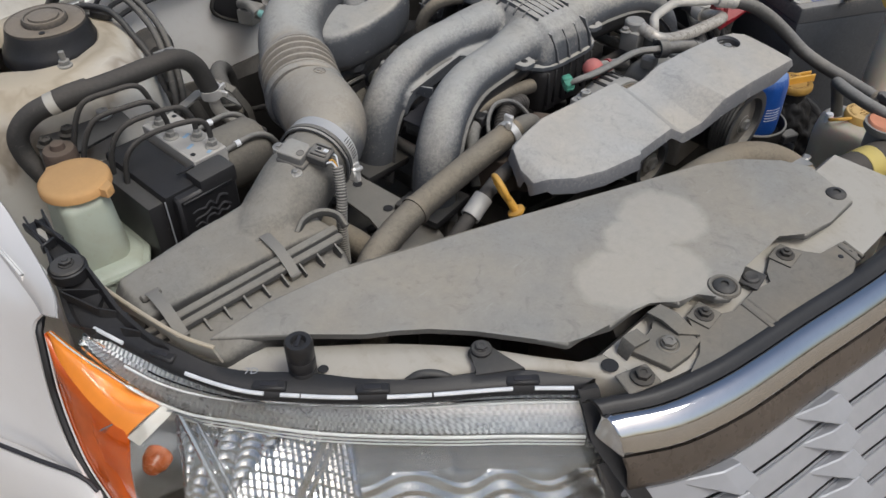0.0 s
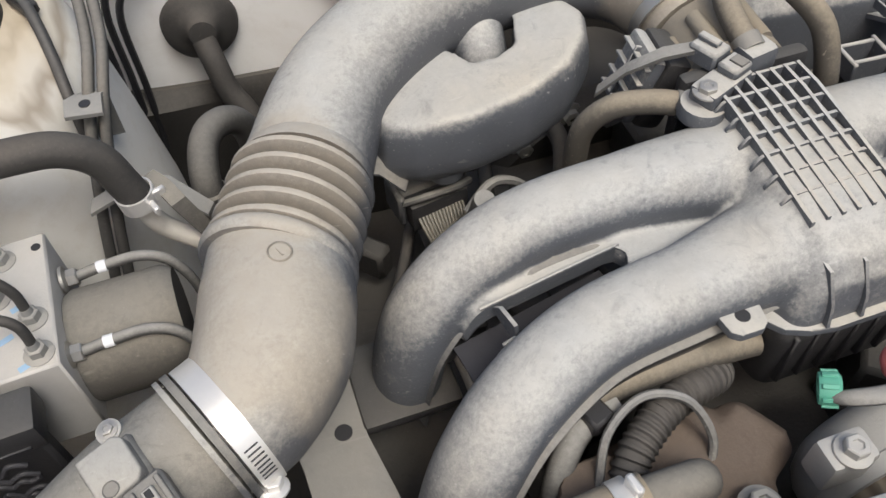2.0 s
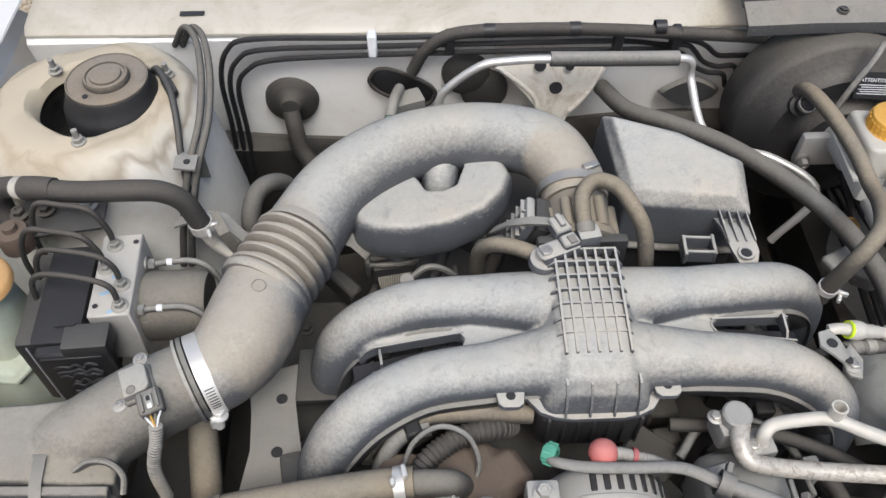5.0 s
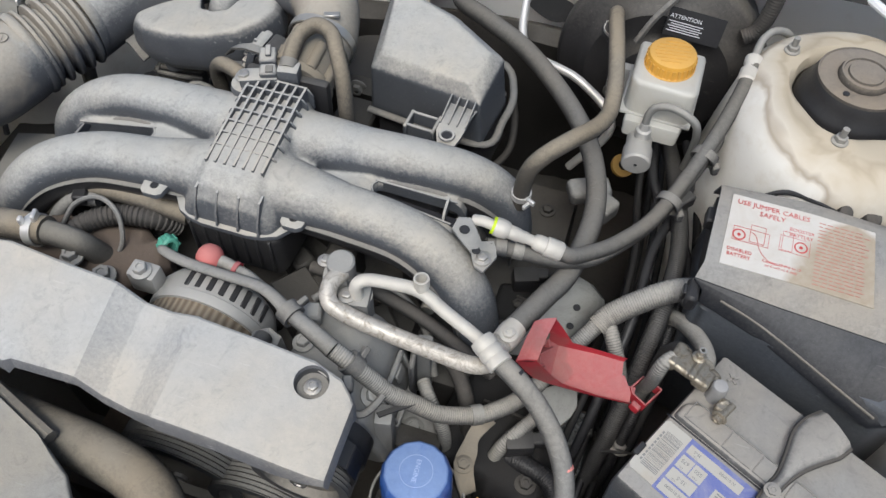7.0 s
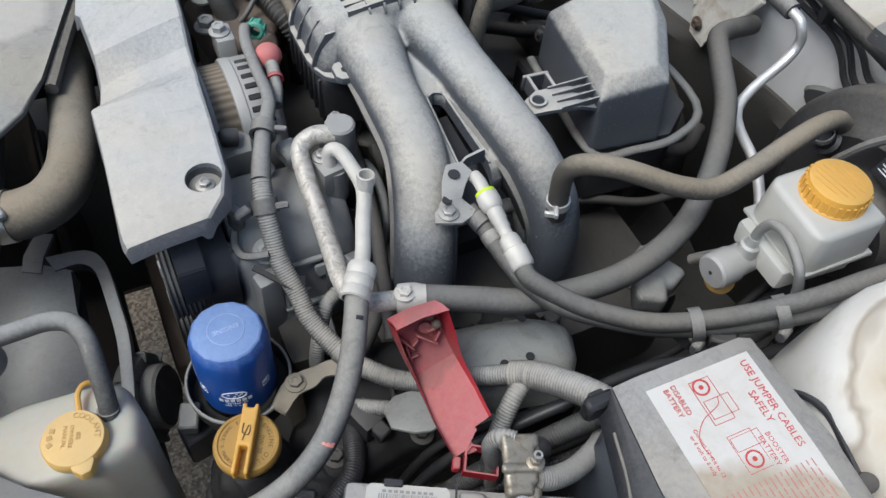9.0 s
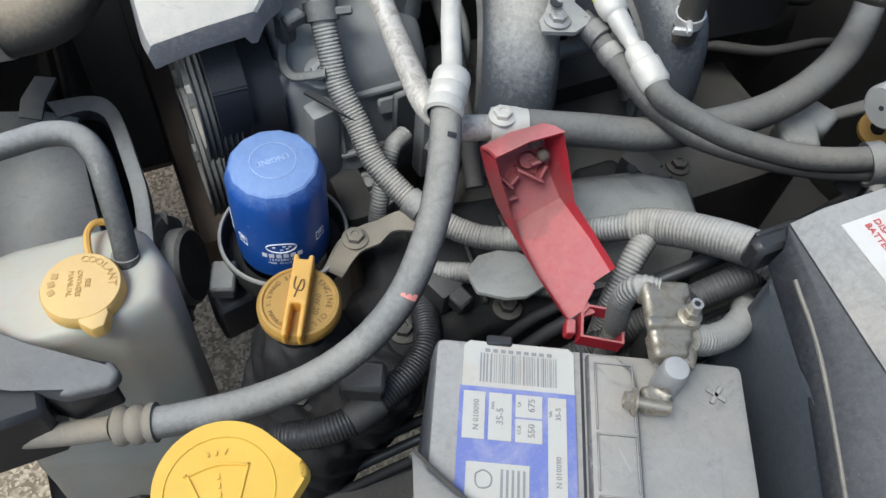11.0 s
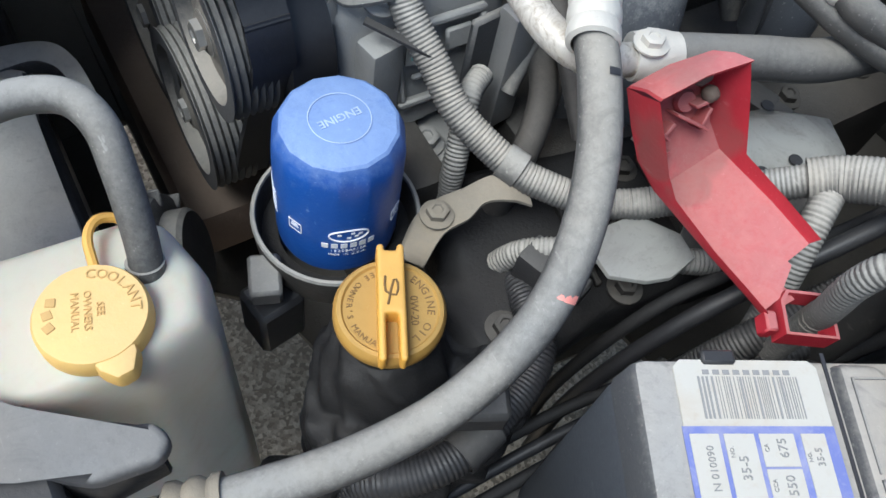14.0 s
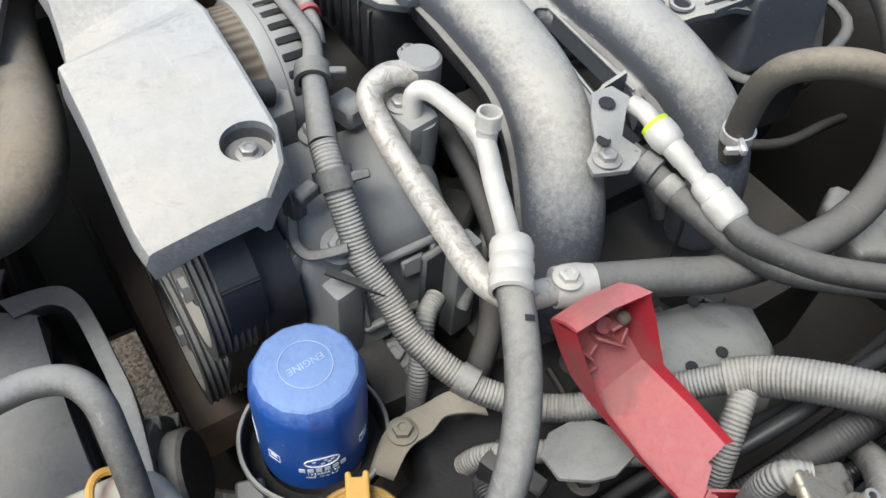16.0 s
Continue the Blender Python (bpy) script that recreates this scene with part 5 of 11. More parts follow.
def build_compressor():
    t = thing("air_compressor", (0.17, -0.07, 0.62), "dusty cast-aluminium air-conditioning compressor", "compressor")
    sec = [(0.105, 0.64), (0.108, 0.752), (0.120, 0.764), (0.160, 0.768), (0.180, 0.760), (0.200, 0.735), (0.222, 0.655)]
    rings = []
    for y, g in ((-0.150, 0.93), (-0.145, 1.0), (-0.100, 1.0), (-0.090, 0.97), (-0.045, 0.97), (-0.035, 0.90)):
        rings.append([V((0.16 + (x - 0.16) * g, y, 0.64 + (z - 0.64) * g)) for x, z in sec])
    bm = loft(rings)
    bmesh.ops.bevel(bm, geom=bm.edges[:], offset=0.003, segments=1, affect="EDGES", profile=0.5)
    part("body", bm, CAST, t)
    slope = frame_of((0.2125, -0.085, 0.700), (0.80, 0, 0.24), (0, 1, 0))
    frame = bmesh.new()
    for dx, dy, w, h in ((0, 0.024, 0.062, 0.005), (0, -0.024, 0.062, 0.005), (-0.0285, 0, 0.005, 0.044), (0.0285, 0, 0.005, 0.044)):
        add(frame, box((w, h, 0.006), m=slope @ pose(dx, dy, 0.001), bevel=0.0015))
    part("face_frame", frame, CAST, t)
    part("face_rib", box((0.018, 0.014, 0.004), m=slope @ pose(0.012, 0.010, 0.001), bevel=0.0015), CAST, t)
    part("face_rib", box((0.018, 0.004, 0.004), m=slope @ pose(-0.012, -0.008, 0.001), bevel=0.0015), CAST, t)
    part("maker_label", box((0.016, 0.011, 0.0006), m=slope @ pose(-0.016, 0.006, 0.002, 0, 0, -12), bevel=0), LABEL, t, "small silvery sticker")
    part("maker_label", box((0.007, 0.006, 0.0006), m=slope @ pose(-0.017, 0.007, 0.0026, 0, 0, -12), bevel=0), TEAL, t)
    part("boss", lathe([(0.0, 0.748), (0.010, 0.748), (0.0125, 0.745), (0.0130, 0.68), (0.0138, 0.678), (0.0138, 0.664), (0.010, 0.660), (0.006, 0.660), (0.006, 0.652), (0, 0.652)], 26, pose(0.186, -0.154, 0)), CAST, t)
    part("boss_bolt", hexbolt((0.186, -0.154, 0.748), r=0.006, h=0.006), STEEL, t)
    part("pillar", box((0.018, 0.022, 0.10), (0.214, -0.128, 0.680), 12, 0.004, 2), CAST, t)
    part("pillar", box((0.016, 0.020, 0.095), (0.228, -0.046, 0.690), 8, 0.003, 2), CAST, t)
    part("pillar_rib", box((0.006, 0.030, 0.085), (0.221, -0.060, 0.690), 8, 0.002), DARKGREY, t)
    part("bolt", hexbolt((0.200, -0.122, 0.748), (0.5, 0, 0.8), r=0.008, h=0.009), CAST, t)
    part("clutch", lathe([(0, 0), (0.042, 0), (0.05, 0.004), (0.05, 0.030), (0, 0.030)], 36, frame_of((0.162, -0.182, 0.715), (0, 1, 0))), CLEANBLACK, t)
    part("plug_stub", box((0.014, 0.012, 0.026), (0.178, -0.139, 0.778), 20, 0.003), DARKGREY, t)
    part("plug_stub", box((0.010, 0.016, 0.010), (0.184, -0.134, 0.787), 20, 0.002), DARKGREY, t)
    part("plug_wire", tube([(0.180, -0.142, 0.768), (0.190, -0.146, 0.756), (0.200, -0.143, 0.752), (0.208, -0.133, 0.756), (0.213, -0.122, 0.760)], 0.0036, 8, 6, squash=0.6), DARKGREY, t)
    part("inlet_block", add(box((0.026, 0.028, 0.03), (0.132, -0.028, 0.788), 10, 0.005, 2), lathe([(0, 0), (0.014, 0), (0.014, 0.018), (0.012, 0.02), (0, 0.02)], 20, pose(0.136, -0.026, 0.795))), CAST, t)
    part("outlet_block", add(box((0.024, 0.026, 0.03), (0.160, -0.045, 0.778), 10, 0.005, 2), lathe([(0.013, 0.75), (0.013, 0.788), (0, 0.788)], 20, pose(0.160, -0.042, 0))), CAST, t)
    part("bolt", hexbolt((0.150, -0.049, 0.793), r=0.006, h=0.006), STEEL, t)
    part("bolt", hexbolt((0.118, -0.024, 0.803), r=0.005, h=0.006), STEEL, t)
    part("side_plug", box((0.024, 0.020, 0.018), (0.118, -0.070, 0.775), 15, 0.003), CAST, t)
    part("bolt", hexbolt((0.122, -0.098, 0.766), r=0.007, h=0.010), CAST, t)


build_compressor()


def build_pipes():
    solo("suction_pipe", tube([(0.140, -0.032, 0.806), (0.134, -0.050, 0.806), (0.140, -0.066, 0.800), (0.165, -0.070, 0.792), (0.205, -0.072, 0.785), (0.250, -0.076, 0.784), (0.285, -0.078, 0.784), (0.302, -0.066, 0.778), (0.306, -0.044, 0.772), (0.309, -0.026, 0.770)], 0.0085, 16, 6), PITTED, "pitted pale aluminium refrigerant pipe", "pipe")
    solo("discharge_pipe", tube([(0.160, -0.046, 0.790), (0.158, -0.044, 0.806), (0.166, -0.038, 0.812), (0.190, -0.035, 0.814), (0.220, -0.036, 0.816), (0.250, -0.048, 0.812), (0.275, -0.058, 0.809), (0.292, -0.066, 0.808)], 0.0065, 16, 6), WHITEALU, "pale aluminium refrigerant pipe with a service port", "pipe")
    solo("service_port", lathe([(0, 0), (0.0065, 0), (0.0065, 0.009), (0.0078, 0.010), (0.0072, 0.012), (0.0078, 0.014), (0.0072, 0.016), (0.0078, 0.018), (0.0074, 0.020), (0.0058, 0.0202), (0.0052, 0.018), (0.0056, 0.016), (0.0050, 0.014), (0.0050, 0.006), (0, 0.006)], 24, frame_of((0.222, -0.035, 0.816), (-0.05, 0.05, 1))), WHITEALU, "open threaded refrigerant service port", "valve")
    c = thing("refrigerant_hose", (0.38, -0.15, 0.70), "grey rubber refrigerant hose with a crimped metal collar", "hose")
    hose = [(0.292, -0.066, 0.808), (0.304, -0.074, 0.805), (0.326, -0.084, 0.798), (0.352, -0.098, 0.785), (0.375, -0.116, 0.766), (0.392, -0.138, 0.744), (0.401, -0.166, 0.722), (0.405, -0.200, 0.709), (0.403, -0.242, 0.702), (0.395, -0.285, 0.698), (0.391, -0.298, 0.697)]
    part("hose", tube(hose, 0.0098, 18, 6), RUBBER, c)
    a, d = V((0.293, -0.0665, 0.808)), V((0.60, -0.42, -0.12)).normalized()
    part("collar", lathe([(0.007, -0.006), (0.011, -0.006), (0.012, -0.003), (0.012, 0.003), (0.011, 0.005), (0.0122, 0.008), (0.0122, 0.013), (0.011, 0.015), (0.0122, 0.018), (0.0122, 0.024), (0.0098, 0.025)], 24, frame_of(a, d)), WHITEALU, c, "crimped pale aluminium collar")
    e, g = V((0.393, -0.292, 0.6975)), V((-0.30, -0.92, -0.12)).normalized()
    part("collar", lathe([(0.0098, 0), (0.012, 0), (0.012, 0.004), (0.010, 0.006), (0.012, 0.009), (0.012, 0.013), (0.010, 0.016), (0.012, 0.019), (0.012, 0.023), (0.007, 0.026)], 24, frame_of(e, g)), TANALU, c)
    part("metal_end", tube([(0.385, -0.317, 0.694), (0.374, -0.350, 0.688), (0.35, -0.41, 0.68), (0.32, -0.46, 0.67)], 0.0075, 14, 6), TANALU, c)
    part("ink_mark", lathe([(0.0099, -0.007), (0.0101, -0.0068), (0.0102, -0.004), (0.0100, -0.0036)], 8, frame_of((0.331, -0.0865, 0.7965), (0.75, -0.42, -0.38), (0.4, 0.1, 0.8)), -20, 14), INKBLACK, c, "dark ink mark on the hose")
    part("paint_mark", lathe([(0.0099, -0.0022), (0.0101, -0.002), (0.0102, 0.0015), (0.0099, 0.0022)], 8, frame_of((0.3895, -0.1335, 0.7475), (0.5, -0.65, -0.6), (0.5, 0.1, 0.8)), -32, 30), INKPINK, c, "pink inspection mark")
    s = thing("suction_hose", (0.34, 0.15, 0.75), "thick dusty grey rubber hose curving back to the firewall", "hose")
    part("hose", tube([(0.309, -0.024, 0.770), (0.330, 0.021, 0.770), (0.349, 0.066, 0.770), (0.357, 0.149, 0.772), (0.337, 0.224, 0.776), (0.296, 0.286, 0.782), (0.229, 0.352, 0.788), (0.165, 0.392, 0.79), (0.12, 0.43, 0.78), (0.10, 0.50, 0.76)], 0.0115, 18, 6), HOSE, s)
    part("fitting", lathe([(0, -0.004), (0.012, -0.004), (0.013, 0.004), (0.013, 0.012), (0.012, 0.016), (0.0115, 0.02)], 20, frame_of((0.306, -0.036, 0.771), (0.35, 0.9, 0))), WHITEALU, s)
    part("bolt", hexbolt((0.309, -0.035, 0.782), r=0.006, h=0.006), WHITEALU, s)
    v = thing("vacuum_hose", (0.31, 0.2, 0.80), "brown-grey dusty rubber vacuum hose to the brake booster", "hose")
    part("hose", tube([(0.278, 0.128, 0.775), (0.279, 0.124, 0.810), (0.284, 0.121, 0.842), (0.296, 0.128, 0.860), (0.316, 0.150, 0.866), (0.338, 0.195, 0.850), (0.345, 0.232, 0.840), (0.342, 0.272, 0.846), (0.334, 0.315, 0.852), (0.326, 0.356, 0.852), (0.322, 0.385, 0.845), (0.322, 0.402, 0.83)], 0.0092, 16, 6), TANRUBBER, v)
    part("hose_clip", ring_at((0.2785, 0.126, 0.795), (0, -0.1, 1), 0.0093, 0.004), CLAMPSTEEL, v)
    part("clip_ear", add(box((0.012, 0.004, 0.006), (0.290, 0.117, 0.797), -30, 0.001), box((0.004, 0.010, 0.006), (0.287, 0.113, 0.793), -30, 0.001)), CLAMPSTEEL, v)
    u = thing("radiator_hose", (-0.3, -0.09, 0.75), "dusty rubber coolant hose along the engine front", "hose")
    part("hose", tube([(-0.455, -0.150, 0.70), (-0.440, -0.125, 0.745), (-0.415, -0.108, 0.768), (-0.347, -0.090, 0.777), (-0.27, -0.080, 0.783), (-0.205, -0.075, 0.790), (-0.165, -0.074, 0.794)], 0.0155, 18, 6), TANRUBBER, u)
    part("hose_clip", ring_at((-0.178, -0.075, 0.7925), (1, 0.05, 0.1), 0.0158, 0.005), CLAMPSTEEL, u)
    part("clip_ear", add(box((0.005, 0.012, 0.010), (-0.174, -0.071, 0.812), 12, 0.0012), box((0.005, 0.007, 0.010), (-0.184, -0.080, 0.811), 12, 0.0012)), CLAMPSTEEL, u)
    part("band", ring_at((-0.340, -0.089, 0.7775), (1, 0.15, 0.08), 0.0156, 0.003), TANRUBBER, u)
    part("outlet", tube([(-0.175, -0.074, 0.793), (-0.145, -0.074, 0.792), (-0.130, -0.071, 0.782), (-0.120, -0.062, 0.75)], 0.0125, 16, 6), MOTOR, u)
    lr = thing("radiator_hose", (0.0, -0.25, 0.74), "thick tan-dusted rubber radiator hose", "hose")
    part("hose", tube([(-0.26, -0.21, 0.70), (-0.19, -0.230, 0.720), (-0.10, -0.243, 0.734), (-0.02, -0.250, 0.741), (0.034, -0.262, 0.743), (0.064, -0.283, 0.742), (0.071, -0.310, 0.740), (0.062, -0.345, 0.736)], 0.0235, 22, 6), TANRUBBER, lr)
    part("clamp", ring_at((0.0675, -0.327, 0.7380), (-0.22, -0.95, -0.14), 0.0237, 0.007, 0.0012), STEEL, lr, "bright steel hose clamp")
    part("clamp_ear", box((0.014, 0.010, 0.008), (0.082, -0.327, 0.758), 10, 0.002), STEEL, lr)
    w = thing("heater_pipe", (0.05, 0.46, 0.80), "bright metal pipe with a rubber sleeve on the firewall", "pipe")
    part("pipe", tube([(-0.127, 0.452, 0.77), (-0.118, 0.452, 0.80), (-0.075, 0.452, 0.838), (-0.04, 0.452, 0.846), (0.015, 0.452, 0.848), (0.10, 0.452, 0.846), (0.175, 0.452, 0.845), (0.196, 0.452, 0.838), (0.202, 0.450, 0.81), (0.22, 0.382, 0.77), (0.298, 0.351, 0.762), (0.35, 0.314, 0.735), (0.31, 0.30, 0.66)], 0.0055, 12, 6), CLAMPSTEEL, w)
    part("sleeve", tube([(0.015, 0.452, 0.848), (0.10, 0.452, 0.846), (0.178, 0.452, 0.845)], 0.0095, 14, 6), RUBBER, w)


build_pipes()


def build_steering_hoses():
    t = thing("steering_hoses", (0.36, 0.15, 0.74), "pair of grey rubber power steering hoses with white fittings", "hose")
    p0, p1 = V((0.2645, 0.0565, 0.8220)), V((0.333, 0.058, 0.8060))
    d = (p1 - p0).normalized()
    a = [p1 - d * 0.012, p1, p1 + d * 0.014, (0.363, 0.074, 0.795), (0.385, 0.097, 0.789), (0.416, 0.140, 0.788), (0.440, 0.195, 0.799), (0.460, 0.246, 0.823), (0.472, 0.284, 0.846), (0.478, 0.312, 0.855), (0.481, 0.335, 0.858)]
    part("upper_hose", tube(a, 0.0082, 16, 6), HOSE, t)
    part("lower_hose", tube([(0.262, 0.044, 0.803), (0.275, 0.049, 0.799), (0.300, 0.052, 0.795), (0.325, 0.055, 0.793), (0.346, 0.061, 0.790), (0.374, 0.083, 0.782), (0.415, 0.142, 0.778), (0.444, 0.206, 0.786), (0.466, 0.262, 0.805), (0.476, 0.310, 0.815), (0.480, 0.345, 0.81)], 0.0078, 16, 6), HOSE, t)
    part("hose_band", lathe([(0.0078, 0), (0.0094, 0.001), (0.0094, 0.012), (0.0078, 0.013)], 20, frame_of((0.270, 0.047, 0.8005), (0.9, 0.25, -0.12))), DARKGREY, t)
    part("hose_band", lathe([(0.0079, 0), (0.0086, 0.0006), (0.0086, 0.010), (0.0079, 0.011)], 20, frame_of((0.289, 0.0510, 0.7968), (0.97, 0.10, -0.12))), LOOM, t)
    part("fitting", lathe([(0, 0), (0.0065, 0), (0.0095, 0.003), (0.0100, 0.010), (0.0090, 0.016), (0.0072, 0.018), (0.0072, 0.028), (0.0064, 0.029), (0.0064, 0.036), (0.0056, 0.037), (0.0056, 0.043), (0.0078, 0.045), (0.0088, 0.049), (0.0088, 0.056), (0.0102, 0.057), (0.0102, 0.072), (0.0092, 0.074), (0.0082, 0.075)], 24, frame_of(p0, d)), WHITEALU, t, "white metal hose fitting")
    part("lime_ring", ring_at(p0 + d * 0.0020, d, 0.0072, 0.0022, 0.0018), LIME, t, "lime-yellow ring")
    part("pipe_end", tube([p0 + d * 0.002, p0 - d * 0.010, p0 - d * 0.020 + V((0, 0, -0.004))], 0.0058, 14, 4), WHITEALU, t)
    b = part("bracket", sheet([[(0.2290, 0.0360, 0.8280), (0.2310, 0.0500, 0.8290), (0.2430, 0.0540, 0.8280)], [(0.2410, 0.0270, 0.8240), (0.2480, 0.0330, 0.8250), (0.2520, 0.0440, 0.8240)], [(0.2530, 0.0220, 0.8160), (0.2590, 0.0270, 0.8170), (0.2590, 0.0380, 0.8160)], [(0.2560, 0.0180, 0.8090), (0.2610, 0.0280, 0.8090), (0.2690, 0.0470, 0.8090)], [(0.2590, 0.0130, 0.8070), (0.2660, 0.0240, 0.8070), (0.2730, 0.0420, 0.8070)], [(0.2690, 0.0100, 0.8070), (0.2730, 0.0200, 0.8070), (0.2770, 0.0310, 0.8070)]], 0.003), CAST, t, "pale metal hose bracket", smooth=60)
    part("bolt", hexbolt((0.2640, 0.0240, 0.8080), r=0.006, h=0.006), STEEL, b)
    for q, r in (((0.2410, 0.0380, 0.8280), 0.0050), ((0.2570, 0.0250, 0.8170), 0.0042)):
        part("hole", lathe([(0, 0.0006), (r, 0.0006), (r * 1.06, 0)], 16, pose(*q, 0, 4, 0)), CLEANBLACK, b)
    for q, ax in (((0.430, 0.170, 0.787), (0.35, 0.9, 0.2)), ((0.455, 0.230, 0.807), (0.33, 0.85, 0.4))):
        part("hose_clip", add(ring_at(q, ax, 0.0125, 0.005, 0.002), box((0.008, 0.012, 0.014), (q[0] + 0.014, q[1] - 0.004, q[2] - 0.010), 20, 0.002)), DARKGREY, t, "grey plastic clip holding both hoses")
    part("end_fitting", lathe([(0.0082, 0), (0.010, 0.002), (0.010, 0.016), (0.008, 0.018), (0.008, 0.024), (0.0095, 0.026), (0.0095, 0.034), (0.005, 0.036)], 20, frame_of((0.4765, 0.306, 0.8535), (0.12, 0.95, 0.18))), WHITEALU, t)
    part("hard_line", tube([(0.480, 0.338, 0.859), (0.486, 0.366, 0.868), (0.50, 0.385, 0.868), (0.52, 0.40, 0.85), (0.53, 0.42, 0.80)], 0.0045, 10, 6), GALV, t)


build_steering_hoses()


def build_looms():
    c = thing("wiring_loom", (0.25, -0.08, 0.66), "dusty corrugated wiring loom from the alternator", "wiring loom")
    p = [(-0.044, -0.056, 0.798), (-0.036, -0.064, 0.805), (-0.010, -0.070, 0.806), (0.030, -0.072, 0.806), (0.075, -0.074, 0.806), (0.110, -0.090, 0.804), (0.138, -0.101, 0.801), (0.160, -0.109, 0.795), (0.180, -0.113, 0.785), (0.200, -0.114, 0.765), (0.216, -0.114, 0.748), (0.240, -0.108, 0.728), (0.262, -0.104, 0.712), (0.290, -0.090, 0.698), (0.310, -0.076, 0.691), (0.340, -0.044, 0.690), (0.370, 0.005, 0.714), (0.396, 0.040, 0.740)]
    part("sleeve", tube(p[7:], 0.0092, 14, 6, ribs=(0.0025, 0.0005)), LOOM, c)
    part("tape", tube(p[:6], [0.0035, 0.0055, 0.0062, 0.0062, 0.0065, 0.0075], 12, 6, squash=0.7), RUBBER, c)
    part("taped_run", tube(p[5:8], [0.0078, 0.0085, 0.0092], 14, 6), RUBBER, c)
    for k, ax in ((5, (0.8, -0.4, -0.1)), (8, (0.65, -0.1, -0.65))):
        part("clip", ring_at(p[k], ax, 0.0092, 0.0065, 0.003), DARKGREY, c)
        part("clip_tail", box((0.016, 0.008, 0.006), m=frame_of(V(p[k]) + V((0.006, 0.012, 0.002)), ax, (0.2, 1, 0)), bevel=0.001), DARKGREY, c)
    part("split", box((0.0016, 0.040, 0.006), m=frame_of((0.226, -0.124, 0.742), (0.7, -0.6, 0.2), (0.2, 0.2, 1)), bevel=0), BLACK, c)
    part("band", ring_at((0.296, -0.086, 0.6955), (0.8, 0.5, -0.2), 0.0094, 0.006, 0.0012), LOOM, c)
    part("trunk", tube([(0.390, 0.030, 0.734), (0.400, 0.042, 0.742), (0.420, 0.055, 0.755), (0.451, 0.072, 0.769), (0.478, 0.083, 0.77)], 0.0125, 16, 6, ribs=(0.0025, 0.0005)), LOOM, c)
    part("branch", tube([(0.398, 0.040, 0.738), (0.410, 0.020, 0.730), (0.424, 0.002, 0.705), (0.436, -0.008, 0.66), (0.44, -0.01, 0.60)], 0.0085, 12, 6, ribs=(0.0025, 0.0005)), LOOM, c)
    part("back_branch", tube([(0.235, -0.070, 0.700), (0.246, -0.085, 0.700), (0.262, -0.098, 0.680), (0.270, -0.105, 0.65), (0.27, -0.11, 0.56)], 0.0075, 12, 6, ribs=(0.0025, 0.0005)), LOOM, c)
    part("low_branch", tube([(0.310, -0.120, 0.56), (0.325, -0.098, 0.645), (0.345, -0.072, 0.668), (0.362, -0.048, 0.672), (0.385, -0.015, 0.675), (0.40, 0.02, 0.67)], 0.0078, 12, 6, ribs=(0.0025, 0.0005)), LOOM, c)
    ll = thing("lower_loom", (0.4, -0.17, 0.60), "black corrugated loom low beside the filler", "wiring loom")
    part("tape_wrap", ring_at((0.410, -0.168, 0.641), (0.25, -0.97, -0.1), 0.0105, 0.012, 0.0012), BLACK, ll)
    part("conduit", tube([(0.310, -0.090, 0.60), (0.340, -0.096, 0.636), (0.378, -0.108, 0.645), (0.395, -0.126, 0.645), (0.405, -0.150, 0.643), (0.412, -0.176, 0.640), (0.411, -0.200, 0.636), (0.400, -0.224, 0.625), (0.375, -0.245, 0.59), (0.35, -0.26, 0.54)], 0.0105, 12, 6, ribs=(0.0025, 0.0005)), CLEANBLACK, ll)


build_looms()


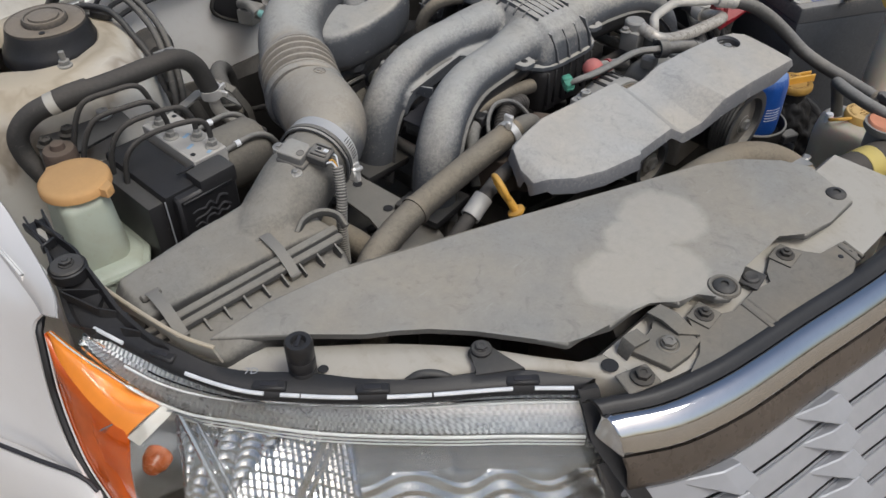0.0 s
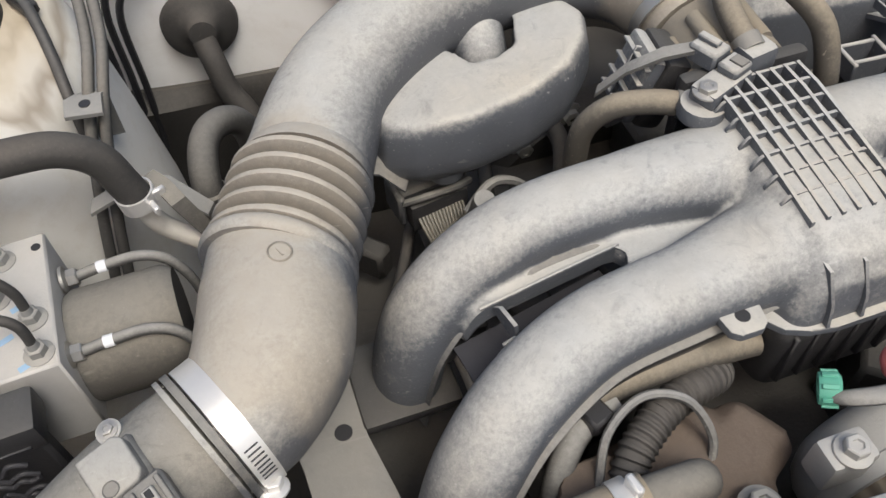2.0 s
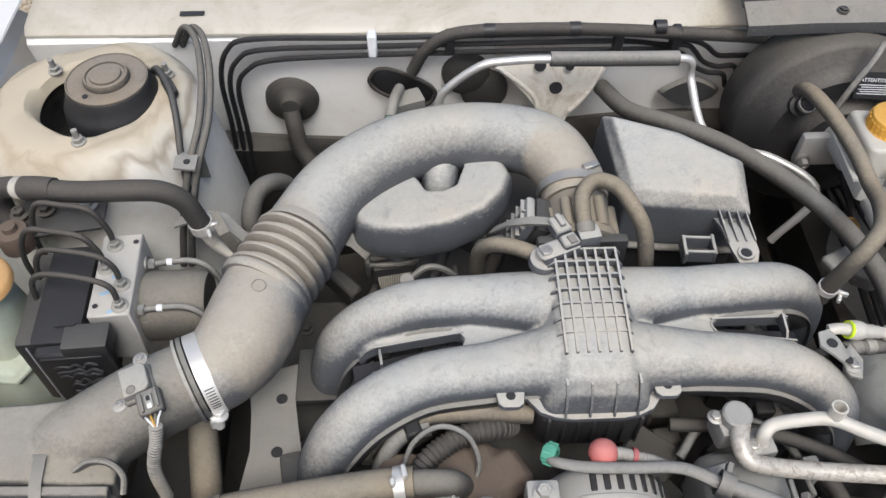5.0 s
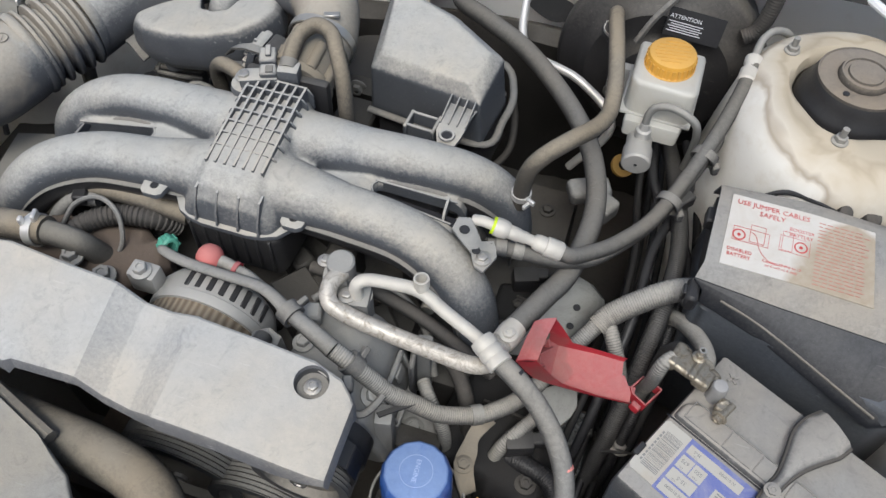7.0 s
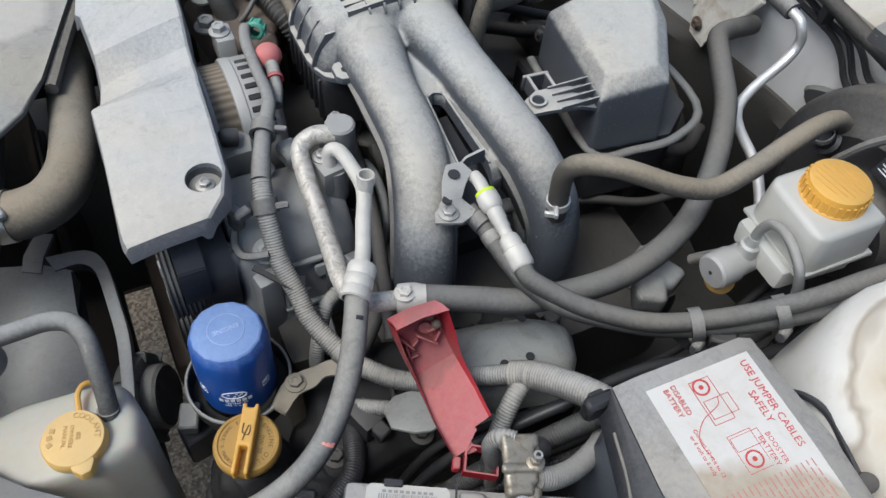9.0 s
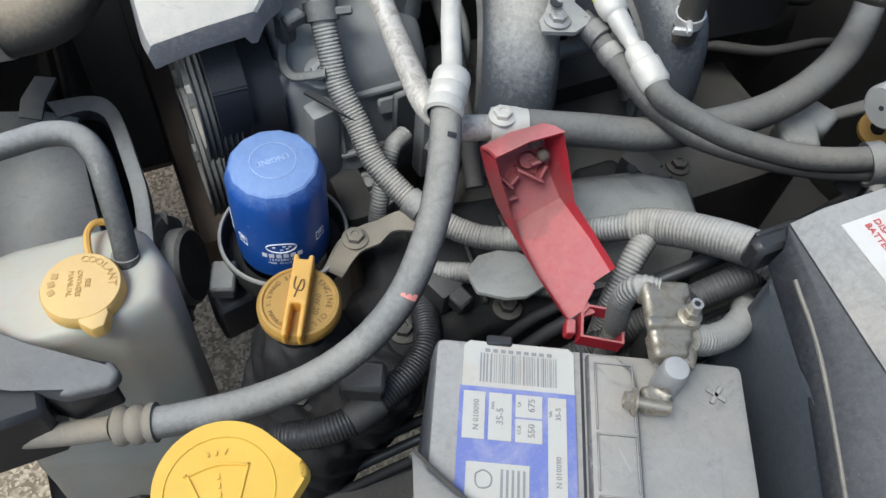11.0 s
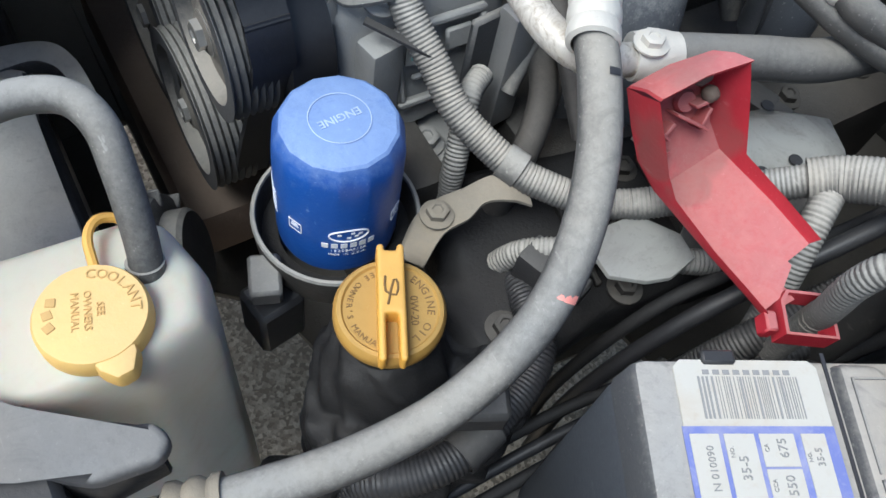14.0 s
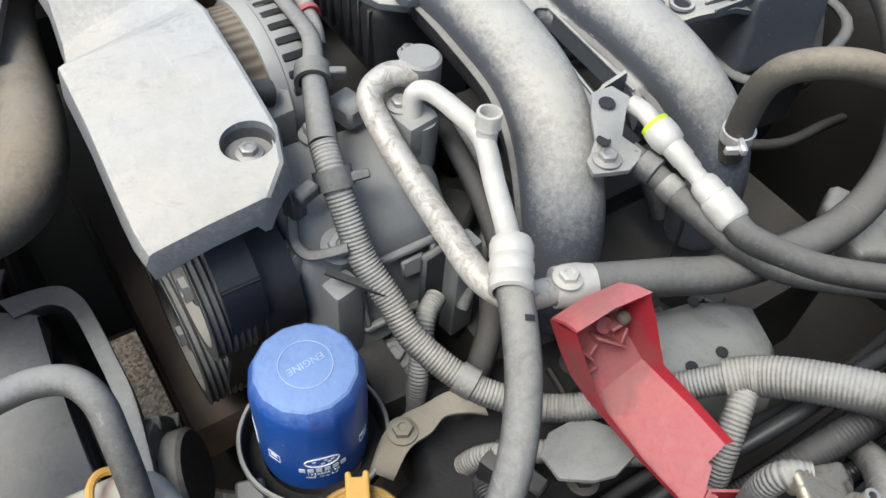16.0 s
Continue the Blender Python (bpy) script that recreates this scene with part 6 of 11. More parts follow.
def build_oil():
    t = thing("oil_filter", (0.263, -0.178, 0.66), "blue steel oil filter with white print and a fluted top", "oil filter")
    m = pose(0.264, -0.177, 0.0)
    can = lathe([(0.0335, 0.655), (0.034, 0.660), (0.034, 0.690), (0.034, 0.706), (0.0340, 0.718), (0.0340, 0.7275), (0.0337, 0.7320), (0.0328, 0.7358), (0.0306, 0.7412), (0.0296, 0.7428), (0.028, 0.7438), (0.022, 0.7448), (0.012, 0.7458), (0.004, 0.7462), (0, 0.7462)], 112)
    for v in can.verts:
        z, r = v.co.z, math.hypot(v.co.x, v.co.y)
        if z > 0.715 and r > 0.024:
            a = math.atan2(v.co.y, v.co.x) % (2 * math.pi / 14) - math.pi / 14
            k = 1 - 0.9 * (1 - math.cos(math.pi / 14) / math.cos(a)) * min(1, (z - 0.715) / 0.015)
            v.co.x *= k
            v.co.y *= k
        if r < 0.031 and z > 0.738:
            for dx, dy, dr in ((-0.016, -0.012, 0.007), (-0.010, 0.018, 0.006), (0.004, -0.024, 0.005)):
                d = math.hypot(v.co.x - dx, v.co.y - dy)
                if d < dr:
                    v.co.z -= 0.0012 * (1 - d / dr)
    part("can", moved(can, m), BLUE, t, smooth=22)
    mm = pose(0.264, -0.177, 0.7464, 0, 0, -87)
    part("word", text_mesh("ENGINE", 0.0064, mm), INKPALE, t)
    part("ring_print", lathe([(0.0150, 0), (0.0152, 0.0001), (0.0155, 0)], 40, pose(0.264, -0.177, 0.7462)), INKPALE, t)

    def on_can(ang, z):
        a = radians(ang)
        d = V((math.cos(a), math.sin(a), 0))
        return frame_of(V((0.264, -0.177, z)) + d * 0.0342, d, (-math.sin(a), math.cos(a), 0))

    ring = [(0.0105 * math.cos(a), 0.0052 * math.sin(a)) for a in (2 * math.pi * k / 24 for k in range(25))]
    for c in (-16,):
        pts = []
        for x, y in ring:
            pts.append(on_can(c + math.degrees(x / 0.034), 0.692 + y).translation)
        part("badge", tube(pts, 0.0005, 6, 1), INKWHITE, t)
        for x, y in ((-0.005, 0.001), (0.002, 0.002), (0.004, -0.001), (0.0, -0.002), (0.006, 0.001)):
            part("badge_star", box((0.0022, 0.0014, 0.0003), m=on_can(c + math.degrees(x / 0.034), 0.692 + y), bevel=0), INKWHITE, t)
        for i in range(6):
            part("print_bar", box((0.0036, 0.0042, 0.0003), m=on_can(c + math.degrees((-0.0125 + 0.005 * i) / 0.034), 0.6825), bevel=0), INKWHITE, t)
        for i, ch in enumerate("15208AA15A"):
            part("print", text_mesh(ch, 0.0034, on_can(c + math.degrees((-0.009 + 0.002 * i) / 0.034), 0.6775), 0.0001), INKWHITE, t)
        for i, ch in enumerate("MADE IN U.S.A."):
            if ch != " ":
                part("print", text_mesh(ch, 0.0026, on_can(c + math.degrees((-0.0098 + 0.0015 * i) / 0.034), 0.6735), 0.0001), INKWHITE, t)
    for a, z in ((-66, 0.690), (36, 0.690)):
        for dx, dz, w, h in ((0, 0.004, 0.008, 0.0005), (0, -0.004, 0.008, 0.0005), (-0.004, 0, 0.0005, 0.008), (0.004, 0, 0.0005, 0.008), (0, 0, 0.005, 0.001), (0, 0.002, 0.004, 0.001)):
            part("print_frame", box((w, h, 0.0003), m=on_can(a + math.degrees(dx / 0.034), z + dz), bevel=0), INKWHITE, t)
    for k in range(5):
        for i in range(5):
            part("print_bar", box((0.004, 0.0012, 0.0003), m=on_can(-130 + i * 8.2, 0.700 - 0.0045 * k), bevel=0), INKWHITE, t)
    b = thing("filter_basin", (0.263, -0.178, 0.63), "dusty metal catch basin round the oil filter", "basin")
    part("rim", lathe([(0.034, 0.645), (0.042, 0.645), (0.0440, 0.650), (0.0452, 0.664), (0.0475, 0.664), (0.0478, 0.661), (0.0470, 0.648), (0.043, 0.632), (0.03, 0.628)], 48, m), IRON, b)
    part("lip", lathe([(0.0450, 0.6635), (0.0456, 0.6652), (0.0474, 0.6652), (0.0482, 0.6635)], 48, m), GALV, b, "worn bright metal lip")
    part("floor", lathe([(0.0335, 0.6465), (0.0430, 0.6465), (0.0432, 0.6455)], 48, m), OILY, b)
    c = thing("yellow_filler_lid", (0.346, -0.189, 0.68), "ochre plastic oil filler cap with a grip bar", "filler cap")
    n = pose(0.346, -0.189, 0.690, 0, 0, -26)
    part("disc", lathe([(0, 0.0), (0.0265, 0.0), (0.0278, 0.002), (0.0278, 0.008), (0.026, 0.011), (0.0240, 0.0115), (0.0230, 0.0102), (0, 0.0102)], 48, n), OCHRE, c)
    grip = [box((0.034, 0.0135, 0.013), m=n @ pose(-0.010, 0, 0.0145), bevel=0.002, seg=2), box((0.028, 0.0036, 0.013), m=n @ pose(0.017, 0.00495, 0.0145), bevel=0.0012), box((0.028, 0.0036, 0.013), m=n @ pose(0.017, -0.00495, 0.0145), bevel=0.0012), box((0.005, 0.0036, 0.013), m=n @ pose(-0.028, 0.00495, 0.0145), bevel=0.001), box((0.005, 0.0036, 0.013), m=n @ pose(-0.028, -0.00495, 0.0145), bevel=0.001)]
    part("grip", fused(grip, 0.0008, 2), YELLOW, c)
    part("oil_can_sign", tube([n @ V(p) for p in ((-0.012, -0.003, 0.0212), (-0.004, -0.003, 0.0212), (-0.002, 0.002, 0.0212), (-0.008, 0.003, 0.0212), (-0.010, 0.001, 0.0212), (0.003, -0.002, 0.0212))], 0.0006, 6, 2), CAPDIRT, c)
    letters(arc_text("ENGINE OIL", 0.0056, 0.0196, 90, n @ pose(0, 0, 0.0104), False), CAPDIRT, c)
    letters(text_mesh("0W-20", 0.0056, n @ pose(0.001, 0.0115, 0.0104, 0, 0, 0)), CAPDIRT, c)
    letters(arc_text("SEE OWNER'S MANUAL", 0.0042, 0.0200, -90, n @ pose(0, 0, 0.0104), True), CAPDIRT, c)
    f = thing("oil_filler_neck", (0.346, -0.189, 0.60), "black oily filler neck under the cap", "filler neck")
    part("neck", lathe([(0.022, 0.69), (0.022, 0.66), (0.03, 0.645), (0.034, 0.58), (0.03, 0.5)], 28, pose(0.346, -0.189, 0)), OILY, f)
    lumps = [box((0.075, 0.12, 0.11), (0.375, -0.175, 0.575), 24, 0.014), box((0.05, 0.07, 0.05), (0.392, -0.155, 0.618), 24, 0.01), lathe([(0, 0.56), (0.025, 0.56), (0.025, 0.628), (0, 0.628)], 20, pose(0.360, -0.216, 0)), lathe([(0, 0.56), (0.020, 0.56), (0.018, 0.634), (0, 0.634)], 18, pose(0.382, -0.205, 0)), lathe([(0, 0.56), (0.022, 0.56), (0.020, 0.625), (0, 0.625)], 18, pose(0.345, -0.155, 0))]
    lumps.append(lathe([(0, 0.56), (0.040, 0.56), (0.038, 0.640), (0.030, 0.662), (0.022, 0.676), (0, 0.676)], 24, pose(0.348, -0.190, 0)))
    cast = fused(lumps + [tube([(0.355, -0.208, 0.626), (0.375, -0.225, 0.634), (0.400, -0.205, 0.630), (0.408, -0.175, 0.634)], 0.006, 8, 4), box((0.02, 0.05, 0.03), (0.380, -0.236, 0.612), 40, 0.004), box((0.014, 0.030, 0.020), (0.398, -0.222, 0.622), -20, 0.003)], 0.003, 3)
    for v in cast.verts:
        x, y, z = v.co
        v.co += V((math.sin(y * 310 + z * 170), math.sin(x * 290 + z * 210 + 1), math.sin(x * 260 - y * 330))) * 0.0016
    part("base", cast, OILY, f, "oily black casting", smooth=60)
    for x, y, z in ((0.360, -0.216, 0.629), (0.345, -0.155, 0.627), (0.397, -0.150, 0.645)):
        part("bolt", hexbolt((x, y, z), r=0.0055, h=0.006, washer=1.4), IRON, f)
    part("bolt", hexbolt((0.382, -0.205, 0.632), r=0.007, h=0.006, washer=1.6), IRON, f)
    part("plug", box((0.030, 0.022, 0.020), (0.400, -0.165, 0.668), 64, 0.003), BLACK, f, "black wire plug")
    part("plug", box((0.026, 0.018, 0.014), (0.280, -0.228, 0.650), -20, 0.002), DARKGREY, f, "grey wire plug")
    part("plug_bracket", box((0.026, 0.030, 0.045), (0.282, -0.226, 0.612), 10, 0.003), CLEANBLACK, f)
    k = thing("engine_bracket", (0.30, -0.12, 0.68), "twisted dull steel bracket beside the filter", "bracket")
    one = [p for p, _ in spline([V(q) for q in ((0.304, -0.160, 0.662), (0.292, -0.144, 0.673), (0.288, -0.128, 0.677), (0.291, -0.113, 0.683), (0.295, -0.098, 0.692), (0.302, -0.082, 0.691))], 5)]
    two = [p for p, _ in spline([V(q) for q in ((0.317, -0.150, 0.664), (0.309, -0.134, 0.676), (0.308, -0.118, 0.679), (0.306, -0.107, 0.686), (0.312, -0.094, 0.688), (0.317, -0.082, 0.682))], 5)]
    part("strip", sheet([one, [a.lerp(c, 0.18) + V((0, 0, 0.0016)) for a, c in zip(one, two)], [a.lerp(c, 0.82) + V((0, 0, 0.0004)) for a, c in zip(one, two)], two], 0.0022), TANALU, k, smooth=60)
    part("bolt", hexbolt((0.298, -0.133, 0.678), r=0.0065, h=0.007), TANALU, k)
    l = thing("engine_lug", (0.233, -0.10, 0.63), "cast engine lug with a flanged bolt", "lug")
    part("lug", add(prism([(0.215, -0.125), (0.25, -0.125), (0.262, -0.10), (0.25, -0.075), (0.205, -0.07)], 0.60, 0.646, 0.006, 2), lathe([(0.016, 0.60), (0.016, 0.647), (0, 0.647)], 20, pose(0.233, -0.100, 0))), GALV, l)
    part("bolt", hexbolt((0.233, -0.100, 0.647), r=0.008, h=0.010), GALV, l)


build_oil()


def build_coolant_tank():
    t = thing("coolant_tank", (0.29, -0.31, 0.50), "milky plastic coolant overflow tank", "tank")
    rings = []
    poly = [(0.246, -0.350), (0.250, -0.282), (0.258, -0.266), (0.290, -0.258), (0.318, -0.266), (0.330, -0.300), (0.326, -0.350), (0.318, -0.395), (0.255, -0.395)]
    cx, cy = 0.285, -0.325
    for z, g, dx in ((0.38, 1.02, 0.014), (0.46, 1.02, 0.012), (0.60, 1.0, 0.006), (0.665, 1.0, 0.002), (0.690, 1.0, 0.0), (0.702, 0.97, 0.0), (0.709, 0.92, 0.0), (0.712, 0.84, 0.0)):
        rings.append([(cx + dx + (x - cx) * g, cy + (y - cy) * g, z) for x, y in poly])
    bm = loft([[V(p) for p in r] for r in rings])
    part("tank", fused([bm], 0.0035, 5), TANK, t, smooth=80)
    c = part("cap", add(lathe([(0, 0.011), (0.020, 0.011), (0.0235, 0.0105), (0.0248, 0.008), (0.0250, 0.002), (0.0250, 0.0), (0, 0)], 44, pose(0.300, -0.312, 0.712)), prism([(0.010, -0.012), (0.026, -0.009), (0.0335, -0.004), (0.0335, 0.004), (0.026, 0.009), (0.010, 0.012)], 0.0, 0.010, 0.002, 2, 0.95, pose(0.300, -0.312, 0.712, 0, 0, 7))), PALEYELLOW, t, "yellow-orange push-on cap")
    m = pose(0.300, -0.312, 0.7232)
    letters(arc_text("COOLANT", 0.0066, 0.0185, 118, m, False, 0.0004), CAPRELIEF, c)
    for i, w in enumerate(("SEE", "OWNERS", "MANUAL")):
        letters(text_mesh(w, 0.0046, m @ pose(0, 0, 0, 0, 0, -16) @ pose(-0.001, 0.004 - 0.0052 * i, 0), 0.0004), CAPRELIEF, c)
    for a in (-70, -90, -110):
        part("sign", box((0.0042, 0.0042, 0.0006), m=m @ pose(0.0175 * math.cos(radians(a - 20)), 0.0175 * math.sin(radians(a - 20)), 0, 0, 0, a), bevel=0.0002), CAPRELIEF, c)
    part("leash", tube([(0.278, -0.304, 0.718), (0.264, -0.302, 0.722), (0.256, -0.296, 0.722), (0.255, -0.288, 0.718), (0.260, -0.282, 0.714)], 0.0024, 8, 6), YELLOW, t)
    part("spigot", lathe([(0.004, 0), (0.004, 0.012), (0.0055, 0.013), (0.005, 0.017), (0, 0.017)], 14, pose(0.260, -0.281, 0.706)), INKWHITE, t)
    o = thing("overflow_hose", (0.24, -0.29, 0.75), "bent grey rubber overflow hose plugged into the tank", "hose")
    part("hose", tube([(0.284, -0.284, 0.705), (0.276, -0.281, 0.728), (0.262, -0.279, 0.757), (0.249, -0.279, 0.774), (0.236, -0.286, 0.781), (0.228, -0.302, 0.781), (0.225, -0.325, 0.777), (0.223, -0.36, 0.772), (0.222, -0.40, 0.765)], 0.0078, 18, 6), RUBBER, o)
    part("collar", ring_at((0.282, -0.2835, 0.712), (-0.25, 0.1, 0.9), 0.0075, 0.003, 0.0015), RUBBER, o)
    h = thing("headlamp_bracket", (0.33, -0.33, 0.73), "grey dusty plastic arm over the coolant tank", "bracket")
    part("arm", prism([(0.295, -0.378), (0.328, -0.350), (0.350, -0.328), (0.357, -0.305), (0.367, -0.301), (0.374, -0.308), (0.371, -0.334), (0.354, -0.357), (0.34, -0.40), (0.29, -0.40)], 0.715, 0.724, 0.004, 3, 1.0), SHROUD, h)
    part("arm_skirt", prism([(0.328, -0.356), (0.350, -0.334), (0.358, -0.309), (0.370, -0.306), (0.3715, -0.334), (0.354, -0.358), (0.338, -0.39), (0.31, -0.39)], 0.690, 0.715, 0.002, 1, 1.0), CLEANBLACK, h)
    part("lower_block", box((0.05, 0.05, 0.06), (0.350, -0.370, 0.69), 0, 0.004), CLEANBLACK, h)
    s = thing("fan_shroud", (0.12, -0.33, 0.50), "grey dusty fan shroud beside the radiator hose", "fan shroud")
    part("panel", prism([(0.036, -0.300), (0.084, -0.309), (0.142, -0.307), (0.215, -0.305), (0.235, -0.40), (0.0, -0.40), (0.004, -0.372), (0.014, -0.332)], 0.50, 0.601, 0.003, 2), PALESHROUD, s)
    outer = [(0.010, -0.325), (0.013, -0.294), (0.021, -0.277), (0.038, -0.2685), (0.060, -0.2655), (0.10, -0.264), (0.14, -0.2635), (0.18, -0.268), (0.225, -0.275)]
    inner = [(0.032, -0.318), (0.031, -0.297), (0.036, -0.287), (0.046, -0.2805), (0.062, -0.278), (0.10, -0.2765), (0.14, -0.276), (0.18, -0.280), (0.225, -0.286)]
    a, b = [p for p, _ in spline([V((*p, 0.603)) for p in outer], 5)], [p for p, _ in spline([V((*p, 0.603)) for p in inner], 5)]
    part("frame", sheet([[p + V((0, 0.001, -0.014)) for p in a], a, [p.lerp(q, 0.12) + V((0, 0, 0.001)) for p, q in zip(a, b)], [p.lerp(q, 0.88) + V((0, 0, 0.001)) for p, q in zip(a, b)], b, [p + V((0, 0, -0.010)) for p in b]], 0.002), PALESHROUD, s, "flat grey hoop at the edge of the shroud", smooth=40)
    part("strut", sheet([[(-0.030, -0.330, 0.600), (-0.022, -0.312, 0.600)], [(0.002, -0.345, 0.606), (0.012, -0.326, 0.606)], [(0.020, -0.350, 0.603), (0.030, -0.332, 0.603)]], 0.004), PALESHROUD, s)
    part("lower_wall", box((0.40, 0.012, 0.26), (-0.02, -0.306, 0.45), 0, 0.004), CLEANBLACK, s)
    fm = thing("fan_motor", (0.19, -0.262, 0.55), "dark grey ribbed round fan housing behind the tank", "fan motor")
    fr = frame_of((0.190, -0.262, 0.552), (0.35, 0.9, 0.25))
    part("rim", lathe([(0, 0.004), (0.040, 0.004), (0.046, 0.002), (0.048, -0.004), (0.048, -0.012), (0.044, -0.014), (0.044, -0.02)], 40, fr), DARKGREY, fm)
    part("cup", lathe([(0.034, 0.002), (0.034, 0.016), (0.031, 0.019), (0, 0.019)], 32, fr), DARKGREY, fm)
    for a in range(0, 360, 45):
        part("rib", box((0.003, 0.012, 0.020), m=fr @ pose(0.045 * math.cos(radians(a)), 0.045 * math.sin(radians(a)), -0.004, 0, 0, a + 90), bevel=0.001), DARKGREY, fm)
    rt = thing("radiator_tank", (0.15, -0.36, 0.72), "black radiator top tank with a peach filler cap", "radiator")
    part("tank", tube([(-0.30, -0.315, 0.73), (0.0, -0.345, 0.735), (0.16, -0.375, 0.735), (0.25, -0.40, 0.73)], 0.024, 14, 5), DARKRUBBER, rt)
    part("sticker", tube([(0.140, -0.371, 0.735), (0.152, -0.3738, 0.735), (0.164, -0.3766, 0.7348)], 0.0246, 20, 3), STICKER, rt, "faded yellow sticker round the tank")
    part("neck", lathe([(0.020, 0.73), (0.020, 0.758), (0.025, 0.758), (0.027, 0.761), (0.027, 0.768), (0, 0.769)], 28, pose(0.213, -0.366, 0)), GALV, rt)
    part("cap", lathe([(0.0, 0.7715), (0.022, 0.7715), (0.0235, 0.770), (0.024, 0.768)], 28, pose(0.213, -0.366, 0)), PEACH, rt, "peach-coloured warning label on the cap")


build_coolant_tank()


def build_washer_cap():
    t = thing("washer_filler", (0.478, -0.262, 0.74), "yellow washer fluid filler cap with a moulded windscreen sign", "cap")
    m = pose(0.484, -0.261, 0.799, 0, 0, 80)
    poly = [(0.0308 * math.cos(radians(a)), 0.0308 * math.sin(radians(a))) for a in range(42, 319, 6)] + [(0.0312 + 0.0072 * math.cos(radians(a)), 0.0072 * math.sin(radians(a))) for a in (-41, -25, -8, 8, 25, 41)]
    part("cap", prism(poly, 0, 0.008, 0.003, 3, 0.97, m), CAPYELLOW, t, smooth=50)
    part("neck", lathe([(0.022, 0.0), (0.02, -0.05), (0.02, -0.15)], 24, m), TANK, t)
    m = m @ pose(-0.001, -0.002, 0, 0, 0, 90)
    sign = tube([(0.009, -0.0135, 0.0083), (0.0085, -0.0130, 0.0083), (-0.0070, -0.0075, 0.0083), (-0.0078, -0.0070, 0.0083), (-0.0062, 0.0, 0.0083), (-0.0078, 0.0070, 0.0083), (-0.0070, 0.0075, 0.0083), (0.0085, 0.0130, 0.0083), (0.009, 0.0135, 0.0083), (0.0115, 0.0, 0.0083), (0.009, -0.0135, 0.0083)], 0.0008, 6, 4)
    part("sign", moved(sign, m), CAPYELLOW, t)
    part("disc_rim", lathe([(0.0235, 0.0079), (0.0240, 0.0086), (0.0246, 0.0079)], 48, m), CAPYELLOW, t)
    for x in (-0.002, 0.002, 0.006, 0.017):
        part("sign_dash", box((0.0022, 0.0011, 0.0009), m=m @ pose(x, 0, 0.0084), bevel=0), CAPYELLOW, t)
    for y in (-0.004, 0.004):
        part("sign_drop", box((0.0028, 0.0011, 0.0009), m=m @ pose(0.017, y, 0.0084, 0, 0, 30 * (1 if y > 0 else -1)), bevel=0), CAPYELLOW, t)
    part("sign_foot", tube([m @ V((-0.010, -0.006, 0.0083)), m @ V((-0.013, 0.0, 0.0083)), m @ V((-0.010, 0.006, 0.0083))], 0.0006, 6, 4), CAPYELLOW, t)


build_washer_cap()


# ---- driver side ----
U, W = V((0.46, 0.888, 0)), V((0.888, -0.46, 0))
B0 = V((0.4315, -0.1345, 0.0))


def bat(u, v, z):
    return B0 + U * u + W * v + V((0, 0, z))


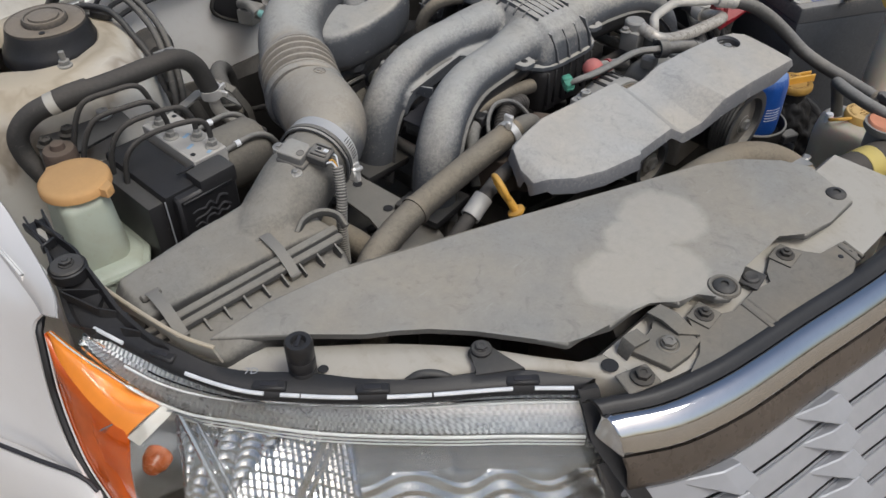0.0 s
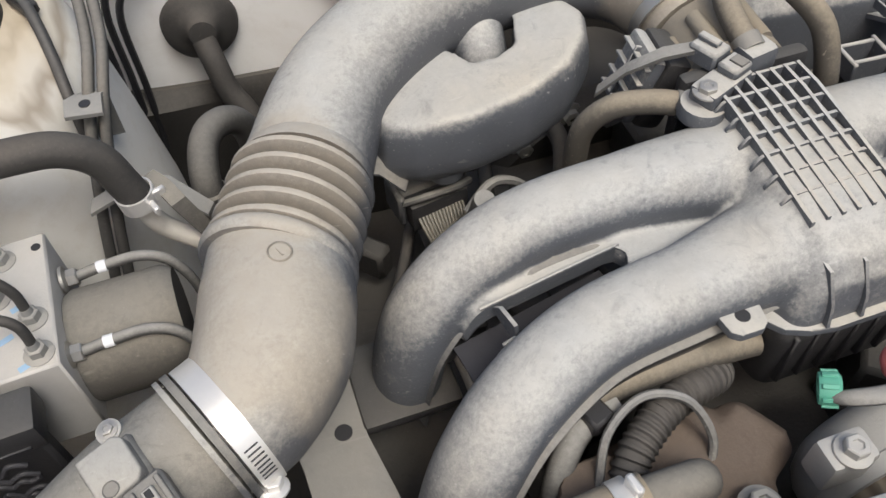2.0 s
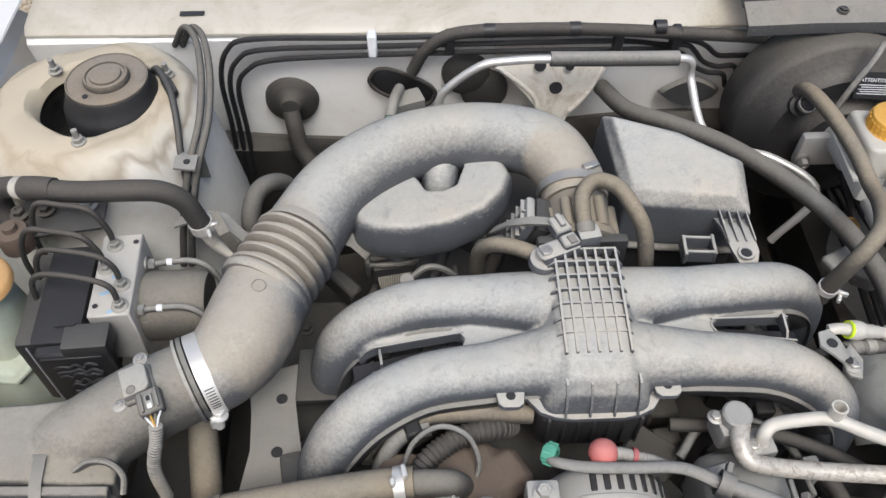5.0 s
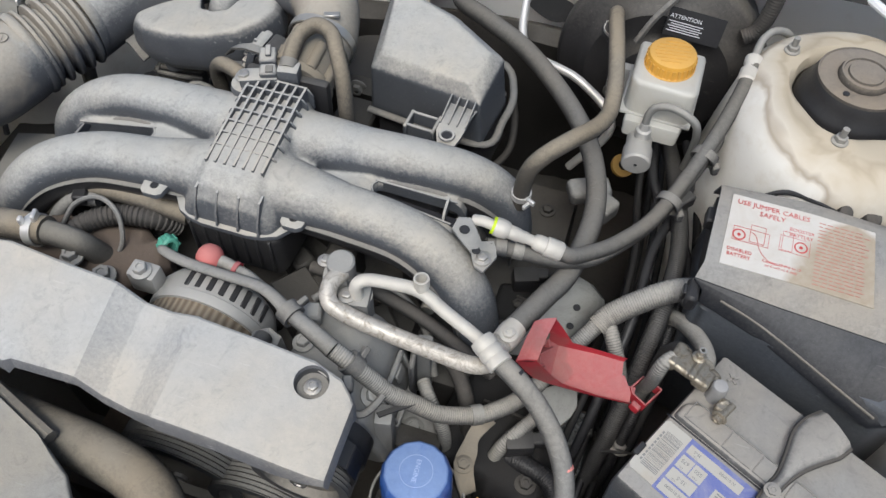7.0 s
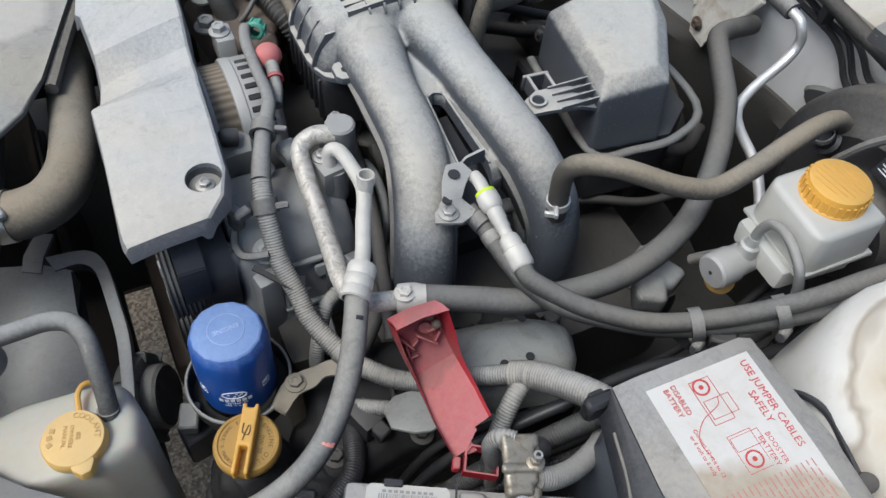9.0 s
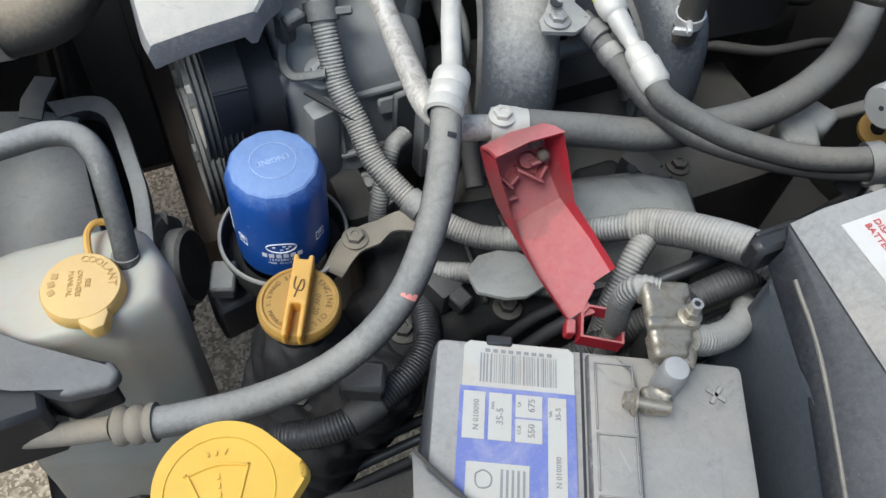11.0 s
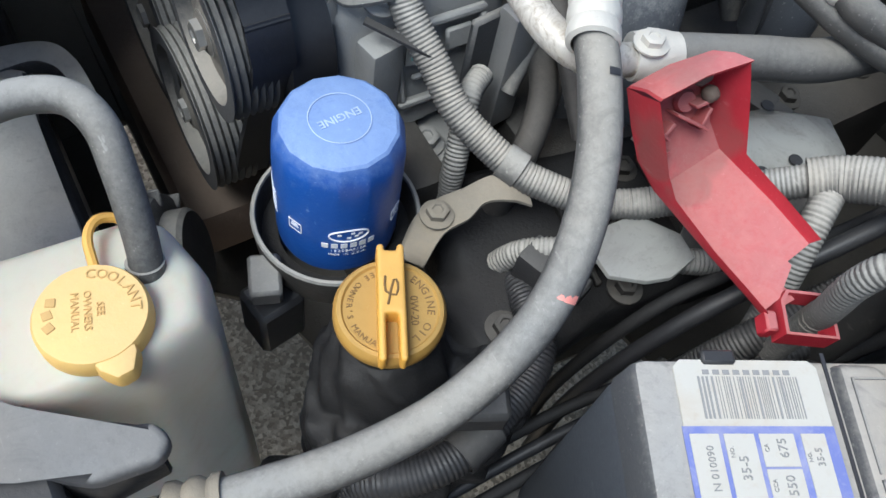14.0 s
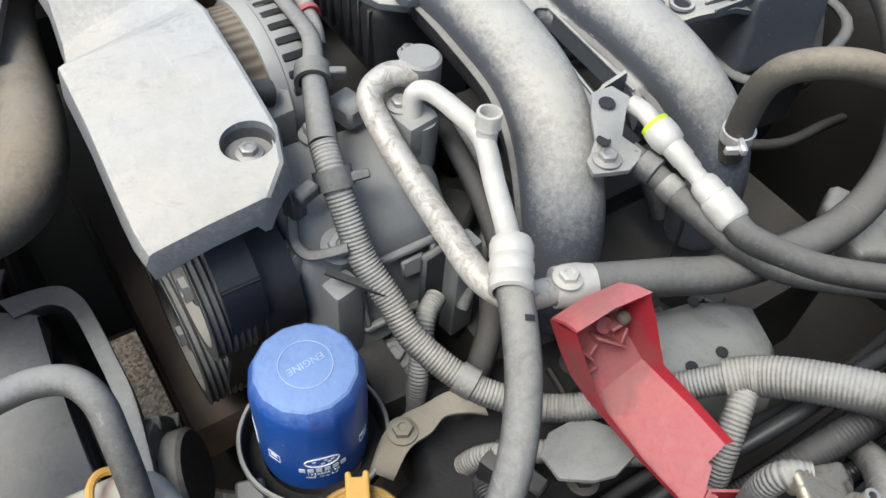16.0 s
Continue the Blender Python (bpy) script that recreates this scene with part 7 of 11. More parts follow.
def build_battery():
    t = thing("battery", bat(0.085, 0.115, 0.56), "dusty black car battery with a worn printed label", "battery")
    m = Matrix((U, W, V((0, 0, 1)))).transposed().to_4x4()
    m.translation = B0
    part("case", prism([(0.0, 0.0), (0.0, 0.23), (0.173, 0.23), (0.173, 0.0)], 0.56, 0.745, 0.006, 2, 1.0, m), SCRATCHED, t)
    part("lid", prism([(0.0, 0.0), (0.0, 0.23), (0.173, 0.23), (0.173, 0.0)], 0.745, 0.770, 0.005, 2, 0.985, m), BATTERY, t)
    part("vent_bar", prism([(0.083, 0.004), (0.083, 0.225), (0.110, 0.225), (0.110, 0.016), (0.100, 0.004)], 0.768, 0.7765, 0.003, 2, 0.97, m), BATTERY, t)
    part("seam", prism([(0.0805, -0.0005), (0.0805, 0.23), (0.0820, 0.23), (0.0820, -0.0005)], 0.7700, 0.7706, 0, 1, 1, m), INKBLACK, t, "black seam beside the label")
    for v0, v1 in ((0.012, 0.050), (0.052, 0.082), (0.084, 0.114), (0.116, 0.146)):
        for c in ((0.0865, v0, 0.0875, v1), (0.1065, v0, 0.1075, v1), (0.0865, v0, 0.1075, v0 + 0.001)):
            part("bar_ridge", prism([(c[0], c[1]), (c[0], c[3]), (c[2], c[3]), (c[2], c[1])], 0.7762, 0.7774, 0.0003, 1, 1, m), BATTERY, t)
    part("lid_clip", box((0.014, 0.006, 0.004), m=m @ pose(0.036, 0.002, 0.7705), bevel=0.001), CLEANBLACK, t)
    part("label", prism([(0.020, 0.003), (0.017, 0.006), (0.016, 0.17), (0.077, 0.17), (0.077, 0.006), (0.074, 0.003)], 0.7702, 0.7708, 0, 1, 1, m), LABEL, t, "worn white label with a bar code")
    part("label_field", prism([(0.0158, 0.030), (0.0158, 0.17), (0.0772, 0.17), (0.0772, 0.030)], 0.7709, 0.7712, 0, 1, 1, m), LABELBLUE, t, "faded blue label field")
    for u0, u1, v0, v1 in ((0.018, 0.0295, 0.033, 0.059), (0.0315, 0.0435, 0.033, 0.059), (0.0455, 0.0595, 0.033, 0.0455), (0.0455, 0.0595, 0.0465, 0.059), (0.0625, 0.0722, 0.033, 0.088), (0.021, 0.053, 0.071, 0.112)):
        part("label_box", prism([(u0, v0), (u0, v1), (u1, v1), (u1, v0)], 0.7713, 0.7716, 0, 1, 1, m), LABEL, t)
    random.seed(5)
    u = 0.026
    while u < 0.068:
        w = random.choice((0.0003, 0.0005, 0.0009))
        part("code_bar", prism([(u, 0.010), (u, 0.027), (u + w, 0.027), (u + w, 0.010)], 0.7709, 0.7711, 0, 1, 1, m), INKFADED, t)
        u += w + random.choice((0.0005, 0.0008, 0.0012))
    for k in range(9):
        part("print_bar", prism([(0.0285 + 0.0042 * k, 0.0072), (0.0285 + 0.0042 * k, 0.0092), (0.0312 + 0.0042 * k, 0.0092), (0.0312 + 0.0042 * k, 0.0072)], 0.7709, 0.7711, 0, 1, 1, m), INKFADED, t)
    for k in range(5):
        part("print_bar", prism([(0.0385 + 0.0028 * k, 0.074), (0.0385 + 0.0028 * k, 0.108 - 0.006 * (k % 2)), (0.0398 + 0.0028 * k, 0.108 - 0.006 * (k % 2)), (0.0398 + 0.0028 * k, 0.074)], 0.7717, 0.7719, 0, 1, 1, m), INKFADED, t)
    part("label_sign", tube([bat(u, v, 0.7718) for u, v in ((0.026, 0.077), (0.030, 0.075), (0.034, 0.078), (0.033, 0.083), (0.028, 0.084), (0.026, 0.081), (0.026, 0.077))], 0.0004, 6, 3), INKFADED, t)
    for w, u, v, s in (("35-5", 0.0375, 0.046, 0.0052), ("675", 0.0540, 0.0385, 0.0052), ("550", 0.0540, 0.0525, 0.0052), ("N 010090", 0.0250, 0.046, 0.0042), ("35-5", 0.0680, 0.042, 0.004), ("N 010090", 0.0680, 0.073, 0.0040), ("NO.", 0.0335, 0.040, 0.0024), ("CA", 0.0475, 0.0385, 0.0024), ("CCA", 0.0475, 0.0525, 0.0024), ("NO.", 0.0640, 0.042, 0.0022)):
        part("label_print", text_mesh(w, s, frame_of(bat(u, v, 0.7718), (0, 0, 1), -W)), INKFADED, t)
    pst = thing("battery_terminal", (0.50, -0.03, 0.77), "corroded brass battery terminal clamp on the post", "terminal")
    px, py = 0.507, -0.032
    part("post", lathe([(0, 0.765), (0.0082, 0.765), (0.0076, 0.7915), (0.0064, 0.7940), (0, 0.7953)], 32, pose(px, py, 0)), POST, pst, "dull grey lead post")
    ring = lathe([(0.0084, 0.778), (0.0125, 0.778), (0.0130, 0.786), (0.0084, 0.788)], 28, pose(px, py, 0))
    part("clamp", fused([ring, box((0.020, 0.012, 0.011), (0.498, -0.022, 0.782), 50, 0.002), box((0.016, 0.014, 0.010), (0.515, -0.046, 0.780), 62, 0.002)], 0.0012, 2), BRASS, pst)
    part("clamp_bolt", tube([(0.512, -0.057, 0.783), (0.517, -0.050, 0.783), (0.522, -0.042, 0.783)], 0.0034, 10, 3), BRASS, pst)
    part("clamp_nut", hexbolt((0.512, -0.057, 0.783), (-0.5, -0.8, 0), 0.0050, 0.006), BRASS, pst)
    lug = [box((0.036, 0.024, 0.008), m=frame_of((0.476, -0.018, 0.790), (0.1, 0.05, 1), (0.93, -0.35, 0)), bevel=0.002), box((0.016, 0.020, 0.012), m=frame_of((0.492, -0.026, 0.786), (0.1, 0.05, 1), (0.93, -0.35, 0)), bevel=0.002), box((0.010, 0.028, 0.014), m=frame_of((0.464, -0.012, 0.789), (0.1, 0.05, 1), (0.93, -0.35, 0)), bevel=0.002), box((0.006, 0.030, 0.006), m=frame_of((0.484, -0.020, 0.794), (0.1, 0.05, 1), (0.93, -0.35, 0)), bevel=0.001)]
    part("cable_lug", fused(lug, 0.0011, 1), BRASS, pst)
    part("lug_bolt", hexbolt((0.484, -0.010, 0.795), r=0.0045, h=0.008), BRASS, pst)
    part("lug_stub", lathe([(0.0034, 0), (0.0034, 0.012), (0.0018, 0.012), (0.0018, 0.006), (0, 0.006)], 12, frame_of((0.484, -0.010, 0.797), (0, 0, 1))), STEEL, pst)
    part("cable", tube([(0.462, -0.014, 0.790), (0.455, -0.022, 0.788), (0.452, -0.026, 0.772), (0.452, -0.022, 0.745), (0.450, -0.016, 0.72), (0.448, -0.01, 0.66)], 0.0072, 12, 6, ribs=(0.0025, 0.0005)), LOOM, pst)
    part("cable", tube([(0.472, -0.008, 0.786), (0.468, 0.006, 0.770), (0.462, 0.012, 0.74), (0.46, 0.01, 0.68)], 0.0095, 14, 6), DARKRUBBER, pst)
    part("cable", tube([(0.492, -0.012, 0.785), (0.494, 0.004, 0.776), (0.489, 0.030, 0.760), (0.474, 0.062, 0.735), (0.455, 0.09, 0.70)], 0.0088, 12, 6, ribs=(0.0025, 0.0005)), LOOM, pst)
    for k in ((0.012, 0.0026), (0.0026, 0.012)):
        part("plus_sign", box((*k, 0.0012), (0.522, -0.008, 0.7708), 30, 0.0003), BATTERY, t)
    hd = thing("battery_hold_down", bat(0.10, 0.14, 0.785), "dusty waisted hold-down strap across the battery with a dark edge", "bracket")
    left = [(0.492, -0.173), (0.513, -0.164), (0.535, -0.152), (0.547, -0.134), (0.557, -0.111), (0.568, -0.092), (0.574, -0.069), (0.579, -0.047), (0.588, -0.032), (0.602, -0.020)]
    right = [(0.552, -0.196), (0.551, -0.180), (0.550, -0.160), (0.557, -0.138), (0.565, -0.117), (0.574, -0.100), (0.588, -0.083), (0.604, -0.070), (0.618, -0.060), (0.628, -0.048)]
    a, b = [p for p, _ in spline([V((x, y, 0.779)) for x, y in left], 4)], [p for p, _ in spline([V((x, y, 0.779)) for x, y in right], 4)]
    part("strap", sheet([[p - V((0, 0, 0.007)) for p in a], a, [p.lerp(q, 0.12) + V((0, 0, 0.004)) for p, q in zip(a, b)], [p.lerp(q, 0.5) + V((0, 0, 0.006)) for p, q in zip(a, b)], [p.lerp(q, 0.88) + V((0, 0, 0.004)) for p, q in zip(a, b)], b, [p - V((0, 0, 0.007)) for p in b]], 0.003), BATTERY, hd, smooth=50)
    for run in (a, b):
        part("edge", tube([p + V((0, 0, -0.002)) for p in run], 0.0026, 8, 1), DARKRUBBER, hd)
    part("bolt", hexbolt((0.562, -0.112, 0.785), r=0.005, h=0.003), BATTERY, hd)


build_battery()


def build_red_cover():
    t = thing("terminal_cover", (0.36, -0.02, 0.74), "open red plastic battery terminal cover, dusty", "terminal cover")
    # rim of the opening, both sides, from the hood's corner to the free end
    L = [V(p) for p in ((0.339, -0.060, 0.785), (0.350, -0.057, 0.767), (0.359, -0.053, 0.749), (0.368, -0.050, 0.737), (0.401, -0.049, 0.739), (0.429, -0.044, 0.738))]
    R = [V(p) for p in ((0.345, -0.021, 0.800), (0.353, -0.018, 0.783), (0.361, -0.016, 0.766), (0.366, -0.014, 0.752), (0.394, -0.008, 0.748), (0.422, 0.000, 0.745))]
    L = [p + V((0.003, 0.004, 0)) for p in L]
    R = [p + V((0.004, 0.006, 0)) for p in R]
    L[3:], R[3:] = [V((0.371, -0.047, 0.739)), V((0.404, -0.050, 0.742)), V((0.430, -0.049, 0.743))], [V((0.370, -0.008, 0.754)), V((0.398, -0.009, 0.756)), V((0.425, -0.010, 0.757))]
    hood, flat = V((-0.019, -0.002, -0.010)), V((-0.003, 0.001, -0.008))
    deep = [hood, hood * 1.05, hood, hood * 0.6 + flat * 0.4, flat, flat * 0.9]
    rows = []
    for a, b, d in zip(L, R, deep):
        w = b - a
        rows.append([a, a + d * 0.5, a + w * 0.03 + d, a + w * 0.30 + d, a + w * 0.65 + d, a + w * 0.97 + d, b + d * 0.5, b])
    part("tray", sheet(rows, 0.0018, (-0.5, 0.25, -0.8)), RED, t, smooth=24)
    r0 = rows[0]
    crest = [L[0], L[0].lerp(R[0], 0.5) + V((-0.001, 0.0, 0.002)), R[0]]
    back = [r0[2], r0[3].lerp(r0[4], 0.5) + V((-0.001, 0, 0.002)), r0[5]]
    part("end_wall", sheet([[c + V((0, 0, 0.0005)) for c in crest], [a.lerp(b, 0.5) + V((0, 0, 0.002)) for a, b in zip(crest, back)], back], 0.0018, (0.1, 0.3, 0.9)), RED, t, smooth=30)
    n = (0.80, -0.20, 0.57)
    for f, u, w, lift, turn in ((0.20, 0.62, 0.016, 0.004, 20), (0.16, 0.86, 0.014, 0.004, -10), (0.62, 0.72, 0.020, 0.005, 35), (0.82, 0.55, 0.012, 0.004, 80)):
        q = rows[0][2].lerp(rows[0][5], f).lerp(rows[2][2].lerp(rows[2][5], f), u)
        fm = frame_of(q + V(n) * lift, n, (0.4, 0.2, -0.5)) @ pose(0, 0, 0, 0, 0, turn)
        part("inner_rib", box((w, 0.0018, 0.012), m=fm, bevel=0.0004), RED, t)
        part("inner_rib", box((0.0018, w * 0.6, 0.010), m=fm @ pose(w * 0.35, w * 0.2, -0.001), bevel=0.0004), RED, t)
    q = rows[1][4]
    part("boss", lathe([(0, 0.003), (0.005, 0.003), (0.006, 0)], 16, frame_of(q + V(n) * 0.001, n)), RED, t)
    part("dirt", fused([box((0.012, 0.010, 0.007), m=frame_of(rows[0][5] + V((0.006, -0.008, -0.004)), n), bevel=0.002), box((0.008, 0.008, 0.008), m=frame_of(rows[1][5] + V((0.006, -0.006, 0.004)), n), bevel=0.002)], 0.0012, 2), RUST, t, "crumbled dry dirt")
    e5, out = rows[5], V((0.0105, 0.0012, -0.001))
    part("end_flap", sheet([e5[0:5], [p + out * (1.0 if k < 4 else 0.25) for k, p in enumerate(e5[0:5])]], 0.0018, (-0.5, 0.25, -0.8)), RED, t, smooth=24)
    part("hinge_strap", sheet([[(0.426, -0.037, 0.7390), (0.425, -0.028, 0.7395)], [(0.432, -0.037, 0.739), (0.432, -0.029, 0.739)], [(0.440, -0.036, 0.738), (0.440, -0.028, 0.738)]], 0.0018), RED, t)
    rm = frame_of((0.4490, -0.029, 0.734), (0.1, 0.05, 1), (0.5, 0.86, 0))
    poly = [(-0.0155, -0.012), (0.0155, -0.012), (0.0155, 0.007), (0.011, 0.0135), (-0.011, 0.0135), (-0.0155, 0.007)]
    ring = loft([[V((x * k, y * k, z)) for x, y in poly] for k, z in ((0.88, -0.006), (0.88, 0.006), (0.77, 0.006), (0.77, -0.006), (0.88, -0.006))], caps=False)
    part("base_ring", moved(ring, rm), RED, t)
    part("base_latch", box((0.006, 0.010, 0.010), m=rm @ pose(-0.019, -0.004, 0), bevel=0.001), RED, t)


build_red_cover()


def build_fuse_box():
    t = thing("fuse_box", (0.56, 0.08, 0.58), "black plastic fuse box with a dusty lid and warning label", "fuse box")
    rows = [[(0.470, 0.180, 0.812), (0.560, 0.182, 0.814), (0.640, 0.178, 0.812), (0.676, 0.168, 0.800)],
            [(0.473, 0.174, 0.830), (0.560, 0.176, 0.833), (0.640, 0.170, 0.831), (0.670, 0.160, 0.822)],
            [(0.472, 0.160, 0.8385), (0.560, 0.160, 0.8395), (0.640, 0.155, 0.8365), (0.674, 0.150, 0.826)],
            [(0.468, 0.072, 0.8335), (0.560, 0.070, 0.8340), (0.645, 0.066, 0.8310), (0.682, 0.090, 0.818)],
            [(0.464, 0.060, 0.820), (0.540, 0.048, 0.824), (0.650, 0.045, 0.815), (0.690, 0.060, 0.795)],
            [(0.474, 0.050, 0.814), (0.540, 0.030, 0.804), (0.645, -0.005, 0.780), (0.698, 0.020, 0.770)],
            [(0.478, 0.046, 0.806), (0.545, 0.024, 0.794), (0.650, -0.016, 0.766), (0.702, 0.005, 0.760)]]
    part("lid", sheet(rows[:5], 0.004), BATTERY, t)
    low = [V(p) - V((0, 0.0005, 0.001)) for p in rows[4]]
    edge = [V((0.474, 0.052, 0.814)), V((0.540, 0.034, 0.802)), V((0.645, -0.014, 0.782)), V((0.700, 0.010, 0.772))]
    part("lid_front", sheet([low, [a.lerp(c, 0.5) + V((0, 0, 0.002)) for a, c in zip(low, edge)], edge, [p - V((0, 0.004, 0.012)) for p in edge]], 0.003), SLOPE, t, "black sloping lid front with streaks of dust", smooth=50)
    part("worn_edge", tube([V((0.492, 0.0462, 0.8120))] + [p + V((0, -0.0008, 0.0003)) for p in edge[1:3]], 0.0013, 8, 5), MOTOR, t, "edge worn to a pale brown line")
    part("case", prism([(0.474, 0.176), (0.474, 0.056), (0.484, 0.048), (0.550, 0.026), (0.655, -0.014), (0.695, 0.010), (0.672, 0.165)], 0.58, 0.790, 0.004, 1, 1.0), SCRATCHED, t)
    part("upper_case", prism([(0.474, 0.176), (0.470, 0.060), (0.555, 0.045), (0.66, 0.040), (0.672, 0.165)], 0.785, 0.814, 0.003, 1, 1.0), CLEANBLACK, t)
    lab = sheet([[(0.484, 0.157, 0.8393), (0.560, 0.155, 0.8399), (0.620, 0.152, 0.8386)], [(0.481, 0.073, 0.8342), (0.560, 0.070, 0.8347), (0.622, 0.067, 0.8329)]], 0.0006, (0, 0.05, 1))
    part("label", lab, BROWNLABEL, t, "white paper label with red print, stained brown")
    m = frame_of((0.484, 0.157, 0.8404), (0.0, -0.060, 1), (1, -0.03, 0))
    for w, x, y, s in (("USE JUMPER CABLES", 0.040, -0.008, 0.0078), ("SAFELY", 0.040, -0.0165, 0.0078), ("DISABLED", 0.015, -0.0655, 0.0054), ("BATTERY", 0.015, -0.0715, 0.0054), ("BOOSTER", 0.069, -0.0245, 0.0054), ("BATTERY", 0.069, -0.0305, 0.0054), ("Connect 12 volt to 12", 0.055, -0.0690, 0.0040), ("or 6 volt to 6 only", 0.055, -0.0735, 0.0040)):
        part("label_print", text_mesh(w, s, m @ pose(x, y, 0)), INKRED, t)
    for x, y in ((0.012, -0.047), (0.070, -0.043)):
        part("label_ring", lathe([(0.0050, 0), (0.0050, 0.0002), (0.0064, 0.0002), (0.0064, 0)], 24, m @ pose(x, y, 0)), INKRED, t)
        part("label_ring", lathe([(0, 0.0002), (0.0018, 0.0002), (0.0018, 0)], 12, m @ pose(x, y, 0)), INKRED, t)
    part("label_drawing", tube([m @ V((0.022, -0.040, 0)), m @ V((0.028, -0.044, 0)), m @ V((0.034, -0.060, 0)), m @ V((0.046, -0.070, 0)), m @ V((0.060, -0.068, 0))], 0.0003, 6, 5), INKRED, t)
    for x0, y0, w, h in ((0.006, -0.054, 0.034, 0.016), (0.022, -0.052, 0.014, 0.020), (0.050, -0.052, 0.028, 0.018), (0.052, -0.051, 0.010, 0.022)):
        for a, b, c, d in ((x0, y0, w, 0.0004), (x0, y0 + h, w, 0.0004), (x0, y0, 0.0004, h), (x0 + w, y0, 0.0004, h)):
            part("label_drawing", box((max(c, 0.0004), max(d, 0.0004), 0.0003), m=m @ pose(a + c / 2, b + d / 2, 0), bevel=0), INKRED, t)
    random.seed(9)
    for i in range(18):
        y = -0.008 - i * 0.0042
        x = 0.084
        while x < 0.128:
            n = random.uniform(0.003, 0.009)
            if x + n > 0.132:
                break
            part("print_bar", box((n, 0.0009, 0.0002), m=m @ pose(x + n / 2, y, 0), bevel=0), INKROSE, t)
            x += n + 0.0016
    part("latch", add(box((0.012, 0.026, 0.022), (0.466, 0.052, 0.802), 0, 0.003), box((0.004, 0.012, 0.012), (0.459, 0.052, 0.804), 0, 0.001)), CLEANBLACK, t)
    part("lid_clip", box((0.010, 0.020, 0.016), (0.470, 0.140, 0.815), 0, 0.002), CLEANBLACK, t)
    w = thing("fender_cable", (0.66, 0.2, 0.82), "black cable with a rubber nipple behind the fuse box", "cable")
    part("cable", tube([(0.505, 0.182, 0.80), (0.525, 0.184, 0.824), (0.544, 0.188, 0.828), (0.571, 0.182, 0.828), (0.590, 0.179, 0.824)], 0.0028, 8, 6), CLEANBLACK, w)
    part("nipple", lathe([(0.010, 0), (0.010, 0.008), (0.007, 0.010), (0.007, 0.018), (0.004, 0.020), (0, 0.02)], 18, frame_of((0.592, 0.186, 0.816), (0.2, -0.5, 0.8))), DARKRUBBER, w)
    part("nipple", lathe([(0.012, 0), (0.012, 0.006), (0.008, 0.012), (0, 0.013)], 18, frame_of((0.622, 0.190, 0.816), (0.2, -0.5, 0.8))), DARKRUBBER, w)


build_fuse_box()


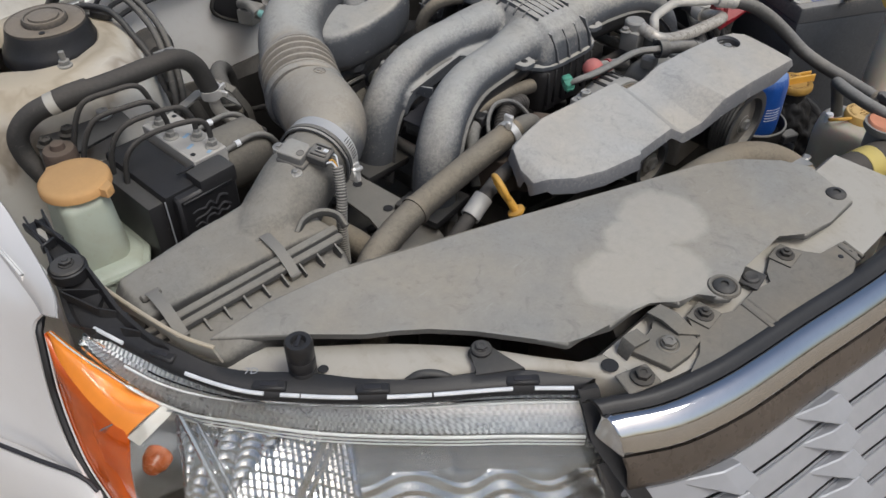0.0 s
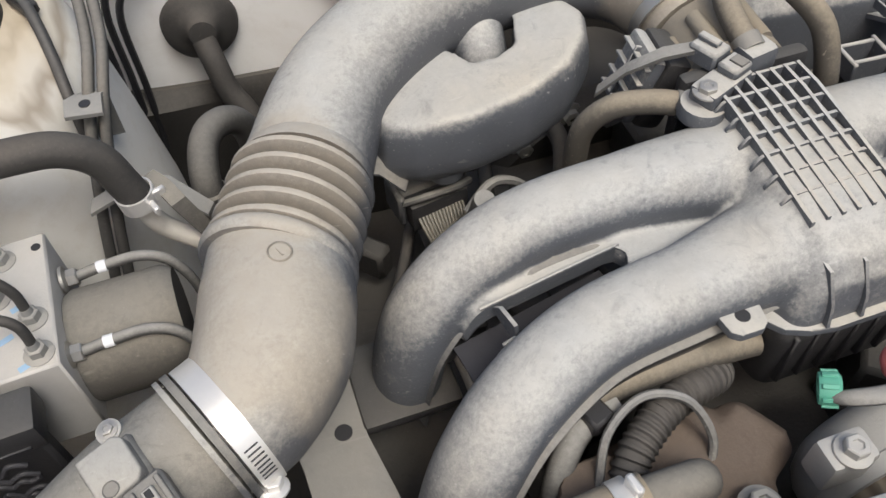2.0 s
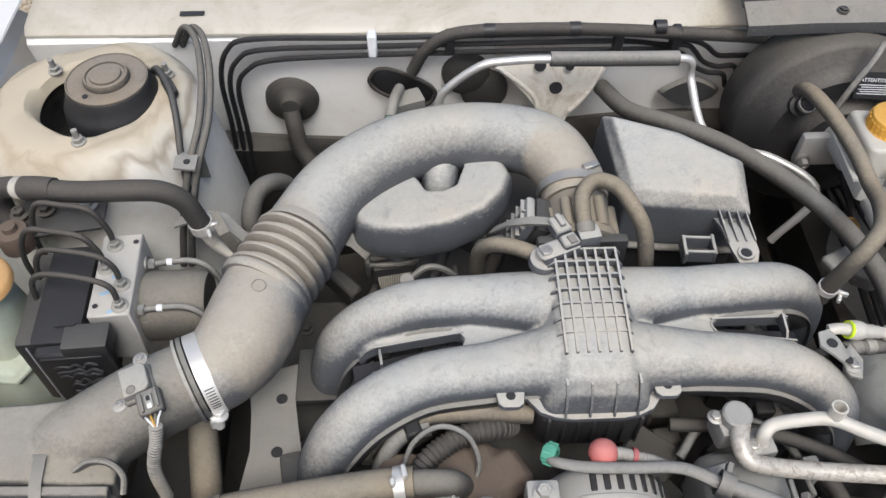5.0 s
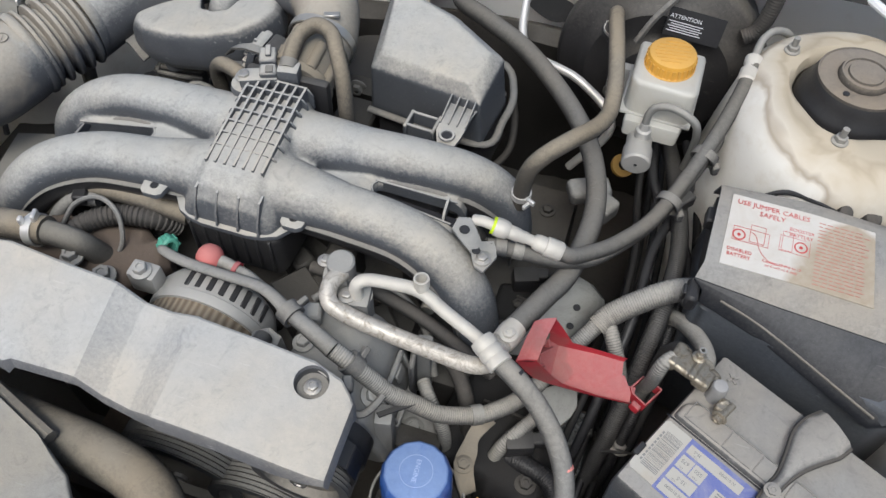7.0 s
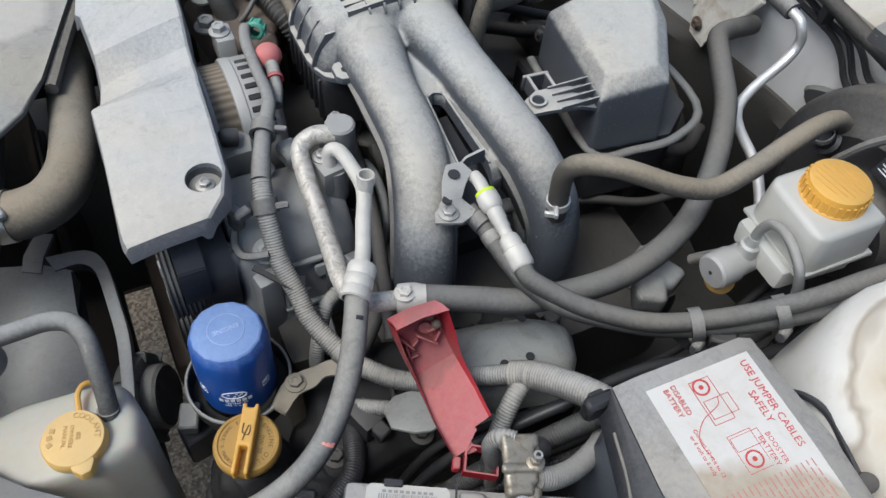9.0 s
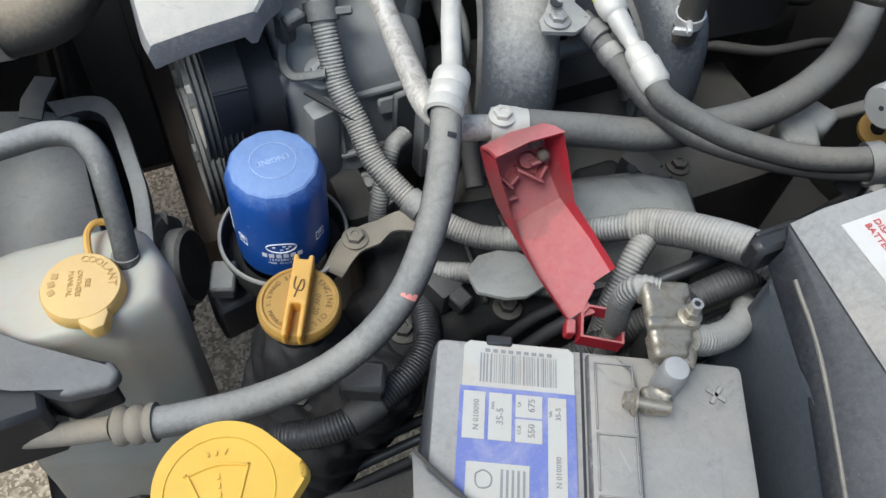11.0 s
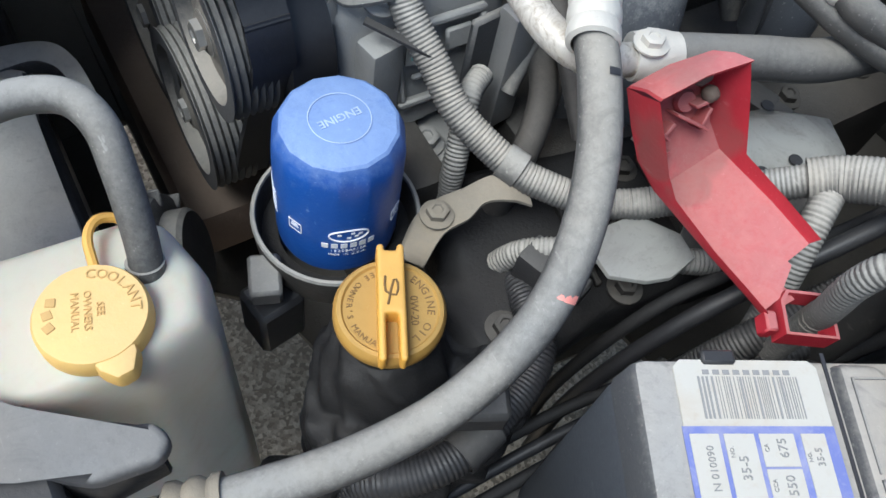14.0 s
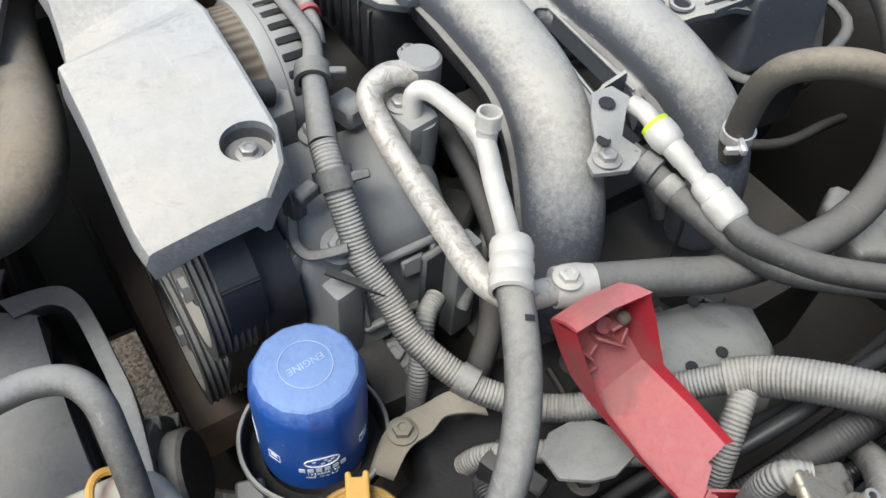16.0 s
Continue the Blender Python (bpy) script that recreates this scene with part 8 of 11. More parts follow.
def build_brakes():
    t = thing("brake_booster", (0.39, 0.44, 0.62), "large black round brake booster on the firewall", "brake booster")
    m = frame_of((0.385, 0.405, 0.760), (0, -1, 0.10))
    part("shell", lathe([(0, 0.034), (0.030, 0.034), (0.048, 0.032), (0.054, 0.022), (0.064, 0.018), (0.088, 0.020), (0.096, 0.014), (0.104, 0.004), (0.122, 0.0), (0.127, -0.005), (0.129, -0.010), (0.129, -0.024), (0.123, -0.030), (0.119, -0.08), (0.06, -0.11), (0, -0.11)], 64, m), BOOSTER, t)
    sm = frame_of((0.412, 0.386, 0.852), (0.05, -0.94, 0.34), (1, 0, -0.08))
    part("word", text_mesh("ATTENTION", 0.0066, sm @ pose(-0.012, 0.004, 0.001)), INKWHITE, t)
    for i in range(5):
        part("print_bar", box((0.040 - 0.006 * (i % 2), 0.0009, 0.0003), m=sm @ pose(-0.010, -0.002 - 0.0028 * i, 0.001), bevel=0), INKWHITE, t)
    part("sticker", box((0.066, 0.034, 0.0008), m=sm @ pose(0, -0.003, 0), bevel=0), CLEANBLACK, t)
    part("valve", lathe([(0.014, -0.004), (0.014, 0.004), (0.010, 0.006), (0.010, 0.022), (0, 0.022)], 20, frame_of((0.322, 0.388, 0.818), (0, -0.7, 0.6))), CLEANBLACK, t)
    part("hose_clip", ring_at((0.322, 0.374, 0.832), (0, -0.4, 0.8), 0.0096, 0.003, 0.0012), STEEL, t)
    part("flange", box((0.085, 0.014, 0.05), (0.372, 0.365, 0.765), 0, 0.006, 2), ALU, t)
    part("nut", hexbolt((0.338, 0.358, 0.752), (0, -1, 0), 0.007, 0.012), STEEL, t)
    part("wire", tube([(0.40, 0.402, 0.90), (0.385, 0.385, 0.885), (0.366, 0.372, 0.86), (0.352, 0.362, 0.83)], 0.004, 8, 6), RUBBER, t)
    c = thing("master_cylinder", (0.385, 0.30, 0.76), "grey cast brake master cylinder", "master cylinder")
    part("cylinder", lathe([(0, 0), (0.0145, 0), (0.0165, 0.002), (0.0165, 0.022), (0.0145, 0.026), (0.0145, 0.04), (0.0125, 0.046), (0.0125, 0.10), (0.018, 0.105), (0.018, 0.16)], 32, frame_of((0.387, 0.222, 0.777), (-0.06, 1, 0.03))), ALU, c)
    part("end_mark", lathe([(0, 0.0), (0.0018, 0.0), (0.002, 0.0004)], 10, frame_of((0.387, 0.2216, 0.777), (0.06, -1, 0))), INKBLACK, c)
    part("outlet", lathe([(0, 0.026), (0.005, 0.026), (0.0065, 0.018), (0.009, 0.016), (0.010, 0)], 14, pose(0.386, 0.256, 0.784)), ALU, c)
    part("brake_line", tube([(0.386, 0.256, 0.808), (0.386, 0.258, 0.820), (0.392, 0.260, 0.832), (0.408, 0.258, 0.838), (0.428, 0.254, 0.834), (0.440, 0.254, 0.820), (0.444, 0.262, 0.78), (0.44, 0.27, 0.70)], 0.0045, 12, 6), GALV, c)
    r = thing("brake_reservoir", (0.392, 0.31, 0.80), "milky white brake fluid reservoir", "reservoir")
    part("tank", prism([(0.356, 0.282), (0.362, 0.273), (0.426, 0.268), (0.433, 0.276), (0.434, 0.343), (0.357, 0.348)], 0.806, 0.850, 0.006, 3, 0.96), RESERVOIR, r)
    part("seam", prism([(0.353, 0.271), (0.434, 0.266), (0.437, 0.346), (0.355, 0.351)], 0.803, 0.8065, 0.001, 1), RESERVOIR, r)
    part("lower_tank", prism([(0.362, 0.262), (0.424, 0.260), (0.430, 0.340), (0.364, 0.344)], 0.780, 0.804, 0.005, 2, 1.05), RESERVOIR, r)
    cap = add(lathe([(0, 0.020), (0.0225, 0.020), (0.0255, 0.0185), (0.0266, 0.014), (0.0268, 0), (0, 0)], 48, pose(0.394, 0.312, 0.848)), lathe([(0.0268, 0.0), (0.0284, 0.0), (0.0284, 0.003), (0.0268, 0.004)], 48, pose(0.394, 0.312, 0.848)))
    cp = part("cap", cap, YELLOW, r, "yellow screw cap with ridged grip")
    for k in range(28):
        a = radians(k * 360 / 28)
        part("grip_ridge", box((0.0015, 0.003, 0.011), (0.394 + 0.0270 * math.cos(a), 0.312 + 0.0270 * math.sin(a), 0.857), math.degrees(a), 0), YELLOW, cp)
    for i in range(7):
        w = 2 * math.sqrt(max(0, 0.020 ** 2 - (0.0055 * (i - 3)) ** 2))
        part("cap_line", box((w, 0.0012, 0.0008), (0.394, 0.312 + 0.0055 * (i - 3), 0.8682), 8, 0), YELLOW, cp)


build_brakes()


# ---- passenger side ----
def build_abs():
    t = thing("abs_unit", (-0.47, 0.15, 0.70), "aluminium anti-lock brake unit with a black controller", "brake unit")
    part("block", box((0.042, 0.106, 0.080), (-0.472, 0.153, 0.780), 3, 0.0015), BLOCK, t)
    part("controller", box((0.050, 0.125, 0.125), (-0.522, 0.135, 0.752), 3, 0.008, 2), CLEANBLACK, t)
    part("controller_lid", box((0.020, 0.118, 0.110), (-0.555, 0.135, 0.752), 3, 0.006, 2), BLACK, t)
    part("seam_line", box((0.0012, 0.0012, 0.118), (-0.5445, 0.070, 0.752), 3, 0), SILVER, t)
    part("front_cover", box((0.072, 0.014, 0.120), (-0.500, 0.068, 0.752), 3, 0.003), CLEANBLACK, t)
    part("plug", box((0.045, 0.030, 0.022), (-0.485, 0.076, 0.812), 3, 0.004, 2), BLACK, t)
    part("plug_slot", box((0.020, 0.003, 0.0015), (-0.507, 0.088, 0.8235), 3, 0), CLEANBLACK, t)
    random.seed(21)
    for i in range(9):
        z0 = 0.716 + 0.0095 * i
        pts = [(-0.522 + 0.0055 * k + random.uniform(-0.001, 0.001), 0.0605, z0 + random.uniform(-0.0045, 0.0045)) for k in range(9)]
        part("casting_fin", tube(pts[random.randint(0, 2):], 0.0016, 8, 4), INKBLACK, t)
    part("casting_frame", add(box((0.060, 0.003, 0.003), (-0.500, 0.0605, 0.806), 3, 0.0006), box((0.003, 0.003, 0.10), (-0.531, 0.0612, 0.756), 3, 0.0006)), CLEANBLACK, t)
    part("motor", lathe([(0, 0), (0.036, 0), (0.038, 0.004), (0.038, 0.060), (0.034, 0.067), (0, 0.068)], 36, frame_of((-0.451, 0.146, 0.770), (1, 0.03, -0.02))), MOTOR, t)
    spots = [(-0.459, 0.112), (-0.462, 0.138), (-0.483, 0.160), (-0.480, 0.190)]
    for i, (x, y) in enumerate(spots):
        part("nut", add(hexbolt((x, y, 0.819), r=0.006, h=0.009), lathe([(0.004, 0.827), (0.003, 0.832), (0, 0.832)], 12, pose(x, y, 0))), GALV, t)
        k = 0.006 * i
        part("brake_line", tube([(x, y, 0.828), (x - 0.001, y + 0.002, 0.846), (x - 0.012, y + 0.004, 0.856 + k), (x - 0.040, y + 0.010, 0.858 + k), (x - 0.070, y + 0.018, 0.852 + k), (x - 0.088, y + 0.022, 0.835), (x - 0.095, y + 0.022, 0.80), (x - 0.095, y + 0.026, 0.74)], 0.0031, 10, 6), DARKRUBBER, t)
    for x, y in ((-0.478, 0.128), (-0.470, 0.150), (-0.466, 0.106)):
        part("paint_dab", box((0.010, 0.004, 0.0004), (x, y, 0.8202), 25, 0), BLUEMARK, t, "pale blue paint dab")
    for y in (0.120, 0.180):
        part("nut", hexbolt((-0.451, y, 0.800), (1, 0, 0), 0.006, 0.010), STEEL, t)
        part("brake_line", tube([(-0.441, y, 0.800), (-0.424, y, 0.803), (-0.400, y, 0.803), (-0.382, y - 0.004, 0.792), (-0.372, y - 0.012, 0.76), (-0.372, y - 0.03, 0.70)], 0.0036, 10, 6), RUBBER, t)
        part("tape", ring_at((-0.425, y, 0.803), (1, 0, 0), 0.0037, 0.003, 0.0003), INKWHITE, t)
    for x, y in ((-0.484, 0.112), (-0.459, 0.195)):
        part("screw_hole", lathe([(0, 0.0004), (0.003, 0.0004), (0.003, 0)], 12, pose(x, y, 0.8202)), CLEANBLACK, t)
    b = thing("abs_bracket", (-0.55, 0.24, 0.78), "black steel bracket with bolts behind the brake unit", "bracket")
    part("plate", sheet([[(-0.610, 0.205, 0.815), (-0.500, 0.215, 0.822)], [(-0.600, 0.245, 0.822), (-0.500, 0.255, 0.826)], [(-0.590, 0.262, 0.822), (-0.500, 0.262, 0.822)], [(-0.58, 0.262, 0.72), (-0.49, 0.262, 0.72)]], 0.003), BLACK, b)
    for x, y in ((-0.592, 0.235), (-0.565, 0.240), (-0.520, 0.246)):
        part("bolt", hexbolt((x, y, 0.824), r=0.007, h=0.009), STEEL if x > -0.53 else IRON, b)
    part("bushing", lathe([(0, 0.012), (0.007, 0.012), (0.008, 0.006), (0.016, 0.005), (0.018, 0.0), (0.018, -0.02)], 22, pose(-0.590, 0.205, 0.828)), RUST, b)


build_abs()


def build_tan_reservoir():
    t = thing("steering_reservoir", (-0.60, 0.13, 0.68), "greenish milky fluid reservoir with a tan cap", "reservoir")
    tank = prism([(-0.640, 0.098), (-0.588, 0.092), (-0.574, 0.120), (-0.580, 0.168), (-0.636, 0.174)], 0.742, 0.828, 0.010, 3, 0.82)
    part("tank", tank, GREENTANK, t)
    part("foot", prism([(-0.652, 0.080), (-0.582, 0.072), (-0.562, 0.105), (-0.570, 0.175), (-0.645, 0.182)], 0.62, 0.750, 0.010, 3, 0.97), GREENTANK, t)
    part("seam", prism([(-0.656, 0.078), (-0.580, 0.069), (-0.559, 0.105), (-0.567, 0.178), (-0.648, 0.186)], 0.742, 0.746, 0.001, 1), GREENTANK, t)
    part("cap", add(add(lathe([(0, 0.007), (0.028, 0.007), (0.033, 0.006), (0.0355, 0.003), (0.036, -0.004), (0, -0.004)], 48, pose(-0.604, 0.134, 0.835)), prism([(0.008, -0.030), (0.014, -0.042), (0.024, -0.036), (0.024, -0.024)], -0.006, 0.004, 0.001, 1, 1, pose(-0.604, 0.134, 0.835))), prism([(-0.020, 0.028), (-0.012, 0.040), (0.0, 0.038), (0.004, 0.032)], -0.004, 0.003, 0.001, 1, 1, pose(-0.604, 0.134, 0.835))), TAN, t, "flat tan plastic cap")


build_tan_reservoir()


def build_strut_hose():
    t = thing("heater_hose", (-0.45, 0.2, 0.80), "dark dusty rubber hose past the strut tower", "hose")
    part("hose", tube([(-0.602, 0.222, 0.775), (-0.614, 0.246, 0.812), (-0.613, 0.250, 0.838), (-0.596, 0.243, 0.859), (-0.568, 0.230, 0.871), (-0.508, 0.218, 0.876), (-0.45, 0.217, 0.877), (-0.424, 0.220, 0.871), (-0.406, 0.223, 0.853), (-0.398, 0.222, 0.828), (-0.394, 0.221, 0.812)], 0.0115, 16, 6), DARKRUBBER, t)
    part("clamp", ring_at((-0.3945, 0.221, 0.815), (0.1, 0, -1), 0.0118, 0.006), CLAMPSTEEL, t, "bright spring hose clamp")
    part("sleeve", tube([(-0.568, 0.230, 0.871), (-0.552, 0.227, 0.8735), (-0.533, 0.223, 0.875)], 0.0128, 16, 4), DARKRUBBER, t)
    part("tape", tube([(-0.576, 0.2335, 0.8685), (-0.5715, 0.2315, 0.8700), (-0.567, 0.2295, 0.8713)], 0.0124, 16, 3), LABEL, t, "white plastic band on the hose")
    part("clamp_ear", add(box((0.010, 0.004, 0.010), (-0.380, 0.218, 0.816), 20, 0.001), box((0.004, 0.010, 0.008), (-0.384, 0.208, 0.813), 20, 0.001)), CLAMPSTEEL, t)
    part("metal_end", tube([(-0.395, 0.221, 0.818), (-0.391, 0.222, 0.792), (-0.383, 0.222, 0.776), (-0.362, 0.217, 0.757), (-0.34, 0.21, 0.735)], 0.0075, 12, 6), WHITEALU, t)
    bl = thing("brake_line", (-0.44, 0.36, 0.84), "bent black brake lines clipped beside the strut tower", "brake line")
    part("line", tube([(-0.467, 0.409, 0.868), (-0.465, 0.407, 0.878), (-0.456, 0.402, 0.885), (-0.438, 0.370, 0.886), (-0.431, 0.350, 0.877), (-0.427, 0.329, 0.860), (-0.424, 0.305, 0.842), (-0.422, 0.285, 0.80)], 0.0042, 10, 6), BLACK, bl)
    part("line", tube([(-0.455, 0.409, 0.868), (-0.445, 0.392, 0.870), (-0.436, 0.375, 0.868), (-0.430, 0.356, 0.855), (-0.428, 0.340, 0.82), (-0.425, 0.325, 0.76)], 0.0036, 10, 6), BLACK, bl)
    part("clip", box((0.012, 0.030, 0.010), (-0.440, 0.378, 0.878), 28, 0.002), BLACK, bl)
    st = thing("hose_strap", (-0.37, 0.215, 0.78), "bent dull metal strap below the hose clamp", "bracket")
    part("strap", sheet([[(-0.390, 0.232, 0.820), (-0.380, 0.238, 0.820)], [(-0.381, 0.220, 0.818), (-0.371, 0.226, 0.818)], [(-0.374, 0.208, 0.811), (-0.364, 0.214, 0.811)], [(-0.361, 0.203, 0.780), (-0.351, 0.207, 0.780)], [(-0.355, 0.20, 0.72), (-0.345, 0.204, 0.72)]], 0.0022), MOTOR, st)
    b = thing("hose_bracket", (-0.41, 0.26, 0.82), "dull metal bracket with a hole beside the tower", "bracket")
    part("plate", sheet([[(-0.425, 0.272, 0.853), (-0.400, 0.268, 0.853)], [(-0.425, 0.290, 0.853), (-0.400, 0.288, 0.853)], [(-0.420, 0.305, 0.845), (-0.398, 0.303, 0.845)], [(-0.42, 0.31, 0.80), (-0.40, 0.31, 0.80)]], 0.003), GALV, b)
    part("hole", lathe([(0, 0.0002), (0.004, 0.0002), (0.004, -0.001)], 14, pose(-0.411, 0.281, 0.8535)), CLEANBLACK, b)


build_strut_hose()


def build_firewall_fittings():
    t = thing("cable_grommet", (-0.332, 0.51, 0.70), "round black rubber grommet with a taped cable", "grommet")
    m = frame_of((-0.331, 0.524, 0.730), (0, -1, 0.1))
    part("boot", lathe([(0.038, -0.004), (0.0370, 0.003), (0.034, 0.006), (0.026, 0.009), (0.0165, 0.014), (0.0130, 0.022), (0, 0.024)], 36, m), DARKRUBBER, t)
    part("cable", tube([(-0.332, 0.505, 0.724), (-0.328, 0.492, 0.706), (-0.322, 0.480, 0.675), (-0.310, 0.470, 0.65), (-0.30, 0.455, 0.60)], 0.012, 14, 6), DARKRUBBER, t)
    tails = [[(0.19, 0.829), (0.222, 0.822), (0.237, 0.814), (0.256, 0.799), (0.282, 0.798), (0.306, 0.795), (0.318, 0.77)],
             [(0.173, 0.819), (0.209, 0.817), (0.224, 0.805), (0.238, 0.789), (0.259, 0.780), (0.283, 0.780), (0.292, 0.76)],
             [(0.17, 0.811), (0.198, 0.807), (0.216, 0.795), (0.231, 0.779), (0.249, 0.770), (0.271, 0.766), (0.280, 0.745)]]
    for (y0, x0, z0), tail in zip(((0.508, -0.42, 0.800), (0.508, -0.41, 0.792), (0.508, -0.40, 0.784)), tails):
        d = (-0.40 - x0) * 0.9
        line = [(x0 - 0.005, y0, 0.60), (x0, y0, z0 - 0.10), (x0 + 0.002, y0, z0 - 0.02), (x0 + 0.02, y0, z0 + 0.012 + d), (x0 + 0.06, y0, z0 + 0.028 + d), (-0.20, y0 - 0.004, z0 + 0.036 + d * 0.6), (0.0, y0 - 0.008, z0 + 0.040 + d * 0.6), (0.12, y0 - 0.004, z0 + 0.036 + d * 0.6)] + [(x, y0 + 0.006, z) for x, z in tail]
        solo("brake_pipe", tube(line, 0.0036, 8, 6), CLEANBLACK, "thin black brake pipe along the firewall", "pipe", "brake pipes")
    cl = thing("wiring_loom", (0.05, 0.50, 0.83), "black corrugated loom under the cowl", "wiring loom")
    part("sleeve", tube([(-0.16, 0.505, 0.79), (-0.14, 0.50, 0.83), (-0.10, 0.495, 0.858), (0.0, 0.495, 0.862), (0.10, 0.495, 0.858), (0.2, 0.495, 0.850), (0.30, 0.49, 0.845)], 0.0085, 12, 6, ribs=(0.0025, 0.0005)), DARKRUBBER, cl)
    for x in (-0.06, 0.05, 0.16):
        part("tape", ring_at((x, 0.495, 0.861), (1, 0, 0), 0.0086, 0.007, 0.0008), CLEANBLACK, cl)
    s = thing("expansion_valve", (-0.18, 0.49, 0.76), "brown metal valve in an oval firewall opening", "valve")
    op = frame_of((-0.174, 0.521, 0.752), (0, -1, 0))
    oval = [(0.046 * abs(math.cos(a)) ** 0.7 * (1 if math.cos(a) > 0 else -1), 0.021 * abs(math.sin(a)) ** 0.7 * (1 if math.sin(a) > 0 else -1)) for a in (2 * math.pi * k / 32 for k in range(32))]
    part("opening", prism(oval, -0.002, 0.004, 0.002, 1, 0.96, op @ pose(0, 0, 0, 0, 0, -28)), CLEANBLACK, s)
    part("opening_rim", tube([op @ pose(0, 0, 0, 0, 0, -28) @ V((x * 1.04, y * 1.06, 0.003)) for x, y in oval + oval[:1]], 0.003, 8, 2), DARKRUBBER, s)
    part("body", box((0.040, 0.03, 0.024), (-0.166, 0.490, 0.748), 20, 0.004, 2), GALV, s)
    part("pipe", tube([(-0.178, 0.50, 0.765), (-0.185, 0.46, 0.778), (-0.190, 0.43, 0.775)], 0.0075, 12, 5), GALV, s)
    part("cap", lathe([(0, 0), (0.006, 0), (0.006, 0.010), (0, 0.011)], 14, frame_of((-0.190, 0.424, 0.779), (0, -1, -0.1))), TEAL, s, "teal cap")
    g = thing("firewall_bracket", (0.03, 0.5, 0.75), "white funnel-shaped bracket on the firewall", "bracket")
    part("plate", sheet([[(-0.050, 0.512, 0.826), (0.105, 0.512, 0.822)], [(-0.045, 0.502, 0.796), (0.098, 0.502, 0.790)], [(-0.005, 0.494, 0.755), (0.082, 0.494, 0.752)], [(0.010, 0.490, 0.735), (0.060, 0.490, 0.728)], [(0.020, 0.490, 0.695), (0.048, 0.490, 0.69)]], 0.003, (0, 1, 0)), RUSTYWHITE, g)
    for x, z, r in ((0.012, 0.800, 0.008), (0.052, 0.798, 0.006), (0.036, 0.765, 0.009)):
        part("hole", lathe([(0, 0.001), (r, 0.001), (r, -0.001)], 18, frame_of((x, 0.4985 - (0.80 - z) * 0.12, z), (0, -1, 0.2))), INKBLACK, g)
    part("fold", tube([(-0.046, 0.503, 0.797), (0.002, 0.495, 0.757), (0.014, 0.489, 0.733)], 0.0035, 8, 4), RUSTYWHITE, g)
    part("fold", tube([(0.099, 0.503, 0.791), (0.080, 0.494, 0.753), (0.058, 0.489, 0.728)], 0.0035, 8, 4), RUSTYWHITE, g)
    part("bolt", hexbolt((0.030, 0.488, 0.715), (0, -1, 0), 0.006, 0.006), RUST, g)
    for x, z in ((-0.086, 0.772), (-0.060, 0.742)):
        solo("rubber_plug", lathe([(0.034, -0.003), (0.033, 0.004), (0.024, 0.009), (0, 0.010)], 28, frame_of((x, 0.522, z), (0, -1, 0.1))), DARKRUBBER, "round black rubber firewall plug", "plug", "firewall plugs")
    solo("steering_seal", prism([(0.044 * abs(math.cos(a)) ** 1.5 * (1 if math.cos(a) > 0 else -1), 0.026 * abs(math.sin(a)) ** 1.5 * (1 if math.sin(a) > 0 else -1)) for a in (2 * math.pi * k / 32 for k in range(32))], -0.002, 0.006, 0.002, 1, 0.9, frame_of((0.233, 0.520, 0.732), (0, -1, 0))), DARKGREY, "oval grey rubber firewall seal", "seal")


build_firewall_fittings()


# ---- front of the car ----
def build_radiator_cover():
    t = thing("radiator_cover", (-0.25, -0.25, 0.77), "large dust-covered dark plastic radiator cover with wiped marks", "radiator cover")
    poly = [(-0.605, -0.100), (-0.540, -0.098), (-0.464, -0.112), (-0.287, -0.174), (-0.140, -0.230), (-0.054, -0.262), (-0.012, -0.285), (0.020, -0.320), (0.034, -0.352), (0.008, -0.414), (-0.044, -0.414), (-0.084, -0.407), (-0.094, -0.393), (-0.104, -0.385), (-0.172, -0.385), (-0.186, -0.389), (-0.204, -0.400), (-0.222, -0.401), (-0.231, -0.392), (-0.236, -0.374), (-0.262, -0.372), (-0.270, -0.357), (-0.280, -0.349), (-0.302, -0.346), (-0.331, -0.345), (-0.357, -0.334), (-0.377, -0.332), (-0.392, -0.308), (-0.425, -0.262), (-0.453, -0.231), (-0.477, -0.211), (-0.500, -0.195), (-0.539, -0.157)]
    part("panel", prism(poly, 0.779, 0.785, 0.0028, 3, 0.998), WIPED, t)
    part("rear_lip", tube([(-0.46, -0.108, 0.774), (-0.287, -0.170, 0.772), (-0.140, -0.226, 0.772), (-0.05, -0.258, 0.772)], 0.007, 8, 4), COVER, t)
    for x, y in ((-0.211, -0.388), (0.004, -0.395)):
        part("clip", lathe([(0, 0.001), (0.0035, 0.001), (0.004, 0.003), (0.009, 0.002), (0.011, 0.0), (0.011, -0.002)], 20, pose(x, y, 0.786)), BLACK, t)
    part("clip_ring", lathe([(0.011, 0.0), (0.0125, 0.0018), (0.015, 0.0018), (0.0165, -0.001)], 24, pose(-0.211, -0.388, 0.7850)), COVER, t)


build_radiator_cover()


